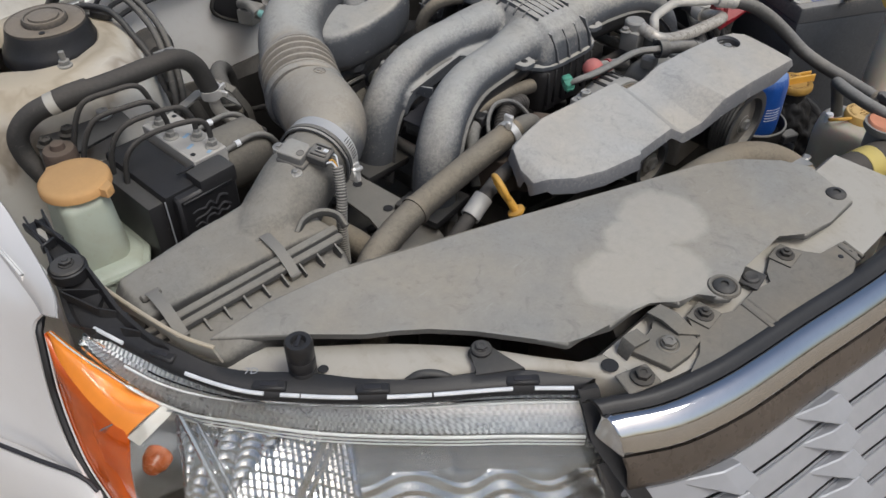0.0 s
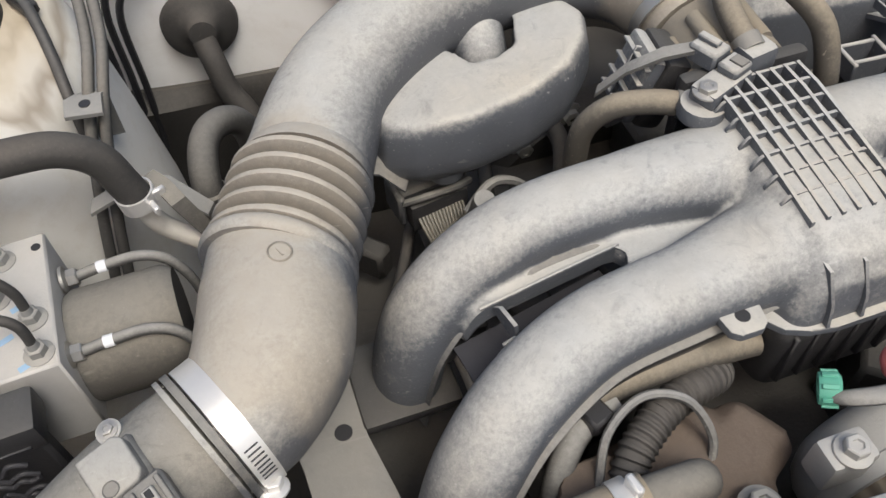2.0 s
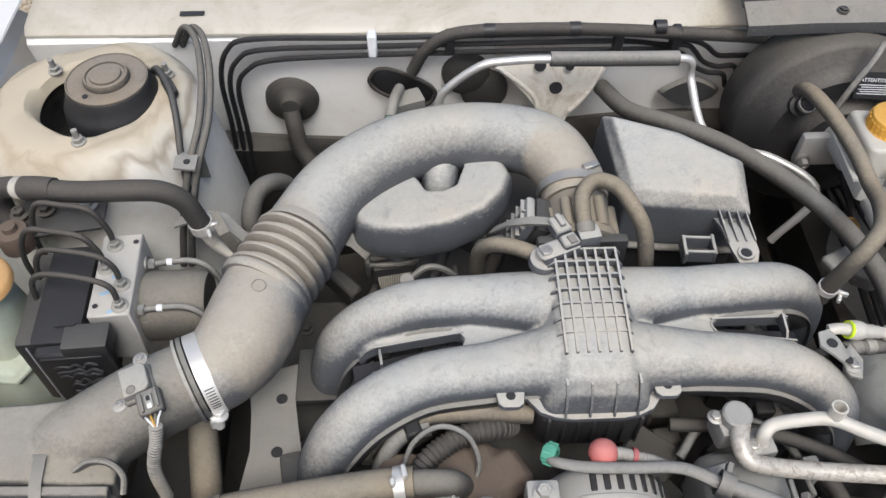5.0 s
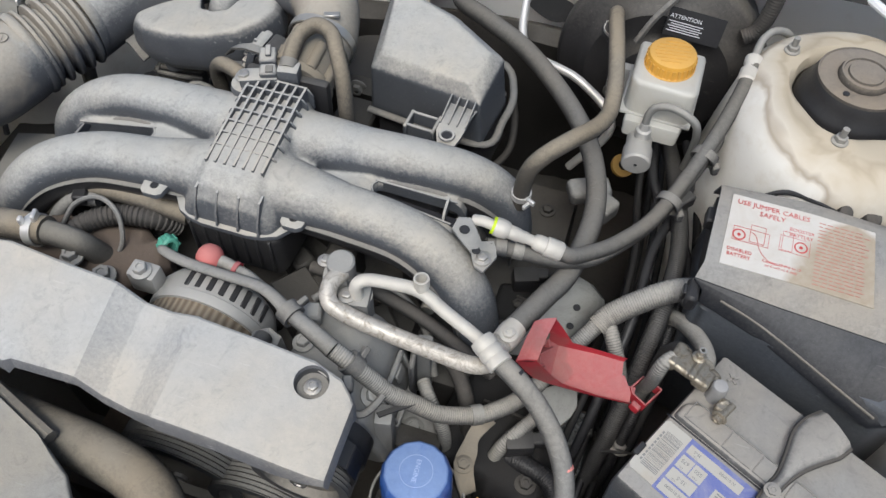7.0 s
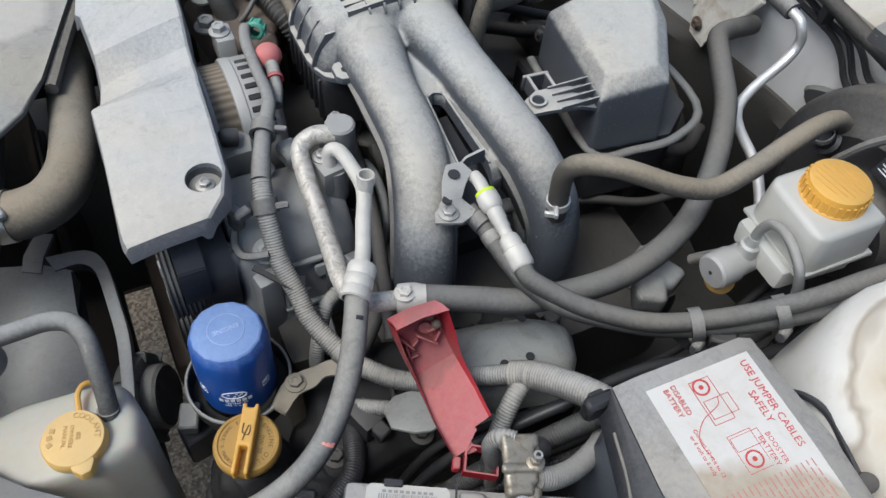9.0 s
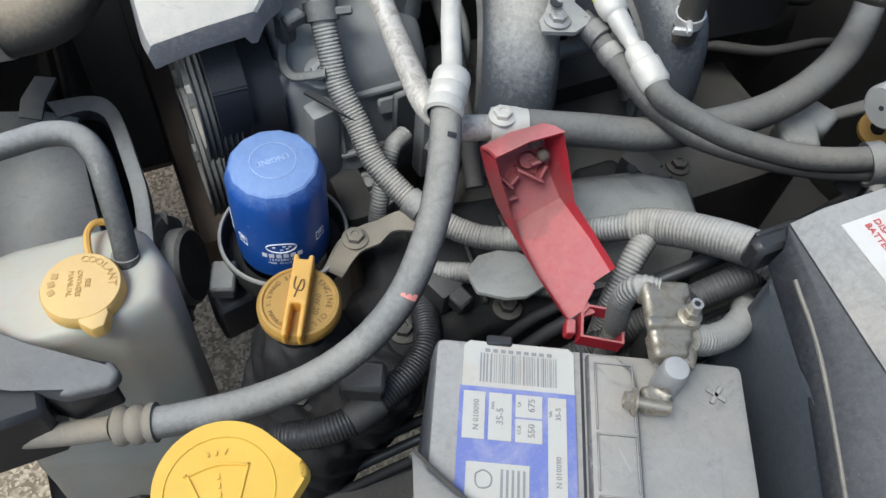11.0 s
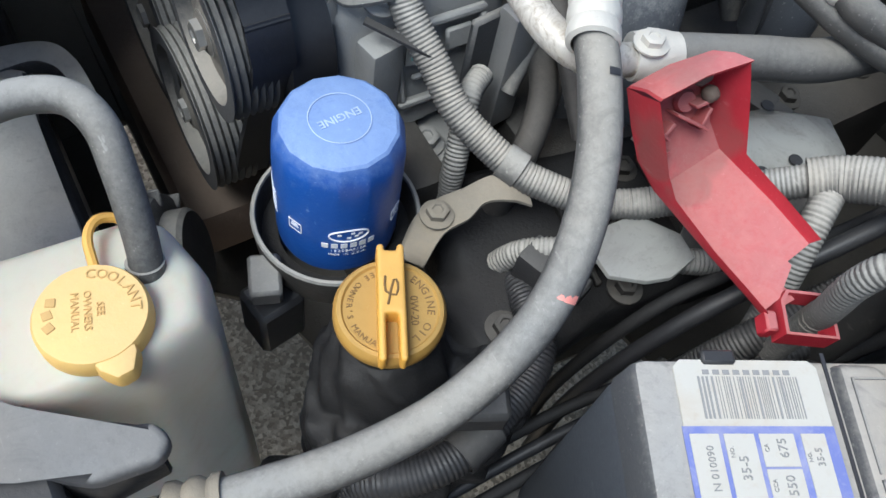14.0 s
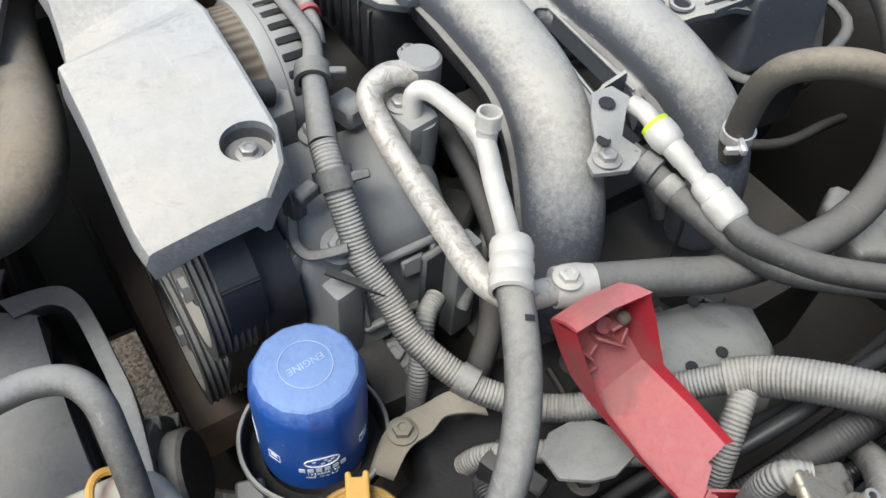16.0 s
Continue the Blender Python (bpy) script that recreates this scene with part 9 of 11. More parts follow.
def build_front_frame():
    t = thing("radiator_support", (-0.3, -0.35, 0.72), "beige-white painted radiator support beam with bolts", "support beam", kind="structure")
    back = [(-0.645, -0.03), (-0.600, -0.085), (-0.562, -0.128), (-0.529, -0.159), (-0.497, -0.186), (-0.473, -0.209), (-0.449, -0.234), (-0.421, -0.266), (-0.388, -0.314), (-0.368, -0.341), (-0.340, -0.352)]
    front = [(-0.668, -0.060), (-0.640, -0.100), (-0.605, -0.144), (-0.570, -0.184), (-0.536, -0.217), (-0.511, -0.239), (-0.486, -0.259), (-0.450, -0.286), (-0.412, -0.316), (-0.380, -0.350), (-0.345, -0.412)]
    rows = [[(x, y, 0.752) for x, y in back], [(x - 0.001, y - 0.001, 0.764) for x, y in back], [(x - 0.003, y - 0.003, 0.767) for x, y in back]]
    rows += [[(x + (a - x) * f, y + (b - y) * f, z) for (x, y), (a, b) in zip(back, front)] for f, z in ((0.4, 0.769), (0.85, 0.767), (1.0, 0.762))]
    rows.append([(a - 0.002, b - 0.002, 0.70) for a, b in front])
    part("beam", sheet(rows, 0.002), SUPPORT, t, smooth=50)
    xs = (-0.35, -0.30, -0.25, -0.2, -0.15, -0.1, -0.05, 0.0, 0.05, 0.10)
    part("centre_beam", sheet([[(x, -0.345, 0.758) for x in xs], [(x, -0.352, 0.768) for x in xs], [(x, -0.40 - 0.12 * min(0.2, x + 0.35), 0.7695) for x in xs], [(x, -0.42 - 0.12 * min(0.3, x + 0.35), 0.768) for x in xs]], 0.002), SUPPORT, t)
    edge = [(-0.318, -0.421), (-0.290, -0.416), (-0.279, -0.409), (-0.262, -0.383), (-0.239, -0.380), (-0.234, -0.402), (-0.222, -0.409), (-0.205, -0.408), (-0.185, -0.406), (-0.160, -0.413), (-0.150, -0.401), (-0.129, -0.393), (-0.102, -0.393), (-0.094, -0.413), (-0.086, -0.427), (-0.052, -0.432), (-0.054, -0.452)]
    rub = [(-0.097, -0.466), (-0.182, -0.451), (-0.240, -0.442), (-0.297, -0.431)]
    part("grille_shelf", prism(edge + rub, 0.7705, 0.7735, 0.0010, 1, 1.0), COVER, t, "dusty dark plastic shelf behind the grille")
    for x0, y0, x1, y1 in ((-0.207, -0.409, -0.214, -0.445), (-0.060, -0.434, -0.068, -0.459)):
        d = V((x1 - x0, y1 - y0, 0))
        part("crease", add(tube([(x0, y0, 0.7725), (x1, y1, 0.7725)], 0.0032, 8, 2), tube([(x0 + 0.010, y0, 0.7722), (x1 + 0.010, y1, 0.7722)], 0.0022, 8, 2)), COVER, t)
    for x, y, w in ((-0.248, -0.392, 0.026), (-0.116, -0.403, 0.028)):
        part("bolt_plate", box((w, 0.024, 0.0022), (x, y, 0.7746), 6, 0.004, 2), COVER, t)
        part("bolt", add(hexbolt((x, y, 0.7755), r=0.0062, h=0.006, washer=1.5), lathe([(0.003, 0), (0.003, 0.008), (0, 0.0085)], 12, pose(x, y, 0.776))), IRON, t)
    part("push_clip", add(box((0.026, 0.024, 0.002), (-0.171, -0.396, 0.7748), 8, 0.003, 2), lathe([(0, 0.0022), (0.004, 0.002), (0.006, 0.003), (0.0085, 0.002), (0.0095, 0)], 20, pose(-0.171, -0.396, 0.7756))), BLACK, t)
    for x, y in ((-0.062, -0.446), (-0.075, -0.443)):
        part("shelf_hole", lathe([(0, 0.0), (0.0025, 0.0), (0.003, -0.0006)], 12, pose(x, y, 0.7742)), INKBLACK, t)
    part("beam_hole", lathe([(0, 0.0), (0.0045, 0.0), (0.005, -0.0006)], 16, pose(-0.545, -0.190, 0.7705)), CLEANBLACK, t)
    part("beam_hole", lathe([(0, 0.0), (0.0075, 0.0), (0.008, -0.0006)], 18, pose(-0.358, -0.366, 0.7715)), CLEANBLACK, t)
    part("bolt", hexbolt((-0.352, -0.396, 0.776), r=0.0072, h=0.007, washer=1.5), IRON, t)
    part("bolt_plate", box((0.034, 0.024, 0.0025), (-0.355, -0.394, 0.7735), -18, 0.003), COVER, t)
    # the arm that ties the lamp housing to the beam
    a = thing("corner_bracket", (-0.44, -0.29, 0.77), "black plastic tie bracket between lamp and beam", "bracket")
    arm = prism([(-0.441, -0.268), (-0.431, -0.266), (-0.421, -0.273), (-0.421, -0.284), (-0.417, -0.318), (-0.456, -0.292), (-0.446, -0.284)], 0.7705, 0.7755, 0.0016, 2)
    part("arm", arm, BLACK, a)
    part("bolt", add(lathe([(0.0098, 0), (0.0098, 0.003), (0.0085, 0.0045), (0, 0.0045)], 24, pose(-0.431, -0.276, 0.7752)), hexbolt((-0.431, -0.276, 0.7795), r=0.0055, h=0.003, washer=1.1)), BLACK, a)
    b = thing("rubber_stop", (-0.562, -0.185, 0.77), "black rubber hood bump stop", "bump stop")
    part("stop", lathe([(0.0125, 0.764), (0.0125, 0.783), (0.0118, 0.784), (0.0125, 0.786), (0.0125, 0.796), (0.0118, 0.797), (0.0125, 0.799), (0.0125, 0.814), (0.011, 0.817), (0.007, 0.817), (0.005, 0.813), (0, 0.813)], 28, pose(-0.562, -0.185, 0)), CLEANBLACK, b)
    part("stop_slot", box((0.012, 0.003, 0.001), (-0.562, -0.185, 0.8165), 40, 0), INKBLACK, b)
    l = thing("hood_latch", (-0.31, -0.39, 0.76), "dark dusty hood latch with bolts", "latch")
    base = prism([(-0.338, -0.361), (-0.318, -0.363), (-0.312, -0.372), (-0.298, -0.370), (-0.292, -0.362), (-0.276, -0.366), (-0.278, -0.408), (-0.300, -0.411), (-0.326, -0.408), (-0.331, -0.384)], 0.7705, 0.7760, 0.0018, 2)
    part("base", base, MOTOR, l)
    part("jaw", sheet([[(-0.291, -0.352, 0.772), (-0.274, -0.354, 0.772)], [(-0.291, -0.356, 0.783), (-0.273, -0.358, 0.783)], [(-0.290, -0.372, 0.784), (-0.272, -0.376, 0.784)], [(-0.289, -0.390, 0.779), (-0.274, -0.404, 0.777)]], 0.003), MOTOR, l)
    part("jaw", sheet([[(-0.340, -0.360, 0.772), (-0.342, -0.373, 0.772)], [(-0.332, -0.358, 0.783), (-0.334, -0.374, 0.783)], [(-0.312, -0.360, 0.780), (-0.314, -0.376, 0.780)]], 0.003), MOTOR, l)
    part("bolt", add(lathe([(0.011, 0), (0.011, 0.001), (0.010, 0.0016)], 20, pose(-0.304, -0.390, 0.7755)), hexbolt((-0.304, -0.390, 0.7762), r=0.0066, h=0.0065, washer=1.15)), CLIPSTEEL, l)


build_front_frame()


def build_headlight():
    t = thing("headlight", (-0.56, -0.25, 0.60), "large clear headlight with an amber corner lamp", "headlight")

    def dense(r, n=6):
        return [p for p, _ in spline([V(p) for p in r], n)]

    gask = [(-0.678, -0.025, 0.800), (-0.662, -0.070, 0.794), (-0.644, -0.114, 0.786), (-0.615, -0.165, 0.779), (-0.580, -0.203, 0.775), (-0.542, -0.239, 0.772), (-0.499, -0.275, 0.770), (-0.438, -0.321, 0.767), (-0.392, -0.362, 0.765)]
    midr = [(-0.690, -0.030, 0.794), (-0.676, -0.078, 0.784), (-0.655, -0.118, 0.772), (-0.624, -0.158, 0.765), (-0.579, -0.207, 0.761), (-0.545, -0.241, 0.759), (-0.510, -0.272, 0.757), (-0.444, -0.326, 0.755), (-0.399, -0.367, 0.754)]
    edge = [(-0.694, -0.036, 0.790), (-0.681, -0.082, 0.766), (-0.655, -0.122, 0.742), (-0.624, -0.164, 0.738), (-0.588, -0.211, 0.736), (-0.553, -0.249, 0.734), (-0.500, -0.301, 0.732), (-0.455, -0.342, 0.731), (-0.409, -0.386, 0.730)]
    low = [(-0.726, -0.100, 0.66), (-0.712, -0.135, 0.645), (-0.690, -0.165, 0.635), (-0.655, -0.212, 0.628), (-0.618, -0.258, 0.620), (-0.580, -0.300, 0.617), (-0.520, -0.360, 0.614), (-0.465, -0.405, 0.612), (-0.385, -0.452, 0.612)]
    G, M, E, L = dense(gask), dense(midr), dense(edge), dense(low)
    shell = [[p + V((0, 0, -0.004)) for p in G], [a.lerp(b, 0.5) + V((-0.003, -0.003, 0.001)) for a, b in zip(G, M)], M, [a.lerp(b, 0.5) + V((-0.003, -0.004, 0.003)) for a, b in zip(M, E)], E, [a.lerp(b, 0.12) + V((-0.004, -0.004, 0.001)) for a, b in zip(E, L)], [a.lerp(b, 0.5) + V((-0.010, -0.010, 0.004)) for a, b in zip(E, L)], L, [p + V((0.02, 0.02, -0.06)) for p in L]]
    lens = part("lens", sheet(shell, 0.0025, (0.5, 0.6, -0.3)), LENS, t, smooth=60)
    lens.visible_shadow = False
    inn = V((0.55, 0.66, -0.35))
    # two bands of fine ribs, leaning opposite ways
    n = 22
    gG, gM, gE = dense(gask, n), dense(midr, n), dense(edge, n)
    for A, B, d0, turn in ((gG, gM, 0.009, 3), (gM, gE, 0.010, -5)):
        rows = []
        for j in range(7):
            f = j / 6
            row = []
            for i in range(len(A)):
                k = i + turn * f
                row.append(A[i].lerp(B[i], f) + inn * (d0 + 0.0016 * (1 - abs((k % 2) - 1) * 2)))
            rows.append(row)
        part("ribbed_band", sheet(rows, 0.0008, (0.5, 0.6, 0)), BANDRIB, t, "fine-ribbed clear band under the lens top", smooth=12)
    for rail, r, dz, mat in ((M, 0.0012, 0.0, LENSEDGE), (E, 0.0017, 0.0, LENSEDGE), (E, 0.0010, -0.006, LENSEDGE), (E, 0.0008, -0.011, LENSEDGE)):
        part("edge_line", tube([p + inn * 0.004 + V((0, 0, dz)) for p in rail[6 if dz == 0 else 12:]], r, 8, 1), mat, t)
    # reflector bowls: pillowed columns outside, zigzag step, level flutes inside
    dE, dL = dense(edge, 46)[78:], dense(low, 46)[78:]
    rows = []
    for j in range(76):
        f = j / 75
        row = []
        for i, (a, b) in enumerate(zip(dE, dL)):
            u = i / (len(dE) - 1)
            bowl = abs(math.sin((u - 0.02) * math.pi * 2.1)) ** 0.6
            depth = 0.020 + (0.030 if u < 0.5 else 0.014) * bowl * (0.5 + 0.5 * math.sin(math.pi * min(1, f + 0.2)))
            if u < 0.40 - 0.16 * f * 2:
                cu = (u * 17 + f * 2.2) % 1
                cv = (f * 13 + 0.5 * (int(u * 17 + f * 2.2) % 2)) % 1
                wave = 0.0055 * (1 - (2 * cu - 1) ** 2) + 0.0022 * (1 - (2 * cv - 1) ** 2)
            elif u < 0.50:
                wave = 0.006 * abs((f * 17) % 1 - 0.5) + 0.004 * abs(((u * 55) % 1) - 0.5 + 0.5 * (abs((f * 17) % 1 - 0.5)))
            elif f < 0.46:
                step = (f * 17) % 1
                wave = 0.013 * step + 0.0012 * math.sin(u * 60) + (0.006 if 0.66 < u < 0.70 else 0.0) * (1 - abs(u - 0.68) / 0.02)
            else:
                wave = 0.010 * math.sin(u * 34) + 0.006 * abs((f * 9) % 1 - 0.5)
            row.append(a.lerp(b, f) + V((0.5, 0.62, -0.1)) * (depth + wave))
        rows.append(row)
    part("reflector", sheet(rows, 0.002, (0.5, 0.6, 0)), REFLECTOR, t, "mirror-bright fluted reflector bowl", smooth=25)
    for u, v in ((0.02, 0.16), (0.44, 0.26)):
        a, b = dE[int(u * len(dE))], dL[int(v * len(dE))]
        d = (b - a).normalized()
        part("divider", add(tube([a + inn * 0.016, b + inn * 0.016], 0.0035, 8, 2), tube([a + inn * 0.018 + V((0.008, -0.006, 0)), b + inn * 0.018 + V((0.008, -0.006, 0))], 0.0022, 8, 2)), REFLECTOR, t)
    rows = [[V((-0.712 + 0.068 * g, -0.084 - 0.054 * g, z)) + V((0.012, 0.014, 0)) * (f0 + math.sin(math.pi * g)) for g in (0, 0.2, 0.4, 0.6, 0.8, 1)] for z, f0 in ((0.742, -0.4), (0.72, 0.3), (0.70, 0.7), (0.67, 0.7), (0.60, 0.2))]
    part("corner_reflector", sheet(rows, 0.002, (0.5, 0.6, 0)), REFLECTOR, t, "bright bowl round the amber bulb", smooth=50)
    # amber corner: an upper facet in the lit amber and a side facet in the shaded amber, meeting at a ridge
    ridge = [(-0.7075, -0.005, 0.7970), (-0.7115, -0.020, 0.786), (-0.7125, -0.040, 0.772), (-0.7100, -0.066, 0.756), (-0.7050, -0.088, 0.744), (-0.7010, -0.104, 0.735)]
    upper = [(-0.7055, -0.0065, 0.7975), (-0.698, -0.030, 0.785), (-0.689, -0.050, 0.774), (-0.680, -0.068, 0.764), (-0.672, -0.086, 0.755), (-0.664, -0.105, 0.747)]
    outer = [(-0.7085, -0.004, 0.7965), (-0.718, -0.019, 0.765), (-0.723, -0.026, 0.742), (-0.729, -0.044, 0.713), (-0.733, -0.066, 0.684), (-0.732, -0.090, 0.652), (-0.730, -0.104, 0.625)]
    side = ridge[:1] + [ridge[2], ridge[4], ridge[5], (-0.7060, -0.105, 0.712), (-0.7120, -0.107, 0.690), (-0.7200, -0.113, 0.640)]
    dr, du = dense(ridge, 5), dense(upper, 5)
    part("amber_lens", sheet([[a.lerp(b, f) + V((-0.002, -0.002, 0.003)) * (4 * f * (1 - f)) for a, b in zip(dr, du)] for f in (0, 0.25, 0.5, 0.75, 1)], 0.003, (0.6, 0.4, -0.6)), AMBER, t, "amber upper face of the turn-signal lens, coloured as lit", smooth=50)
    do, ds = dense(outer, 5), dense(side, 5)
    part("amber_side", sheet([[a.lerp(b, f) + V((-0.003, -0.002, 0.001)) * (4 * f * (1 - f)) for a, b in zip(do, ds)] for f in (0, 0.25, 0.5, 0.75, 1)], 0.003, (0.9, 0.3, -0.1)), AMBERSHADED, t, "amber side face of the turn-signal lens, coloured as shaded", smooth=50)
    part("amber_edge", tube([p + V((-0.0012, -0.001, 0.001)) for p in do], 0.0009, 6, 1), LENSEDGE, t)
    part("amber_edge", tube([p + V((-0.001, -0.001, 0.001)) for p in du], 0.0009, 6, 1), LENSEDGE, t)
    part("amber_bulb", lathe([(0, 0.020), (0.007, 0.018), (0.012, 0.010), (0.013, 0.004), (0.013, 0)], 20, frame_of((-0.684, -0.118, 0.704), (-0.7, -0.5, 0.1))), AMBERDARK, t)
    part("divider", sheet([[(-0.664, -0.106, 0.746), (-0.701, -0.105, 0.733)], [(-0.661, -0.114, 0.739), (-0.696, -0.113, 0.724)]], 0.003, (0.6, 0.4, 0)), LABEL, t, "matt white divider beside the amber lens")
    part("gasket", tube([p + V((-0.004, 0.004, 0.001)) for p in [V((-0.700, 0.006, 0.802))] + do], 0.0036, 8, 1), CLEANBLACK, t)
    # black housing along the lens top, with snap windows and a pale gasket in lengths
    back = [(-0.651, -0.036, 0.806), (-0.646, -0.064, 0.802), (-0.632, -0.102, 0.795), (-0.609, -0.144, 0.784), (-0.560, -0.192, 0.779), (-0.530, -0.226, 0.776), (-0.490, -0.263, 0.774), (-0.425, -0.309, 0.772), (-0.378, -0.366, 0.769)]
    Bk = dense(back)
    rows = [[p + V((-0.001, -0.002, -0.006)) for p in G], G, [a.lerp(b, 0.2) + V((0, 0, 0.0025)) for a, b in zip(G, Bk)], [a.lerp(b, 0.85) + V((0, 0, 0.0025)) for a, b in zip(G, Bk)], Bk, [p - V((0, 0, 0.012)) for p in Bk]]
    part("housing_rim", sheet(rows, 0.002), CLEANBLACK, t, smooth=50)
    g2 = dense(gask, 40)
    N = len(g2) - 1
    for a, b in ((0.02, 0.105), (0.27, 0.425), (0.46, 0.50), (0.505, 0.62), (0.68, 0.76), (0.765, 0.875), (0.915, 0.985)):
        run = [p + V((-0.0005, -0.001, 0.001)) for p in g2[int(a * N):int(b * N):6]] + [g2[int(b * N)] + V((-0.0005, -0.001, 0.001))]
        part("rim_gasket", tube(run, 0.0019, 8, 1), INKWHITE, t)
    for u in (0.21, 0.44, 0.65, 0.895):
        i = int(u * N)
        p, d = g2[i], (g2[i + 3] - g2[i - 3]).normalized()
        m = frame_of(p + V((0.004, 0.005, 0.003)), (0, 0, 1), d)
        win = box((0.030, 0.010, 0.006), (0, 0, 0), 0, 0.0015, 1)
        part("rim_clip", moved(win, m), CLEANBLACK, t)
        part("clip_window", moved(box((0.016, 0.0045, 0.0012), (0, -0.0005, 0.0034), 0, 0.0004), m), INKBLACK, t)
    part("end_trim", sheet([[(-0.396, -0.362, 0.764), (-0.380, -0.372, 0.764)], [(-0.409, -0.392, 0.729), (-0.394, -0.400, 0.732)], [(-0.404, -0.438, 0.690), (-0.389, -0.448, 0.690)], [(-0.385, -0.470, 0.63), (-0.370, -0.478, 0.63)]], 0.006, (0.3, 0.8, 0)), CLEANBLACK, t)
    part("marking", text_mesh("7D", 0.010, frame_of((-0.598, -0.160, 0.7855), (0, 0, 1), (0.72, -0.69, 0))), SILVER, t)
    part("screw_boss", tube([(-0.500, -0.252, 0.768), (-0.490, -0.258, 0.775), (-0.478, -0.268, 0.774), (-0.470, -0.276, 0.768)], 0.0042, 12, 4), BLACK, t)


build_headlight()


def build_front_trim():
    t = thing("grille", (-0.1, -0.5, 0.6), "chrome-topped silver grille with a dark band", "grille")
    line = [(-0.403, -0.380), (-0.356, -0.408), (-0.297, -0.427), (-0.240, -0.438), (-0.182, -0.447), (-0.097, -0.462), (-0.030, -0.471), (0.05, -0.474), (0.13, -0.466), (0.25, -0.445), (0.356, -0.408)]
    line = [(p.x, p.y) for p, _ in spline([V((x, y, 0)) for x, y in line], 4)]

    def strip(rows_of, name, mat, th=0.004):
        rows = [[(x, y + dy, z) for x, y in line] for dy, z in rows_of]
        return part(name, sheet(rows, th, (0, 0.6, -0.6)), mat, t, smooth=60)

    strip([(0.006, 0.764), (0.003, 0.772), (-0.002, 0.775), (-0.009, 0.773), (-0.014, 0.767)], "seal", CLEANBLACK)
    strip([(-0.014, 0.766), (-0.019, 0.768), (-0.026, 0.765), (-0.033, 0.758), (-0.038, 0.750), (-0.041, 0.741), (-0.042, 0.735)], "chrome_bar", CHROME)
    x0, y0 = line[0]
    prof = [(-0.014, 0.766), (-0.019, 0.768), (-0.026, 0.765), (-0.033, 0.758), (-0.038, 0.750), (-0.041, 0.741), (-0.042, 0.735), (-0.010, 0.735)]
    part("end_cap", loft([[V((x0 - dx, y0 + dy, z)) for dy, z in prof] for dx in (-0.004, 0.0015)]), CHROME, t)
    strip([(-0.043, 0.734), (-0.050, 0.722), (-0.054, 0.705), (-0.054, 0.697)], "dark_band", BRONZE)
    strip([(-0.020, 0.70), (-0.11, 0.50), (-0.14, 0.30)], "backing", SLATE)
    for j in range(8):
        z, o = 0.694 - 0.029 * j, -0.017 * j
        rows = [[(x, y + o + dy, z + dz) for x, y in line] for dy, dz in ((-0.0500, -0.014), (-0.0525, -0.0015), (-0.0540, -0.0010), (-0.0660, -0.0245), (-0.0655, -0.0265), (-0.0570, -0.0300))]
        part("slat", sheet(rows, 0.003, (0, 1, 0)), SILVER, t, smooth=30)
        # folded teeth stand proud of each slat, with a steep left face and a broad right one
        for k in range(4):
            xx = -0.325 + 0.14 * k
            row = [(a, b + o) for a, b in line]

            def on(x, f, out):
                yy = next(y0 + (y1 - y0) * (x - x0) / (x1 - x0) for (x0, y0), (x1, y1) in zip(row, row[1:]) if x0 <= x <= x1)
                return (x, yy - 0.0540 - 0.0125 * f - 0.013 * out, z - 0.0015 - 0.0235 * f + 0.006 * out)
            bm = bmesh.new()
            vs = [bm.verts.new(p) for p in (on(xx - 0.042, 0.0, -0.15), on(xx - 0.002, 0.0, 0.75), on(xx + 0.018, 0.0, 0.75), on(xx + 0.030, 0.90, 1.0), on(xx + 0.006, 1.12, 1.1), on(xx + 0.020, 0.0, -0.15), on(xx + 0.034, 0.95, -0.15), on(xx + 0.004, 1.10, -0.15))]
            for q in ((0, 4, 1), (1, 4, 3, 2), (2, 3, 6, 5), (3, 4, 7, 6), (0, 7, 4), (0, 1, 2, 5), (0, 5, 6, 7)):
                bm.faces.new([vs[i] for i in q])
            bmesh.ops.recalc_face_normals(bm, faces=bm.faces)
            bmesh.ops.bevel(bm, geom=bm.edges[:], offset=0.0012, segments=1, affect="EDGES")
            part("slat_tooth", bm, SILVER, t, smooth=20)
    f = thing("front_fender", (-0.78, 0.2, 0.5), "glossy white front fender", "fender")
    # rows run from the headlight's rim back to the door, from the bonnet gap down the side
    lip = [(-0.702, -0.042, 0.840), (-0.690, -0.008, 0.846), (-0.680, 0.079, 0.850), (-0.676, 0.145, 0.858), (-0.668, 0.35, 0.872), (-0.66, 0.62, 0.880)]
    edge = [(-0.706, -0.004, 0.818), (-0.705, 0.012, 0.826), (-0.704, 0.085, 0.836), (-0.702, 0.15, 0.846), (-0.700, 0.35, 0.866), (-0.70, 0.62, 0.876)]
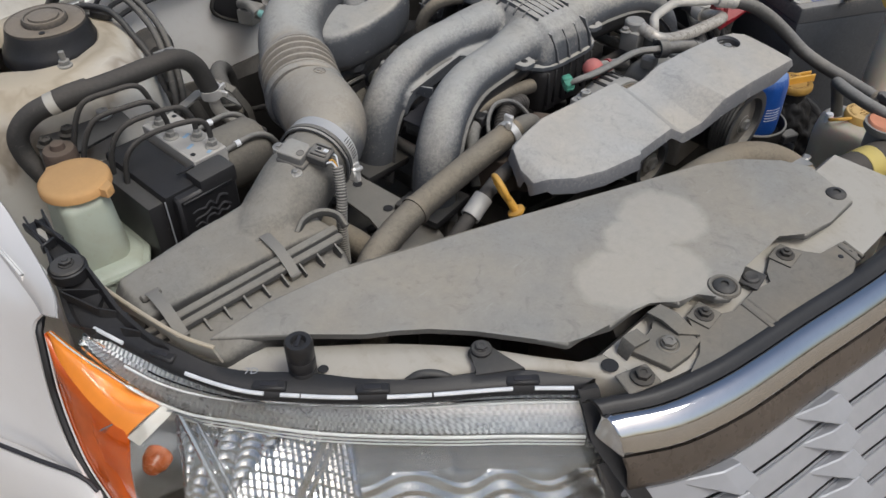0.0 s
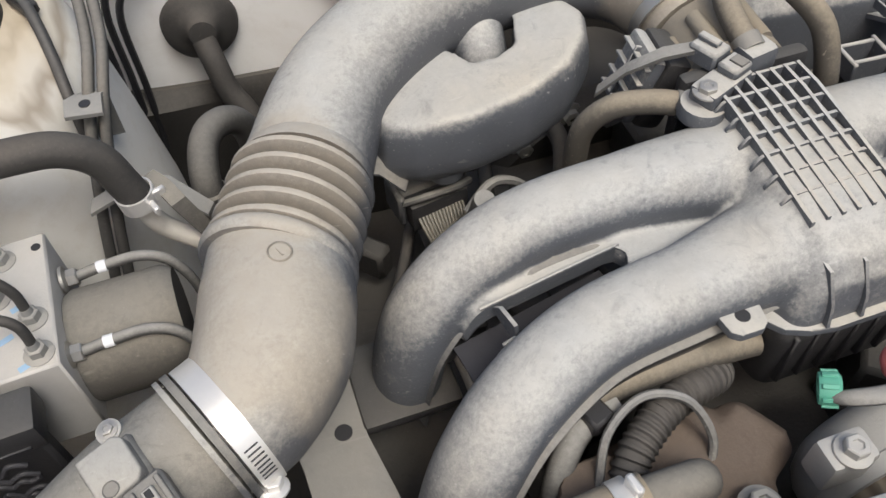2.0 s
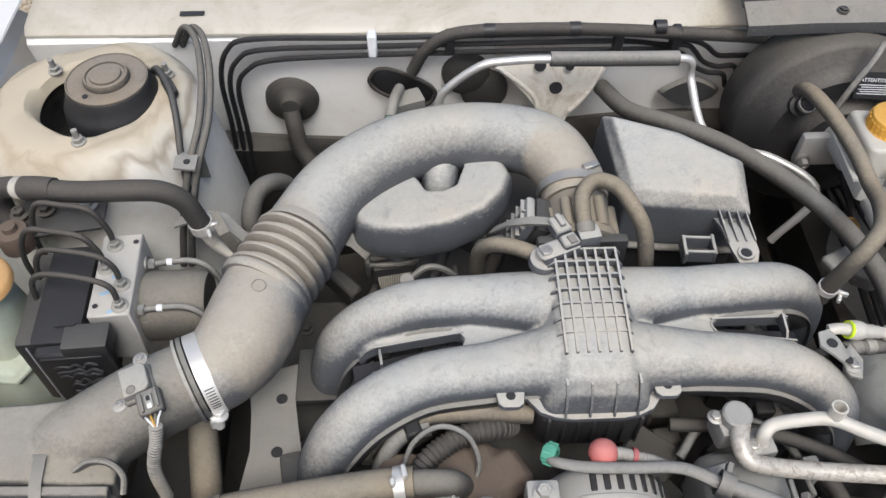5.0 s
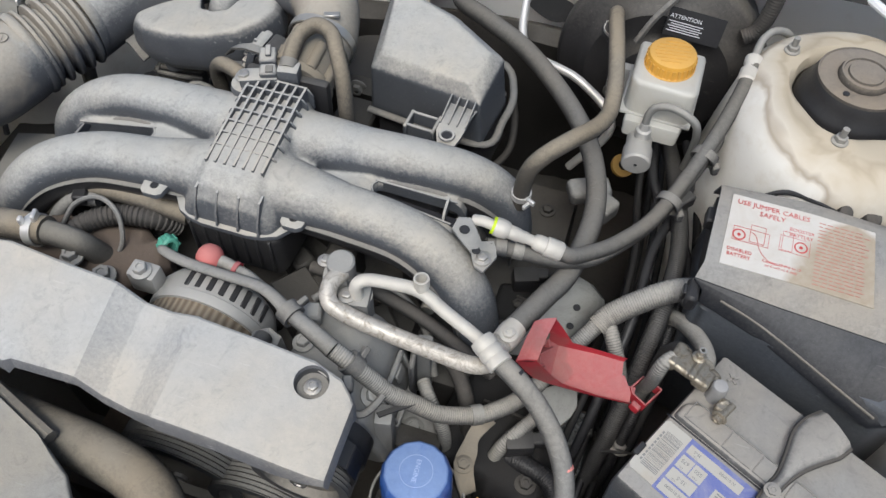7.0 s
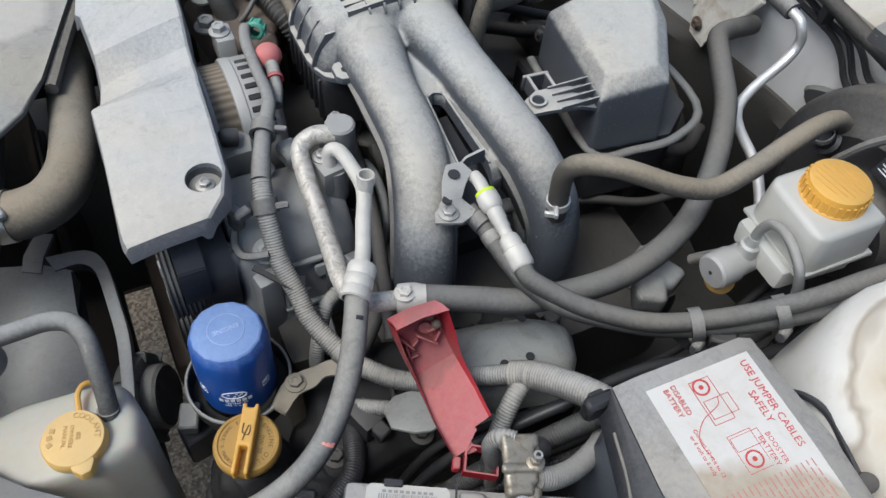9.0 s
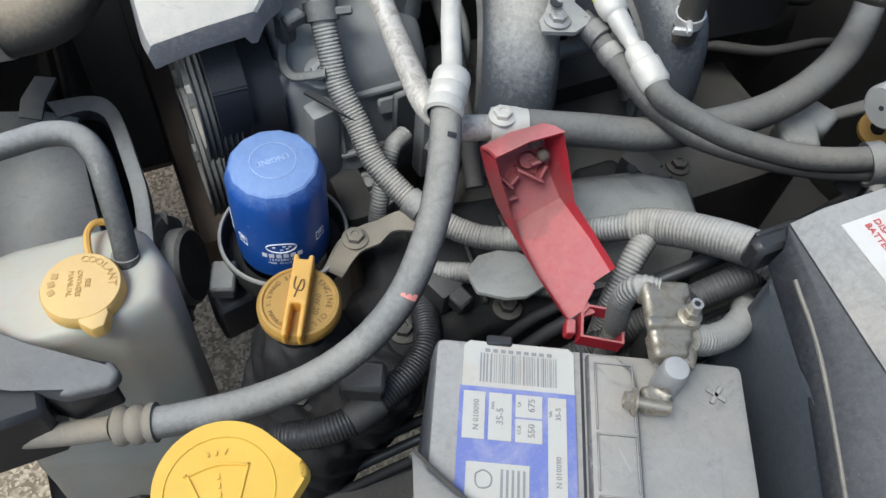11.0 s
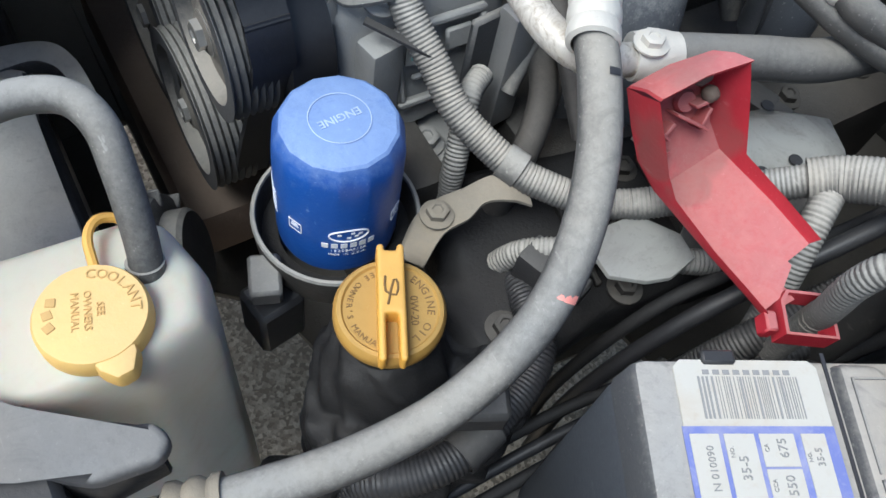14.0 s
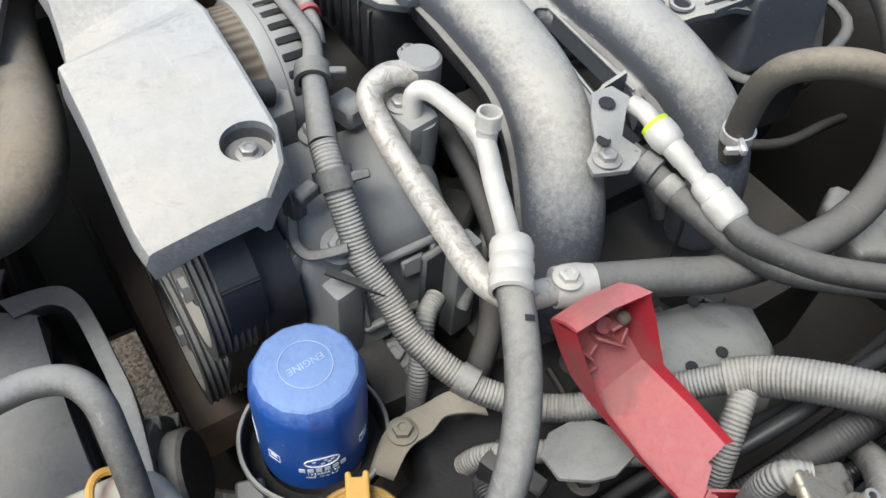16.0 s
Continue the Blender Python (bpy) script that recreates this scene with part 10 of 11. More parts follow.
    side = [[(-0.716, 0.004, 0.800), (-0.722, 0.03, 0.806), (-0.732, 0.09, 0.816), (-0.740, 0.16, 0.826), (-0.752, 0.35, 0.846), (-0.76, 0.62, 0.858)],
            [(-0.727, -0.010, 0.755), (-0.740, 0.03, 0.762), (-0.765, 0.10, 0.774), (-0.782, 0.17, 0.784), (-0.805, 0.35, 0.800), (-0.82, 0.62, 0.81)],
            [(-0.737, -0.034, 0.715), (-0.755, 0.02, 0.718), (-0.790, 0.10, 0.722), (-0.812, 0.17, 0.726), (-0.845, 0.35, 0.735), (-0.86, 0.62, 0.74)],
            [(-0.742, -0.070, 0.682), (-0.765, 0.00, 0.680), (-0.806, 0.09, 0.676), (-0.832, 0.17, 0.672), (-0.870, 0.35, 0.67), (-0.88, 0.62, 0.67)],
            [(-0.738, -0.078, 0.660), (-0.757, -0.01, 0.655), (-0.796, 0.08, 0.650), (-0.822, 0.16, 0.646), (-0.860, 0.34, 0.64), (-0.87, 0.61, 0.64)]]
    cols = [[p for p, _ in spline(col, 5)] for col in zip(edge, *side)]
    skin = [[p for p, _ in spline(r, 6)] for r in zip(*cols)]
    part("panel", sheet(skin, 0.003, (0.6, 0, -0.5)), BODY, f, smooth=60)
    part("lip", sheet([[p for p, _ in spline(lip, 6)], [V(a).lerp(V(c), 0.5) + V((-0.002, 0, 0.003)) for a, c in zip([p for p, _ in spline(lip, 6)], skin[0])], skin[0]], 0.003, (0.3, 0, -0.9)), BODY, f, smooth=60)
    top = [(-0.93, 0.30, 0.672), (-0.874, 0.16, 0.674), (-0.812, 0.06, 0.679), (-0.768, -0.03, 0.678), (-0.744, -0.080, 0.672), (-0.738, -0.112, 0.628), (-0.70, -0.18, 0.60), (-0.62, -0.29, 0.58), (-0.53, -0.38, 0.57), (-0.40, -0.47, 0.57)]
    foot = [(-0.94, 0.29, 0.45), (-0.89, 0.15, 0.45), (-0.84, 0.04, 0.45), (-0.81, -0.05, 0.45), (-0.79, -0.10, 0.45), (-0.77, -0.14, 0.45), (-0.73, -0.21, 0.45), (-0.66, -0.31, 0.45), (-0.56, -0.41, 0.45), (-0.42, -0.50, 0.45)]
    top, foot = [p for p, _ in spline([V(p) for p in top], 4)], [p for p, _ in spline([V(p) for p in foot], 4)]
    lipped = [p + V((0.012, 0.012, -0.012)) for p in top]
    solo("bumper", sheet([lipped, [p + V((0.002, 0.002, 0.0)) for p in top], [a.lerp(b, 0.06) + V((-0.003, -0.003, 0)) for a, b in zip(top, foot)], [a.lerp(b, 0.5) + V((-0.008, -0.008, 0)) for a, b in zip(top, foot)], foot], 0.004, (0.5, 0.5, 0)), BODY, "glossy white front bumper", "bumper", smooth=60)
    # an added black tube paints the shade of the open panel gap
    part("gap_shade", tube([p + V((0.003, 0.003, 0.0035)) for p in top[:18]], 0.0022, 8, 1), INKBLACK, f, "black tube for the shade in the gap between fender and bumper")
    k = thing("fender_bracket", (-0.66, 0.0, 0.80), "black plastic headlight bracket on the fender edge", "bracket")
    bl = [(-0.668, 0.105, 0.842), (-0.671, 0.069, 0.840), (-0.672, 0.049, 0.838), (-0.679, 0.022, 0.836), (-0.684, 0.004, 0.826), (-0.688, -0.008, 0.816), (-0.690, -0.020, 0.806), (-0.680, -0.030, 0.802)]
    br = [(-0.649, 0.104, 0.842), (-0.655, 0.061, 0.841), (-0.651, 0.030, 0.840), (-0.653, 0.000, 0.838), (-0.653, -0.028, 0.830), (-0.652, -0.052, 0.819), (-0.643, -0.090, 0.803), (-0.640, -0.099, 0.798)]
    L, R = [p for p, _ in spline([V(p) for p in bl], 4)], [p for p, _ in spline([V(p) for p in br], 4)]
    dip = V((0, 0, -0.010))
    part("arm", sheet([L, [a.lerp(b, 0.10) for a, b in zip(L, R)], [a.lerp(b, 0.16) + dip for a, b in zip(L, R)], [a.lerp(b, 0.84) + dip for a, b in zip(L, R)], [a.lerp(b, 0.90) for a, b in zip(L, R)], R, [p + V((0.001, 0, -0.025)) for p in R]], 0.003), CLEANBLACK, k, smooth=30)
    part("slot", prism([(-0.664, 0.090), (-0.658, 0.086), (-0.663, 0.062), (-0.670, 0.064)], 0.832, 0.8345, 0.0006, 1), LABEL, k, "pale insert in the bracket slot")
    part("slot_frame", add(box((0.003, 0.040, 0.010), (-0.669, 0.078, 0.836), 6, 0.001), box((0.003, 0.044, 0.010), (-0.657, 0.074, 0.836), 10, 0.001)), CLEANBLACK, k)
    part("slot_frame", box((0.016, 0.003, 0.010), (-0.666, 0.056, 0.836), 20, 0.001), CLEANBLACK, k)
    part("boss", lathe([(0.0, 0.0), (0.017, 0.0), (0.017, 0.010), (0.0155, 0.011), (0.0150, 0.0095), (0.0165, 0.0095)], 28, pose(-0.667, 0.014, 0.828)), CLEANBLACK, k)
    part("washer", lathe([(0.0, 0.003), (0.0135, 0.003), (0.0150, 0.0015), (0.0150, 0)], 28, pose(-0.667, 0.014, 0.8385)), BLACK, k)
    part("bolt", add(hexbolt((-0.667, 0.014, 0.8412), r=0.0062, h=0.005, washer=1.15), lathe([(0.0035, 0), (0.003, 0.001), (0, 0.001)], 8, pose(-0.667, 0.014, 0.8462))), BLACK, k)
    for a, b in (((-0.684, -0.002), (-0.656, -0.020)), ((-0.684, -0.004), (-0.668, -0.034)), ((-0.668, -0.034), (-0.655, -0.024)), ((-0.668, -0.034), (-0.650, -0.052)), ((-0.662, -0.060), (-0.646, -0.078))):
        za, zb = (0.838 + 0.34 * min(0.0, p[1] - 0.004) for p in (a, b))
        part("cross_rib", sheet([[(a[0], a[1], za - 0.016), (b[0], b[1], zb - 0.016)], [(a[0], a[1], za - 0.005), (b[0], b[1], zb - 0.005)]], 0.0016, (0.6, 0.6, 0)), CLEANBLACK, k)
    sh = thing("fender_flange", (-0.64, -0.05, 0.78), "beige painted sheet-metal flange beside the filter box", "flange", kind="structure")
    part("flange", sheet([[(-0.652, 0.01, 0.812), (-0.642, -0.05, 0.812), (-0.628, -0.10, 0.806), (-0.612, -0.128, 0.800)], [(-0.648, 0.01, 0.79), (-0.635, -0.05, 0.785), (-0.620, -0.10, 0.775), (-0.604, -0.125, 0.768)], [(-0.66, 0.0, 0.72), (-0.65, -0.05, 0.72), (-0.635, -0.105, 0.74), (-0.615, -0.14, 0.765)]], 0.002, (-1, 0, 0)), SUPPORT, sh)
    part("edge_bead", tube([(-0.652, 0.01, 0.813), (-0.642, -0.05, 0.813), (-0.628, -0.10, 0.807), (-0.612, -0.128, 0.801)], 0.002, 8, 5), TOWER, sh)


build_front_trim()


def build_dipstick():
    t = thing("dipstick", (-0.255, -0.15, 0.72), "yellow oil dipstick with a ring end", "dipstick")
    c, d = V((-0.262, -0.142, 0.796)), V((0.30, -0.42, -0.86)).normalized()
    n = V((0.62, -0.24, 0.26)).normalized()
    m = frame_of(c, n, d)
    loop = [m @ V((0.0150 * math.cos(a), 0.0118 * math.sin(a), 0)) for a in (2 * math.pi * k / 24 for k in range(25))]
    part("ring", tube(loop, 0.0032, 12, 2, squash=1.25), YELLOW, t)
    part("stem", tube([c + d * 0.0145, c + d * 0.024, c + d * 0.034], [0.0042, 0.0046, 0.0050], 12, 3), YELLOW, t)
    part("base_disc", lathe([(0, 0.003), (0.0075, 0.003), (0.0098, 0.0015), (0.0100, -0.0015), (0.0085, -0.003), (0, -0.003)], 24, frame_of(c + d * 0.035, -d)), YELLOW, t)
    part("neck", tube([c + d * 0.036, (-0.248, -0.156, 0.735), (-0.246, -0.152, 0.70)], 0.0065, 12, 3), DARKRUBBER, t)
    k = thing("dipstick_tube", (-0.275, -0.13, 0.72), "dull metal tube with a split clamp beside the dipstick", "tube")
    part("tube", tube([(-0.330, -0.128, 0.740), (-0.300, -0.126, 0.758), (-0.262, -0.120, 0.775), (-0.225, -0.112, 0.780), (-0.18, -0.10, 0.77)], 0.0085, 14, 6), DARKRUBBER, k)
    part("clamp", ring_at((-0.280, -0.123, 0.768), (0.9, 0.15, 0.4), 0.0095, 0.014, 0.0018), ALU, k)


build_dipstick()


def build_clutter():
    """Small hoses, plugs and lines low in the bay."""
    a = thing("ecu_plug", (-0.19, 0.24, 0.70), "dark wire connector with a bundle of bare-looking wires", "connector")
    part("housing", box((0.050, 0.034, 0.028), (-0.188, 0.226, 0.728), 8, 0.004, 2), BLACK, a)
    part("cover", box((0.058, 0.024, 0.010), (-0.188, 0.232, 0.745), 8, 0.003), DARKGREY, a)
    part("side_clip", box((0.006, 0.030, 0.030), (-0.218, 0.226, 0.735), 8, 0.002), DARKGREY, a)
    part("lever", tube([(-0.216, 0.214, 0.742), (-0.200, 0.208, 0.750), (-0.172, 0.210, 0.750), (-0.158, 0.220, 0.742)], 0.003, 8, 5), DARKGREY, a)
    random.seed(4)
    for i in range(14):
        x = -0.204 + 0.0028 * i
        part("wire", tube([(x, 0.212, 0.730), (x, 0.204, 0.726), (x * 0.8 - 0.036, 0.190, 0.712), (x * 0.6 - 0.07, 0.176, 0.69), (x * 0.5 - 0.09, 0.165, 0.66)], 0.0013, 6, 5), WIRE, a)
    solo("pipe_stub", lathe([(0.0085, 0), (0.0085, 0.036), (0.0075, 0.040), (0, 0.040)], 18, frame_of((-0.172, 0.166, 0.755), (0.05, -0.30, 0.95))), RUBBER, "short grey capped pipe stub behind the runner", "pipe")
    solo("wire_loop", tube([(-0.172, 0.186, 0.745), (-0.150, 0.196, 0.758), (-0.130, 0.200, 0.750), (-0.112, 0.200, 0.73), (-0.10, 0.20, 0.70)], 0.004, 8, 6), RUBBER, "thin grey wire behind the runner", "cable")
    h = thing("heater_elbow", (-0.35, 0.26, 0.74), "dusty bent heater hose with a pale collar", "hose")
    part("hose", tube([(-0.352, 0.255, 0.74), (-0.353, 0.265, 0.772), (-0.346, 0.290, 0.788), (-0.330, 0.310, 0.785), (-0.315, 0.325, 0.76), (-0.31, 0.33, 0.70)], 0.0115, 16, 6), HOSE, h)
    part("collar", lathe([(0.0115, 0), (0.014, 0.001), (0.014, 0.006), (0.0125, 0.008), (0.014, 0.010), (0.014, 0.018), (0.0115, 0.020)], 22, frame_of((-0.352, 0.256, 0.748), (0, 0.15, 1))), MOTOR, h)
    part("lower_pipe", tube([(-0.352, 0.254, 0.752), (-0.350, 0.240, 0.72), (-0.345, 0.225, 0.67)], 0.010, 14, 5), MOTOR, h)
    l = thing("tower_lines", (-0.42, 0.32, 0.80), "pair of grey hard lines clipped to the strut tower", "pipe")
    for d in (0.0, 0.010):
        part("line", tube([(-0.47 + d, 0.520, 0.83), (-0.445 + d, 0.500, 0.872), (-0.420 + d, 0.455, 0.888), (-0.404 + d, 0.39, 0.884), (-0.402 + d, 0.335, 0.866), (-0.410 + d, 0.295, 0.846), (-0.418 + d, 0.272, 0.82), (-0.43 + d, 0.25, 0.77), (-0.44 + d, 0.24, 0.72)], 0.0042, 10, 6), HOSE, l)
    j = thing("bent_bracket", (-0.38, 0.235, 0.79), "dull bent metal arm under the hose clamp", "bracket")
    part("arm", sheet([[(-0.430, 0.232, 0.800), (-0.428, 0.246, 0.800)], [(-0.405, 0.236, 0.806), (-0.400, 0.252, 0.806)], [(-0.380, 0.236, 0.800), (-0.374, 0.250, 0.800)], [(-0.356, 0.226, 0.776), (-0.350, 0.236, 0.776)]], 0.003), GALV, j)
    c = thing("coolant_crossover", (-0.12, -0.02, 0.72), "dusty coolant fittings and looms under the manifold front", "fitting")
    part("thick_loom", tube([(-0.165, -0.058, 0.760), (-0.150, -0.040, 0.772), (-0.120, -0.022, 0.776), (-0.085, -0.012, 0.770), (-0.070, 0.0, 0.75)], 0.0115, 14, 6, ribs=(0.005, 0.0013)), DARKRUBBER, c)
    part("thin_loop", tube([(-0.178, -0.050, 0.762), (-0.165, -0.030, 0.785), (-0.140, -0.020, 0.795), (-0.115, -0.028, 0.790), (-0.104, -0.046, 0.770), (-0.110, -0.06, 0.75)], 0.0028, 8, 6), RUBBER, c)
    part("cross_hose", tube([(-0.215, -0.02, 0.745), (-0.190, -0.008, 0.775), (-0.150, -0.002, 0.782), (-0.10, 0.0, 0.782), (-0.05, 0.0, 0.775)], 0.010, 14, 6), TANRUBBER, c)
    part("injector_hose", tube([(-0.205, -0.052, 0.72), (-0.196, -0.035, 0.755), (-0.176, -0.018, 0.775), (-0.15, -0.012, 0.778)], 0.0085, 12, 6), RUBBER, c)
    part("clip", box((0.016, 0.014, 0.014), (-0.166, -0.018, 0.783), 20, 0.002), CLEANBLACK, c)
    part("bolt", hexbolt((-0.136, -0.086, 0.776), r=0.008, h=0.012), GALV, c)
    part("bolt", hexbolt((-0.100, -0.092, 0.766), r=0.009, h=0.012), GALV, c)
    part("housing", fused([box((0.10, 0.08, 0.05), (-0.13, -0.06, 0.735), 10, 0.01), lathe([(0, 0), (0.03, 0), (0.03, 0.05), (0, 0.05)], 20, pose(-0.175, -0.06, 0.715)), box((0.05, 0.05, 0.05), (-0.08, -0.05, 0.735), 30, 0.01)], 0.003, 5), RUST, c)
    part("runner_seat", box((0.07, 0.066, 0.012), (-0.264, -0.034, 0.715), 10, 0.005, 2), BLACK, c)
    part("runner_seat", box((0.07, 0.066, 0.012), (-0.258, 0.084, 0.715), 0, 0.005, 2), BLACK, c)
    solo("side_pipe", tube([(-0.392, 0.070, 0.70), (-0.388, 0.03, 0.712), (-0.376, -0.03, 0.712), (-0.37, -0.08, 0.69)], 0.016, 16, 6), TANRUBBER, "thick dusty pipe beside the intake elbow", "pipe")
    w = thing("side_looms", (0.42, 0.15, 0.68), "bundle of looms and lines below the brake cylinder, blackened as shade", "wiring loom")
    # blackened materials stand in for the deep shadow round these looms
    for i, (x0, x1, r) in enumerate(((0.425, 0.455, 0.010), (0.445, 0.43, 0.0055), (0.405, 0.470, 0.006), (0.46, 0.48, 0.005), (0.39, 0.415, 0.0045))):
        part("loom", tube([(x0, 0.34, 0.70 + 0.01 * i), (x0 + 0.012, 0.25, 0.74 - 0.01 * i), (x1, 0.15, 0.745 - 0.012 * i), (x1 - 0.005, 0.06, 0.73 - 0.012 * i), (x1 - 0.02, -0.03, 0.66), (x1 - 0.03, -0.07, 0.56), (x1 - 0.03, -0.08, 0.46)], r, 10, 6, ribs=(0.0025, 0.0005) if i in (0, 2) else None), (BLACK, CLEANBLACK, CLEANBLACK, OILY, OILY)[i], w)
    part("plug", box((0.018, 0.014, 0.026), (0.425, 0.175, 0.765), 20, 0.002), BLACK, w)
    part("plug", box((0.022, 0.016, 0.016), (0.446, 0.19, 0.775), 50, 0.002), BLACK, w)
    solo("rag", fused([box((0.05, 0.03, 0.02), (0.345, 0.205, 0.735), 25, 0.004), box((0.03, 0.03, 0.025), (0.365, 0.185, 0.735), 60, 0.004)], 0.003, 3), RUBBER, "crumpled grey rubber flap behind the runner", "flap")
    solo("ochre_ring", lathe([(0.006, -0.003), (0.014, -0.003), (0.014, 0.003), (0.006, 0.003), (0.006, -0.003)], 22, frame_of((0.375, 0.26, 0.73), (0.3, -0.4, 0.8))), OCHRE, "ochre dipstick ring low behind the engine", "dipstick")
    d = thing("drive_belt", (0.1, -0.19, 0.66), "black ribbed drive belt round the pulleys", "belt")
    part("belt", sheet([[(x, y, z) for x, y, z in r] for r in ([(0.206, -0.200, 0.760), (0.206, -0.176, 0.760)], [(0.213, -0.200, 0.735), (0.213, -0.176, 0.735)], [(0.206, -0.200, 0.705), (0.206, -0.176, 0.705)], [(0.180, -0.200, 0.640), (0.180, -0.176, 0.640)], [(0.15, -0.200, 0.56), (0.15, -0.176, 0.56)])], 0.004, (-1, 0, 0)), CLEANBLACK, d)
    part("belt", sheet([[(0.02, -0.200, 0.785), (0.02, -0.176, 0.785)], [(0.10, -0.200, 0.786), (0.10, -0.176, 0.786)], [(0.165, -0.200, 0.783), (0.165, -0.176, 0.783)], [(0.195, -0.200, 0.772), (0.195, -0.176, 0.772)], [(0.207, -0.200, 0.758), (0.207, -0.176, 0.758)]], 0.004), CLEANBLACK, d)
    u = thing("undertray", (0, 0, 0.36), "dark plastic splash guard under the engine", "splash guard", kind="structure")
    part("guard", prism([(-0.70, -0.235), (0.12, -0.235), (0.16, -0.185), (0.24, -0.165), (0.32, -0.10), (0.335, 0.10), (0.45, 0.12), (0.45, 0.55), (-0.70, 0.55)], 0.352, 0.36, 0.001, 1), IRON, u)
    part("guard", prism([(-0.70, -0.40), (-0.10, -0.40), (-0.10, -0.235), (-0.70, -0.235)], 0.352, 0.36, 0.001, 1), IRON, u)
    part("guard", prism([(-0.10, -0.40), (0.25, -0.40), (0.25, -0.278), (-0.10, -0.278)], 0.352, 0.36, 0.001, 1), IRON, u)
    part("guard", prism([(0.47, -0.40), (0.70, -0.40), (0.70, 0.55), (0.47, 0.55)], 0.352, 0.36, 0.001, 1), IRON, u)
    part("sub_frame", box((0.30, 0.13, 0.06), (-0.02, -0.17, 0.46), 0, 0.012, 2), RUST, u)
    part("cross_member", box((0.9, 0.08, 0.08), (0, -0.375, 0.42), 0, 0.01), IRON, u)


build_clutter()


def build_cowl():
    t = thing("hood_seal", (0, 0.5, 0.87), "beige painted cowl lip with a black rubber seal and clips", "seal")
    xs = [-0.66 + 1.32 * i / 20 for i in range(21)]
    part("strip", sheet([[(x, 0.512 + 0.02 * abs(x), 0.846) for x in xs], [(x, 0.520 + 0.02 * abs(x), 0.854) for x in xs], [(x, 0.575 + 0.02 * abs(x), 0.860) for x in xs]], 0.004), SUPPORT, t, "dusty beige painted cowl lip")
    part("rubber", tube([(x, 0.585 + 0.02 * abs(x), 0.868) for x in xs], 0.010, 10, 2), BLACK, t, "black rubber seal bead")
    part("lip_slot", prism([(-0.016, -0.004), (0.016, -0.004), (0.016, 0.004), (-0.016, 0.004)], 0.0, 0.0008, 0.0002, 1, 1.0, pose(-0.445, 0.548, 0.8585, 5, 0, 0)), INKBLACK, t)
    for x in (-0.21, -0.11, 0.11, 0.185):
        part("line_clip", box((0.012, 0.016, 0.034), (x, 0.498, 0.842), 0, 0.002), INKWHITE if x == -0.21 else CLEANBLACK, t)
    h = thing("hinge_cover", (0.5, 0.5, 0.88), "dusty dark wiper cowl end with a hinge hose", "cowl")
    part("panel", sheet([[(0.26, 0.462, 0.872), (0.34, 0.452, 0.882), (0.44, 0.440, 0.890), (0.52, 0.432, 0.895), (0.70, 0.42, 0.90)], [(0.26, 0.464, 0.882), (0.34, 0.454, 0.892), (0.44, 0.442, 0.900), (0.52, 0.434, 0.905), (0.70, 0.422, 0.91)], [(0.26, 0.498, 0.894), (0.34, 0.488, 0.904), (0.44, 0.476, 0.912), (0.52, 0.470, 0.916), (0.70, 0.458, 0.920)]], 0.004), DARKGREY, h)
    part("wiper_panel", sheet([[(0.26, 0.498, 0.889), (0.34, 0.488, 0.899), (0.44, 0.476, 0.907), (0.52, 0.470, 0.911), (0.70, 0.458, 0.915)], [(0.26, 0.55, 0.905), (0.34, 0.545, 0.912), (0.44, 0.54, 0.918), (0.52, 0.535, 0.922), (0.70, 0.52, 0.925)], [(0.26, 0.62, 0.93), (0.34, 0.62, 0.94), (0.44, 0.62, 0.945), (0.52, 0.62, 0.95), (0.70, 0.62, 0.95)]], 0.004), CLEANBLACK, h, "glossy black wiper panel")
    part("screw", hexbolt((0.372, 0.466, 0.9015), r=0.005, h=0.004), BLACK, h)
    part("hinge_hose", tube([(0.478, 0.452, 0.918), (0.485, 0.428, 0.922), (0.490, 0.415, 0.905), (0.488, 0.410, 0.87), (0.482, 0.408, 0.845), (0.470, 0.405, 0.835)], 0.0095, 12, 6, ribs=(0.0035, 0.0006)), DARKRUBBER, h)
    part("hose_cup", lathe([(0.016, 0), (0.016, 0.026), (0.012, 0.03), (0, 0.03)], 20, frame_of((0.480, 0.44, 0.905), (0.1, -0.3, 1))), DARKGREY, h)
    part("fender_edge", tube([(0.56, 0.455, 0.90), (0.62, 0.40, 0.895), (0.68, 0.34, 0.885)], 0.005, 8, 5), INKWHITE, h)


build_cowl()


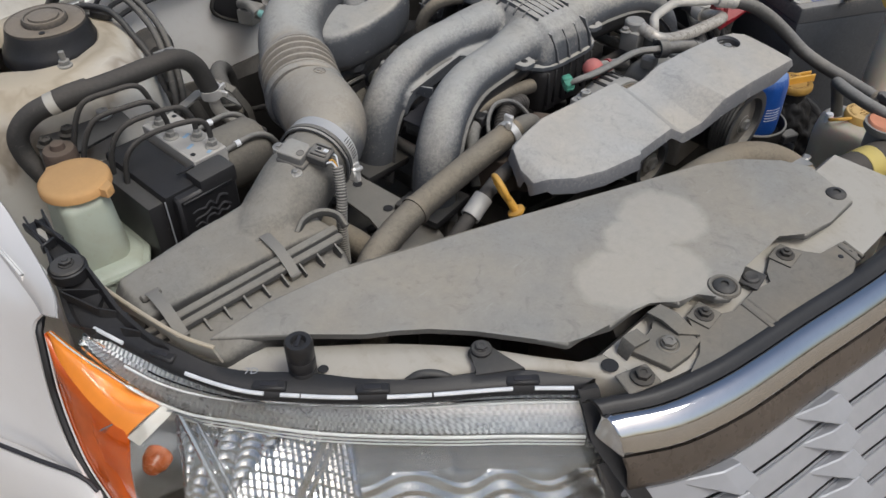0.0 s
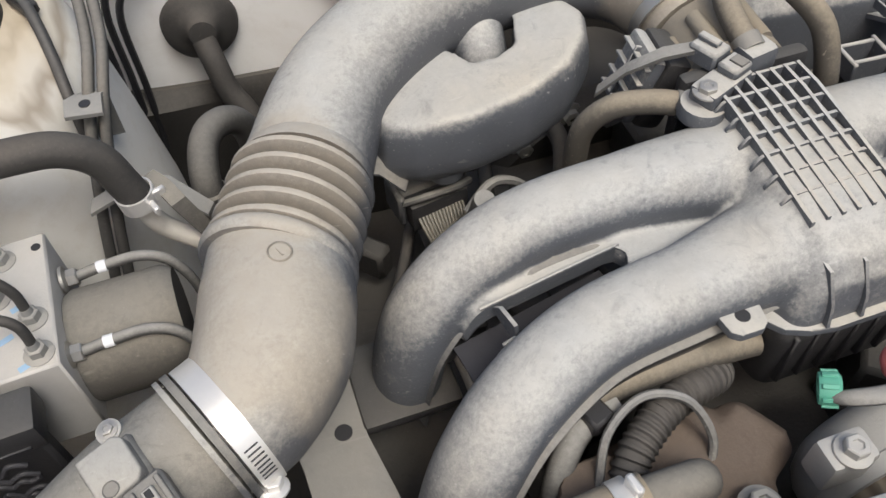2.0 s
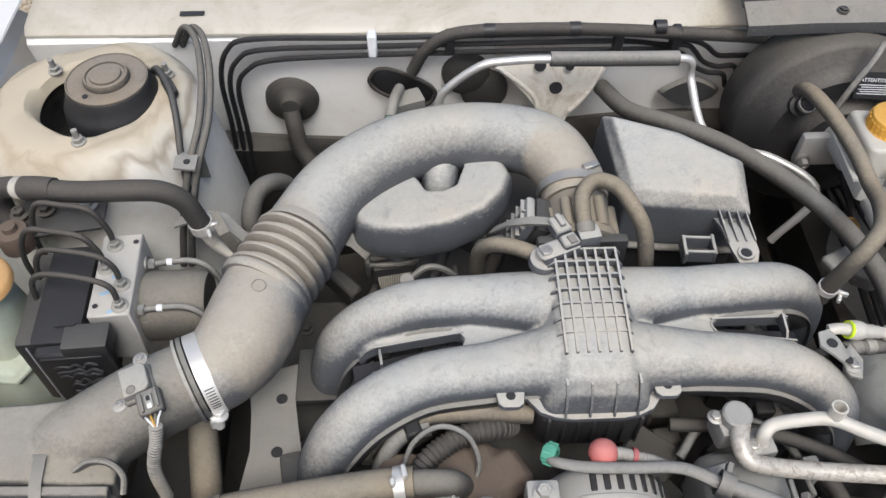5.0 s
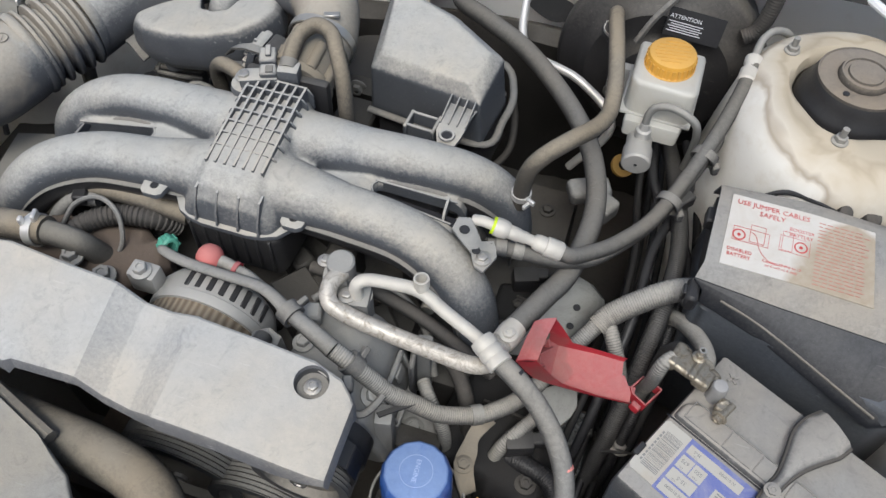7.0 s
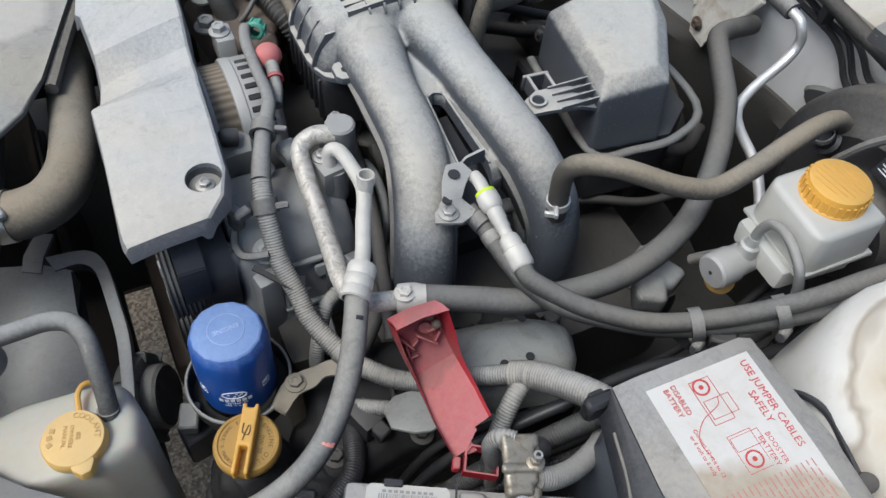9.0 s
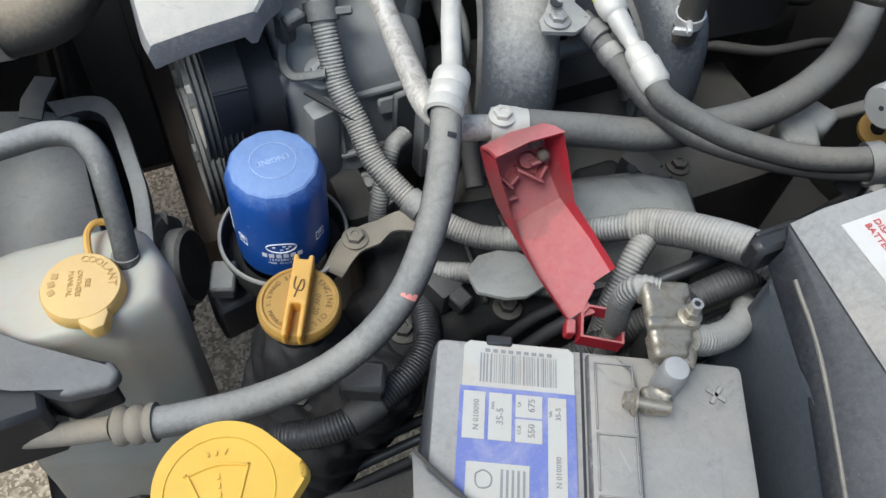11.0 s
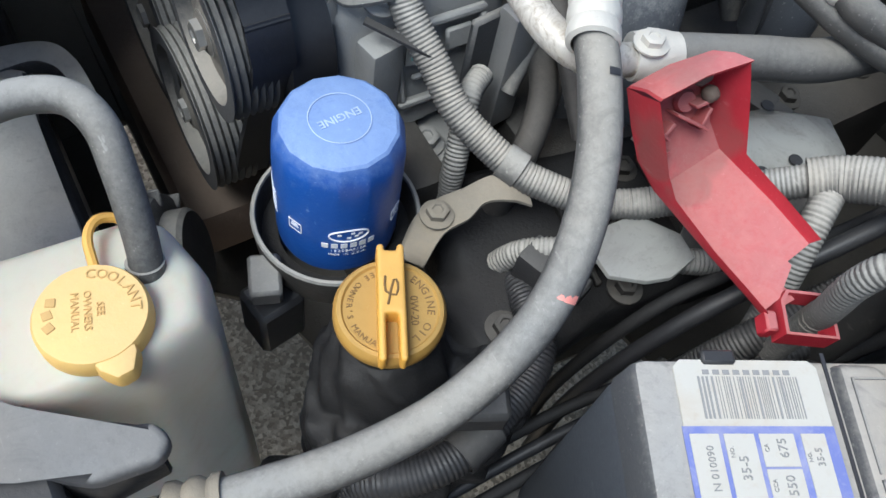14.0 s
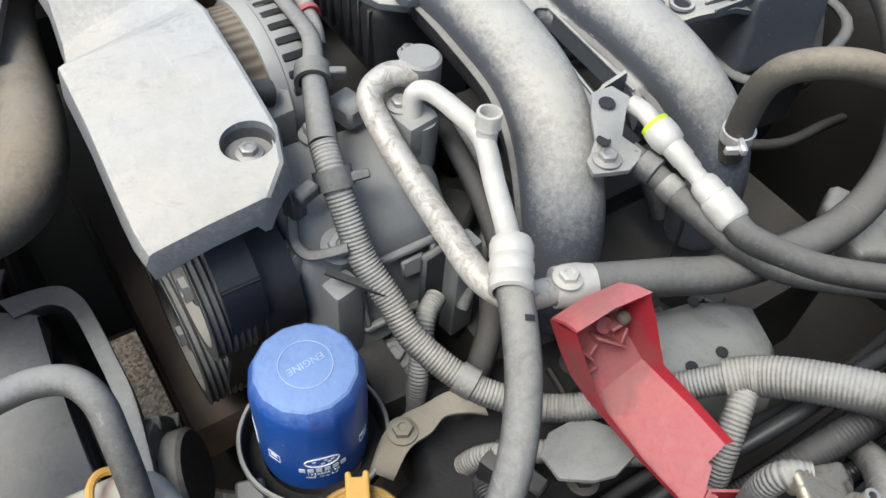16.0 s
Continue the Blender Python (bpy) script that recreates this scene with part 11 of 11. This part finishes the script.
def build_undergrowth():
    """The crowded lower level: castings, lines, looms and bolts in the shade between engine and frame."""
    random.seed(31)
    g = thing("gearbox_casting", (0.10, 0.30, 0.50), "dirty grey gearbox casting behind the engine", "gearbox")
    part("bell_housing", lathe([(0, 0), (0.15, 0), (0.16, 0.02), (0.15, 0.06), (0.12, 0.14), (0, 0.15)], 36, frame_of((0.02, 0.30, 0.56), (0, 1, 0.05))), IRON, g)
    for k in range(9):
        a = radians(10 + 20 * k)
        x, z = 0.02 + 0.150 * math.cos(a), 0.56 + 0.150 * math.sin(a)
        part("housing_bolt", hexbolt((x, 0.302, z), (0, -1, 0), 0.008, 0.010), GALV, g)
        part("housing_rib", box((0.006, 0.05, 0.020), (0.02 + 0.14 * math.cos(a), 0.34, 0.56 + 0.14 * math.sin(a)), 0, 0.002), IRON, g)
    h = thing("valve_cover", (0.32, -0.06, 0.58), "oily black cam cover with bolts and a ribbed top", "cam cover")
    part("cover", fused([box((0.12, 0.26, 0.06), (0.325, 0.00, 0.612), -8, 0.012), box((0.08, 0.10, 0.05), (0.345, -0.10, 0.615), 10, 0.012), box((0.07, 0.06, 0.06), (0.300, 0.09, 0.615), 0, 0.012)], 0.004, 4), OILY, h)
    for x, y in ((0.285, -0.06), (0.372, -0.04), (0.290, 0.05), (0.380, 0.07), (0.362, -0.12), (0.330, 0.12)):
        part("cover_bolt", hexbolt((x, y, 0.640), r=0.007, h=0.009, washer=1.6), IRON, h)
    for j in range(5):
        part("cover_rib", box((0.07, 0.004, 0.006), (0.33, -0.05 + 0.035 * j, 0.644), -8, 0.001), IRON, h)
    for x, y in ((0.345, -0.085), (0.300, 0.115)):
        part("coil_plug", add(box((0.030, 0.022, 0.026), (x, y, 0.655), 20, 0.004, 2), box((0.016, 0.014, 0.014), (x + 0.018, y + 0.008, 0.660), 20, 0.002)), BLACK, h)
    r = thing("frame_lines", (0.44, 0.10, 0.60), "hard lines along the frame rail, darkened for the shade there", "pipe", "frame lines")
    # near-black materials put the shade of the lower bay into these lines
    for i in range(3):
        d = 0.013 * i
        part("line", tube([(0.400 + d, -0.24, 0.53), (0.405 + d, -0.10, 0.57), (0.418 + d, 0.0, 0.59), (0.425 + d, 0.14, 0.61), (0.42 + d, 0.30, 0.64), (0.40 + d, 0.44, 0.66)], 0.0042, 10, 6), (OILY, CLEANBLACK, OILY)[i], r)
        part("line_clip", box((0.012, 0.010, 0.010), (0.4155 + d, -0.02, 0.588), 8, 0.002), BLACK, r)
    c = thing("rail_bracket", (0.455, -0.02, 0.60), "dark sheet-metal battery tray bracket on the rail", "bracket")
    part("leg", sheet([[(0.430, -0.06, 0.64), (0.470, -0.05, 0.64)], [(0.425, -0.02, 0.60), (0.465, -0.01, 0.60)], [(0.42, 0.02, 0.55), (0.46, 0.03, 0.55)]], 0.003), DARKGREY, c)
    part("bolt", hexbolt((0.448, -0.045, 0.634), r=0.008, h=0.008), GALV, c)
    k = thing("engine_wiring", (0.0, 0.20, 0.68), "grey looms and plugs over the gearbox", "wiring loom")
    for i in range(7):
        x = -0.24 + 0.07 * i
        z = 0.66 + 0.012 * (i % 3)
        pts = [(x, 0.18 + 0.02 * (i % 2), z), (x + 0.03, 0.23, z + 0.02), (x + 0.05, 0.29, z + 0.012), (x + 0.04 + 0.03 * (i % 2), 0.37, z - 0.01), (x + 0.02, 0.45, z - 0.05)]
        part("loom", tube(pts, 0.005 + 0.0018 * (i % 3), 10, 6, ribs=(0.0025, 0.0005) if i % 2 else None), (DARKRUBBER, BLACK, DARKRUBBER)[i % 3], k)
        part("plug", box((0.020, 0.015, 0.014), (x + 0.004, 0.176 + 0.02 * (i % 2), z), random.uniform(0, 90), 0.002), (BLACK, DARKGREY)[i % 2], k)
    f = thing("fuel_rail", (-0.02, -0.02, 0.70), "dusty metal fuel rails and injector plugs under the runners", "fuel rail")
    for s, y0, y1 in ((-1, -0.02, 0.12), (1, 0.0, 0.15)):
        part("rail", tube([(s * 0.215, y0, 0.720), (s * 0.212, (y0 + y1) / 2, 0.722), (s * 0.215, y1, 0.720)], 0.0075, 12, 4), GALV, f)
        for y in (y0 + 0.02, y1 - 0.02):
            part("injector", tube([(s * 0.215, y, 0.716), (s * 0.232, y, 0.700), (s * 0.245, y, 0.68)], [0.008, 0.0095, 0.007], 12, 3), DARKGREY, f)
            part("injector_plug", box((0.020, 0.014, 0.014), (s * 0.200, y, 0.728), 0, 0.002), BLACK, f)
    w = thing("front_wiring", (0.16, -0.03, 0.70), "thin wires and clips beside the compressor", "wiring loom")
    part("wire", tube([(0.10, -0.03, 0.73), (0.13, 0.0, 0.745), (0.18, 0.0, 0.74), (0.22, -0.02, 0.72), (0.24, -0.05, 0.68)], 0.005, 10, 6), RUBBER, w)
    part("pipe", tube([(0.09, -0.005, 0.752), (0.14, -0.010, 0.755), (0.20, -0.018, 0.745), (0.25, -0.03, 0.73), (0.30, -0.04, 0.70)], 0.0072, 12, 6), DARKRUBBER, w)
    part("pipe", tube([(0.22, -0.02, 0.70), (0.26, -0.04, 0.69), (0.285, -0.07, 0.66), (0.29, -0.09, 0.62)], 0.009, 12, 6), DARKRUBBER, w)


build_undergrowth()
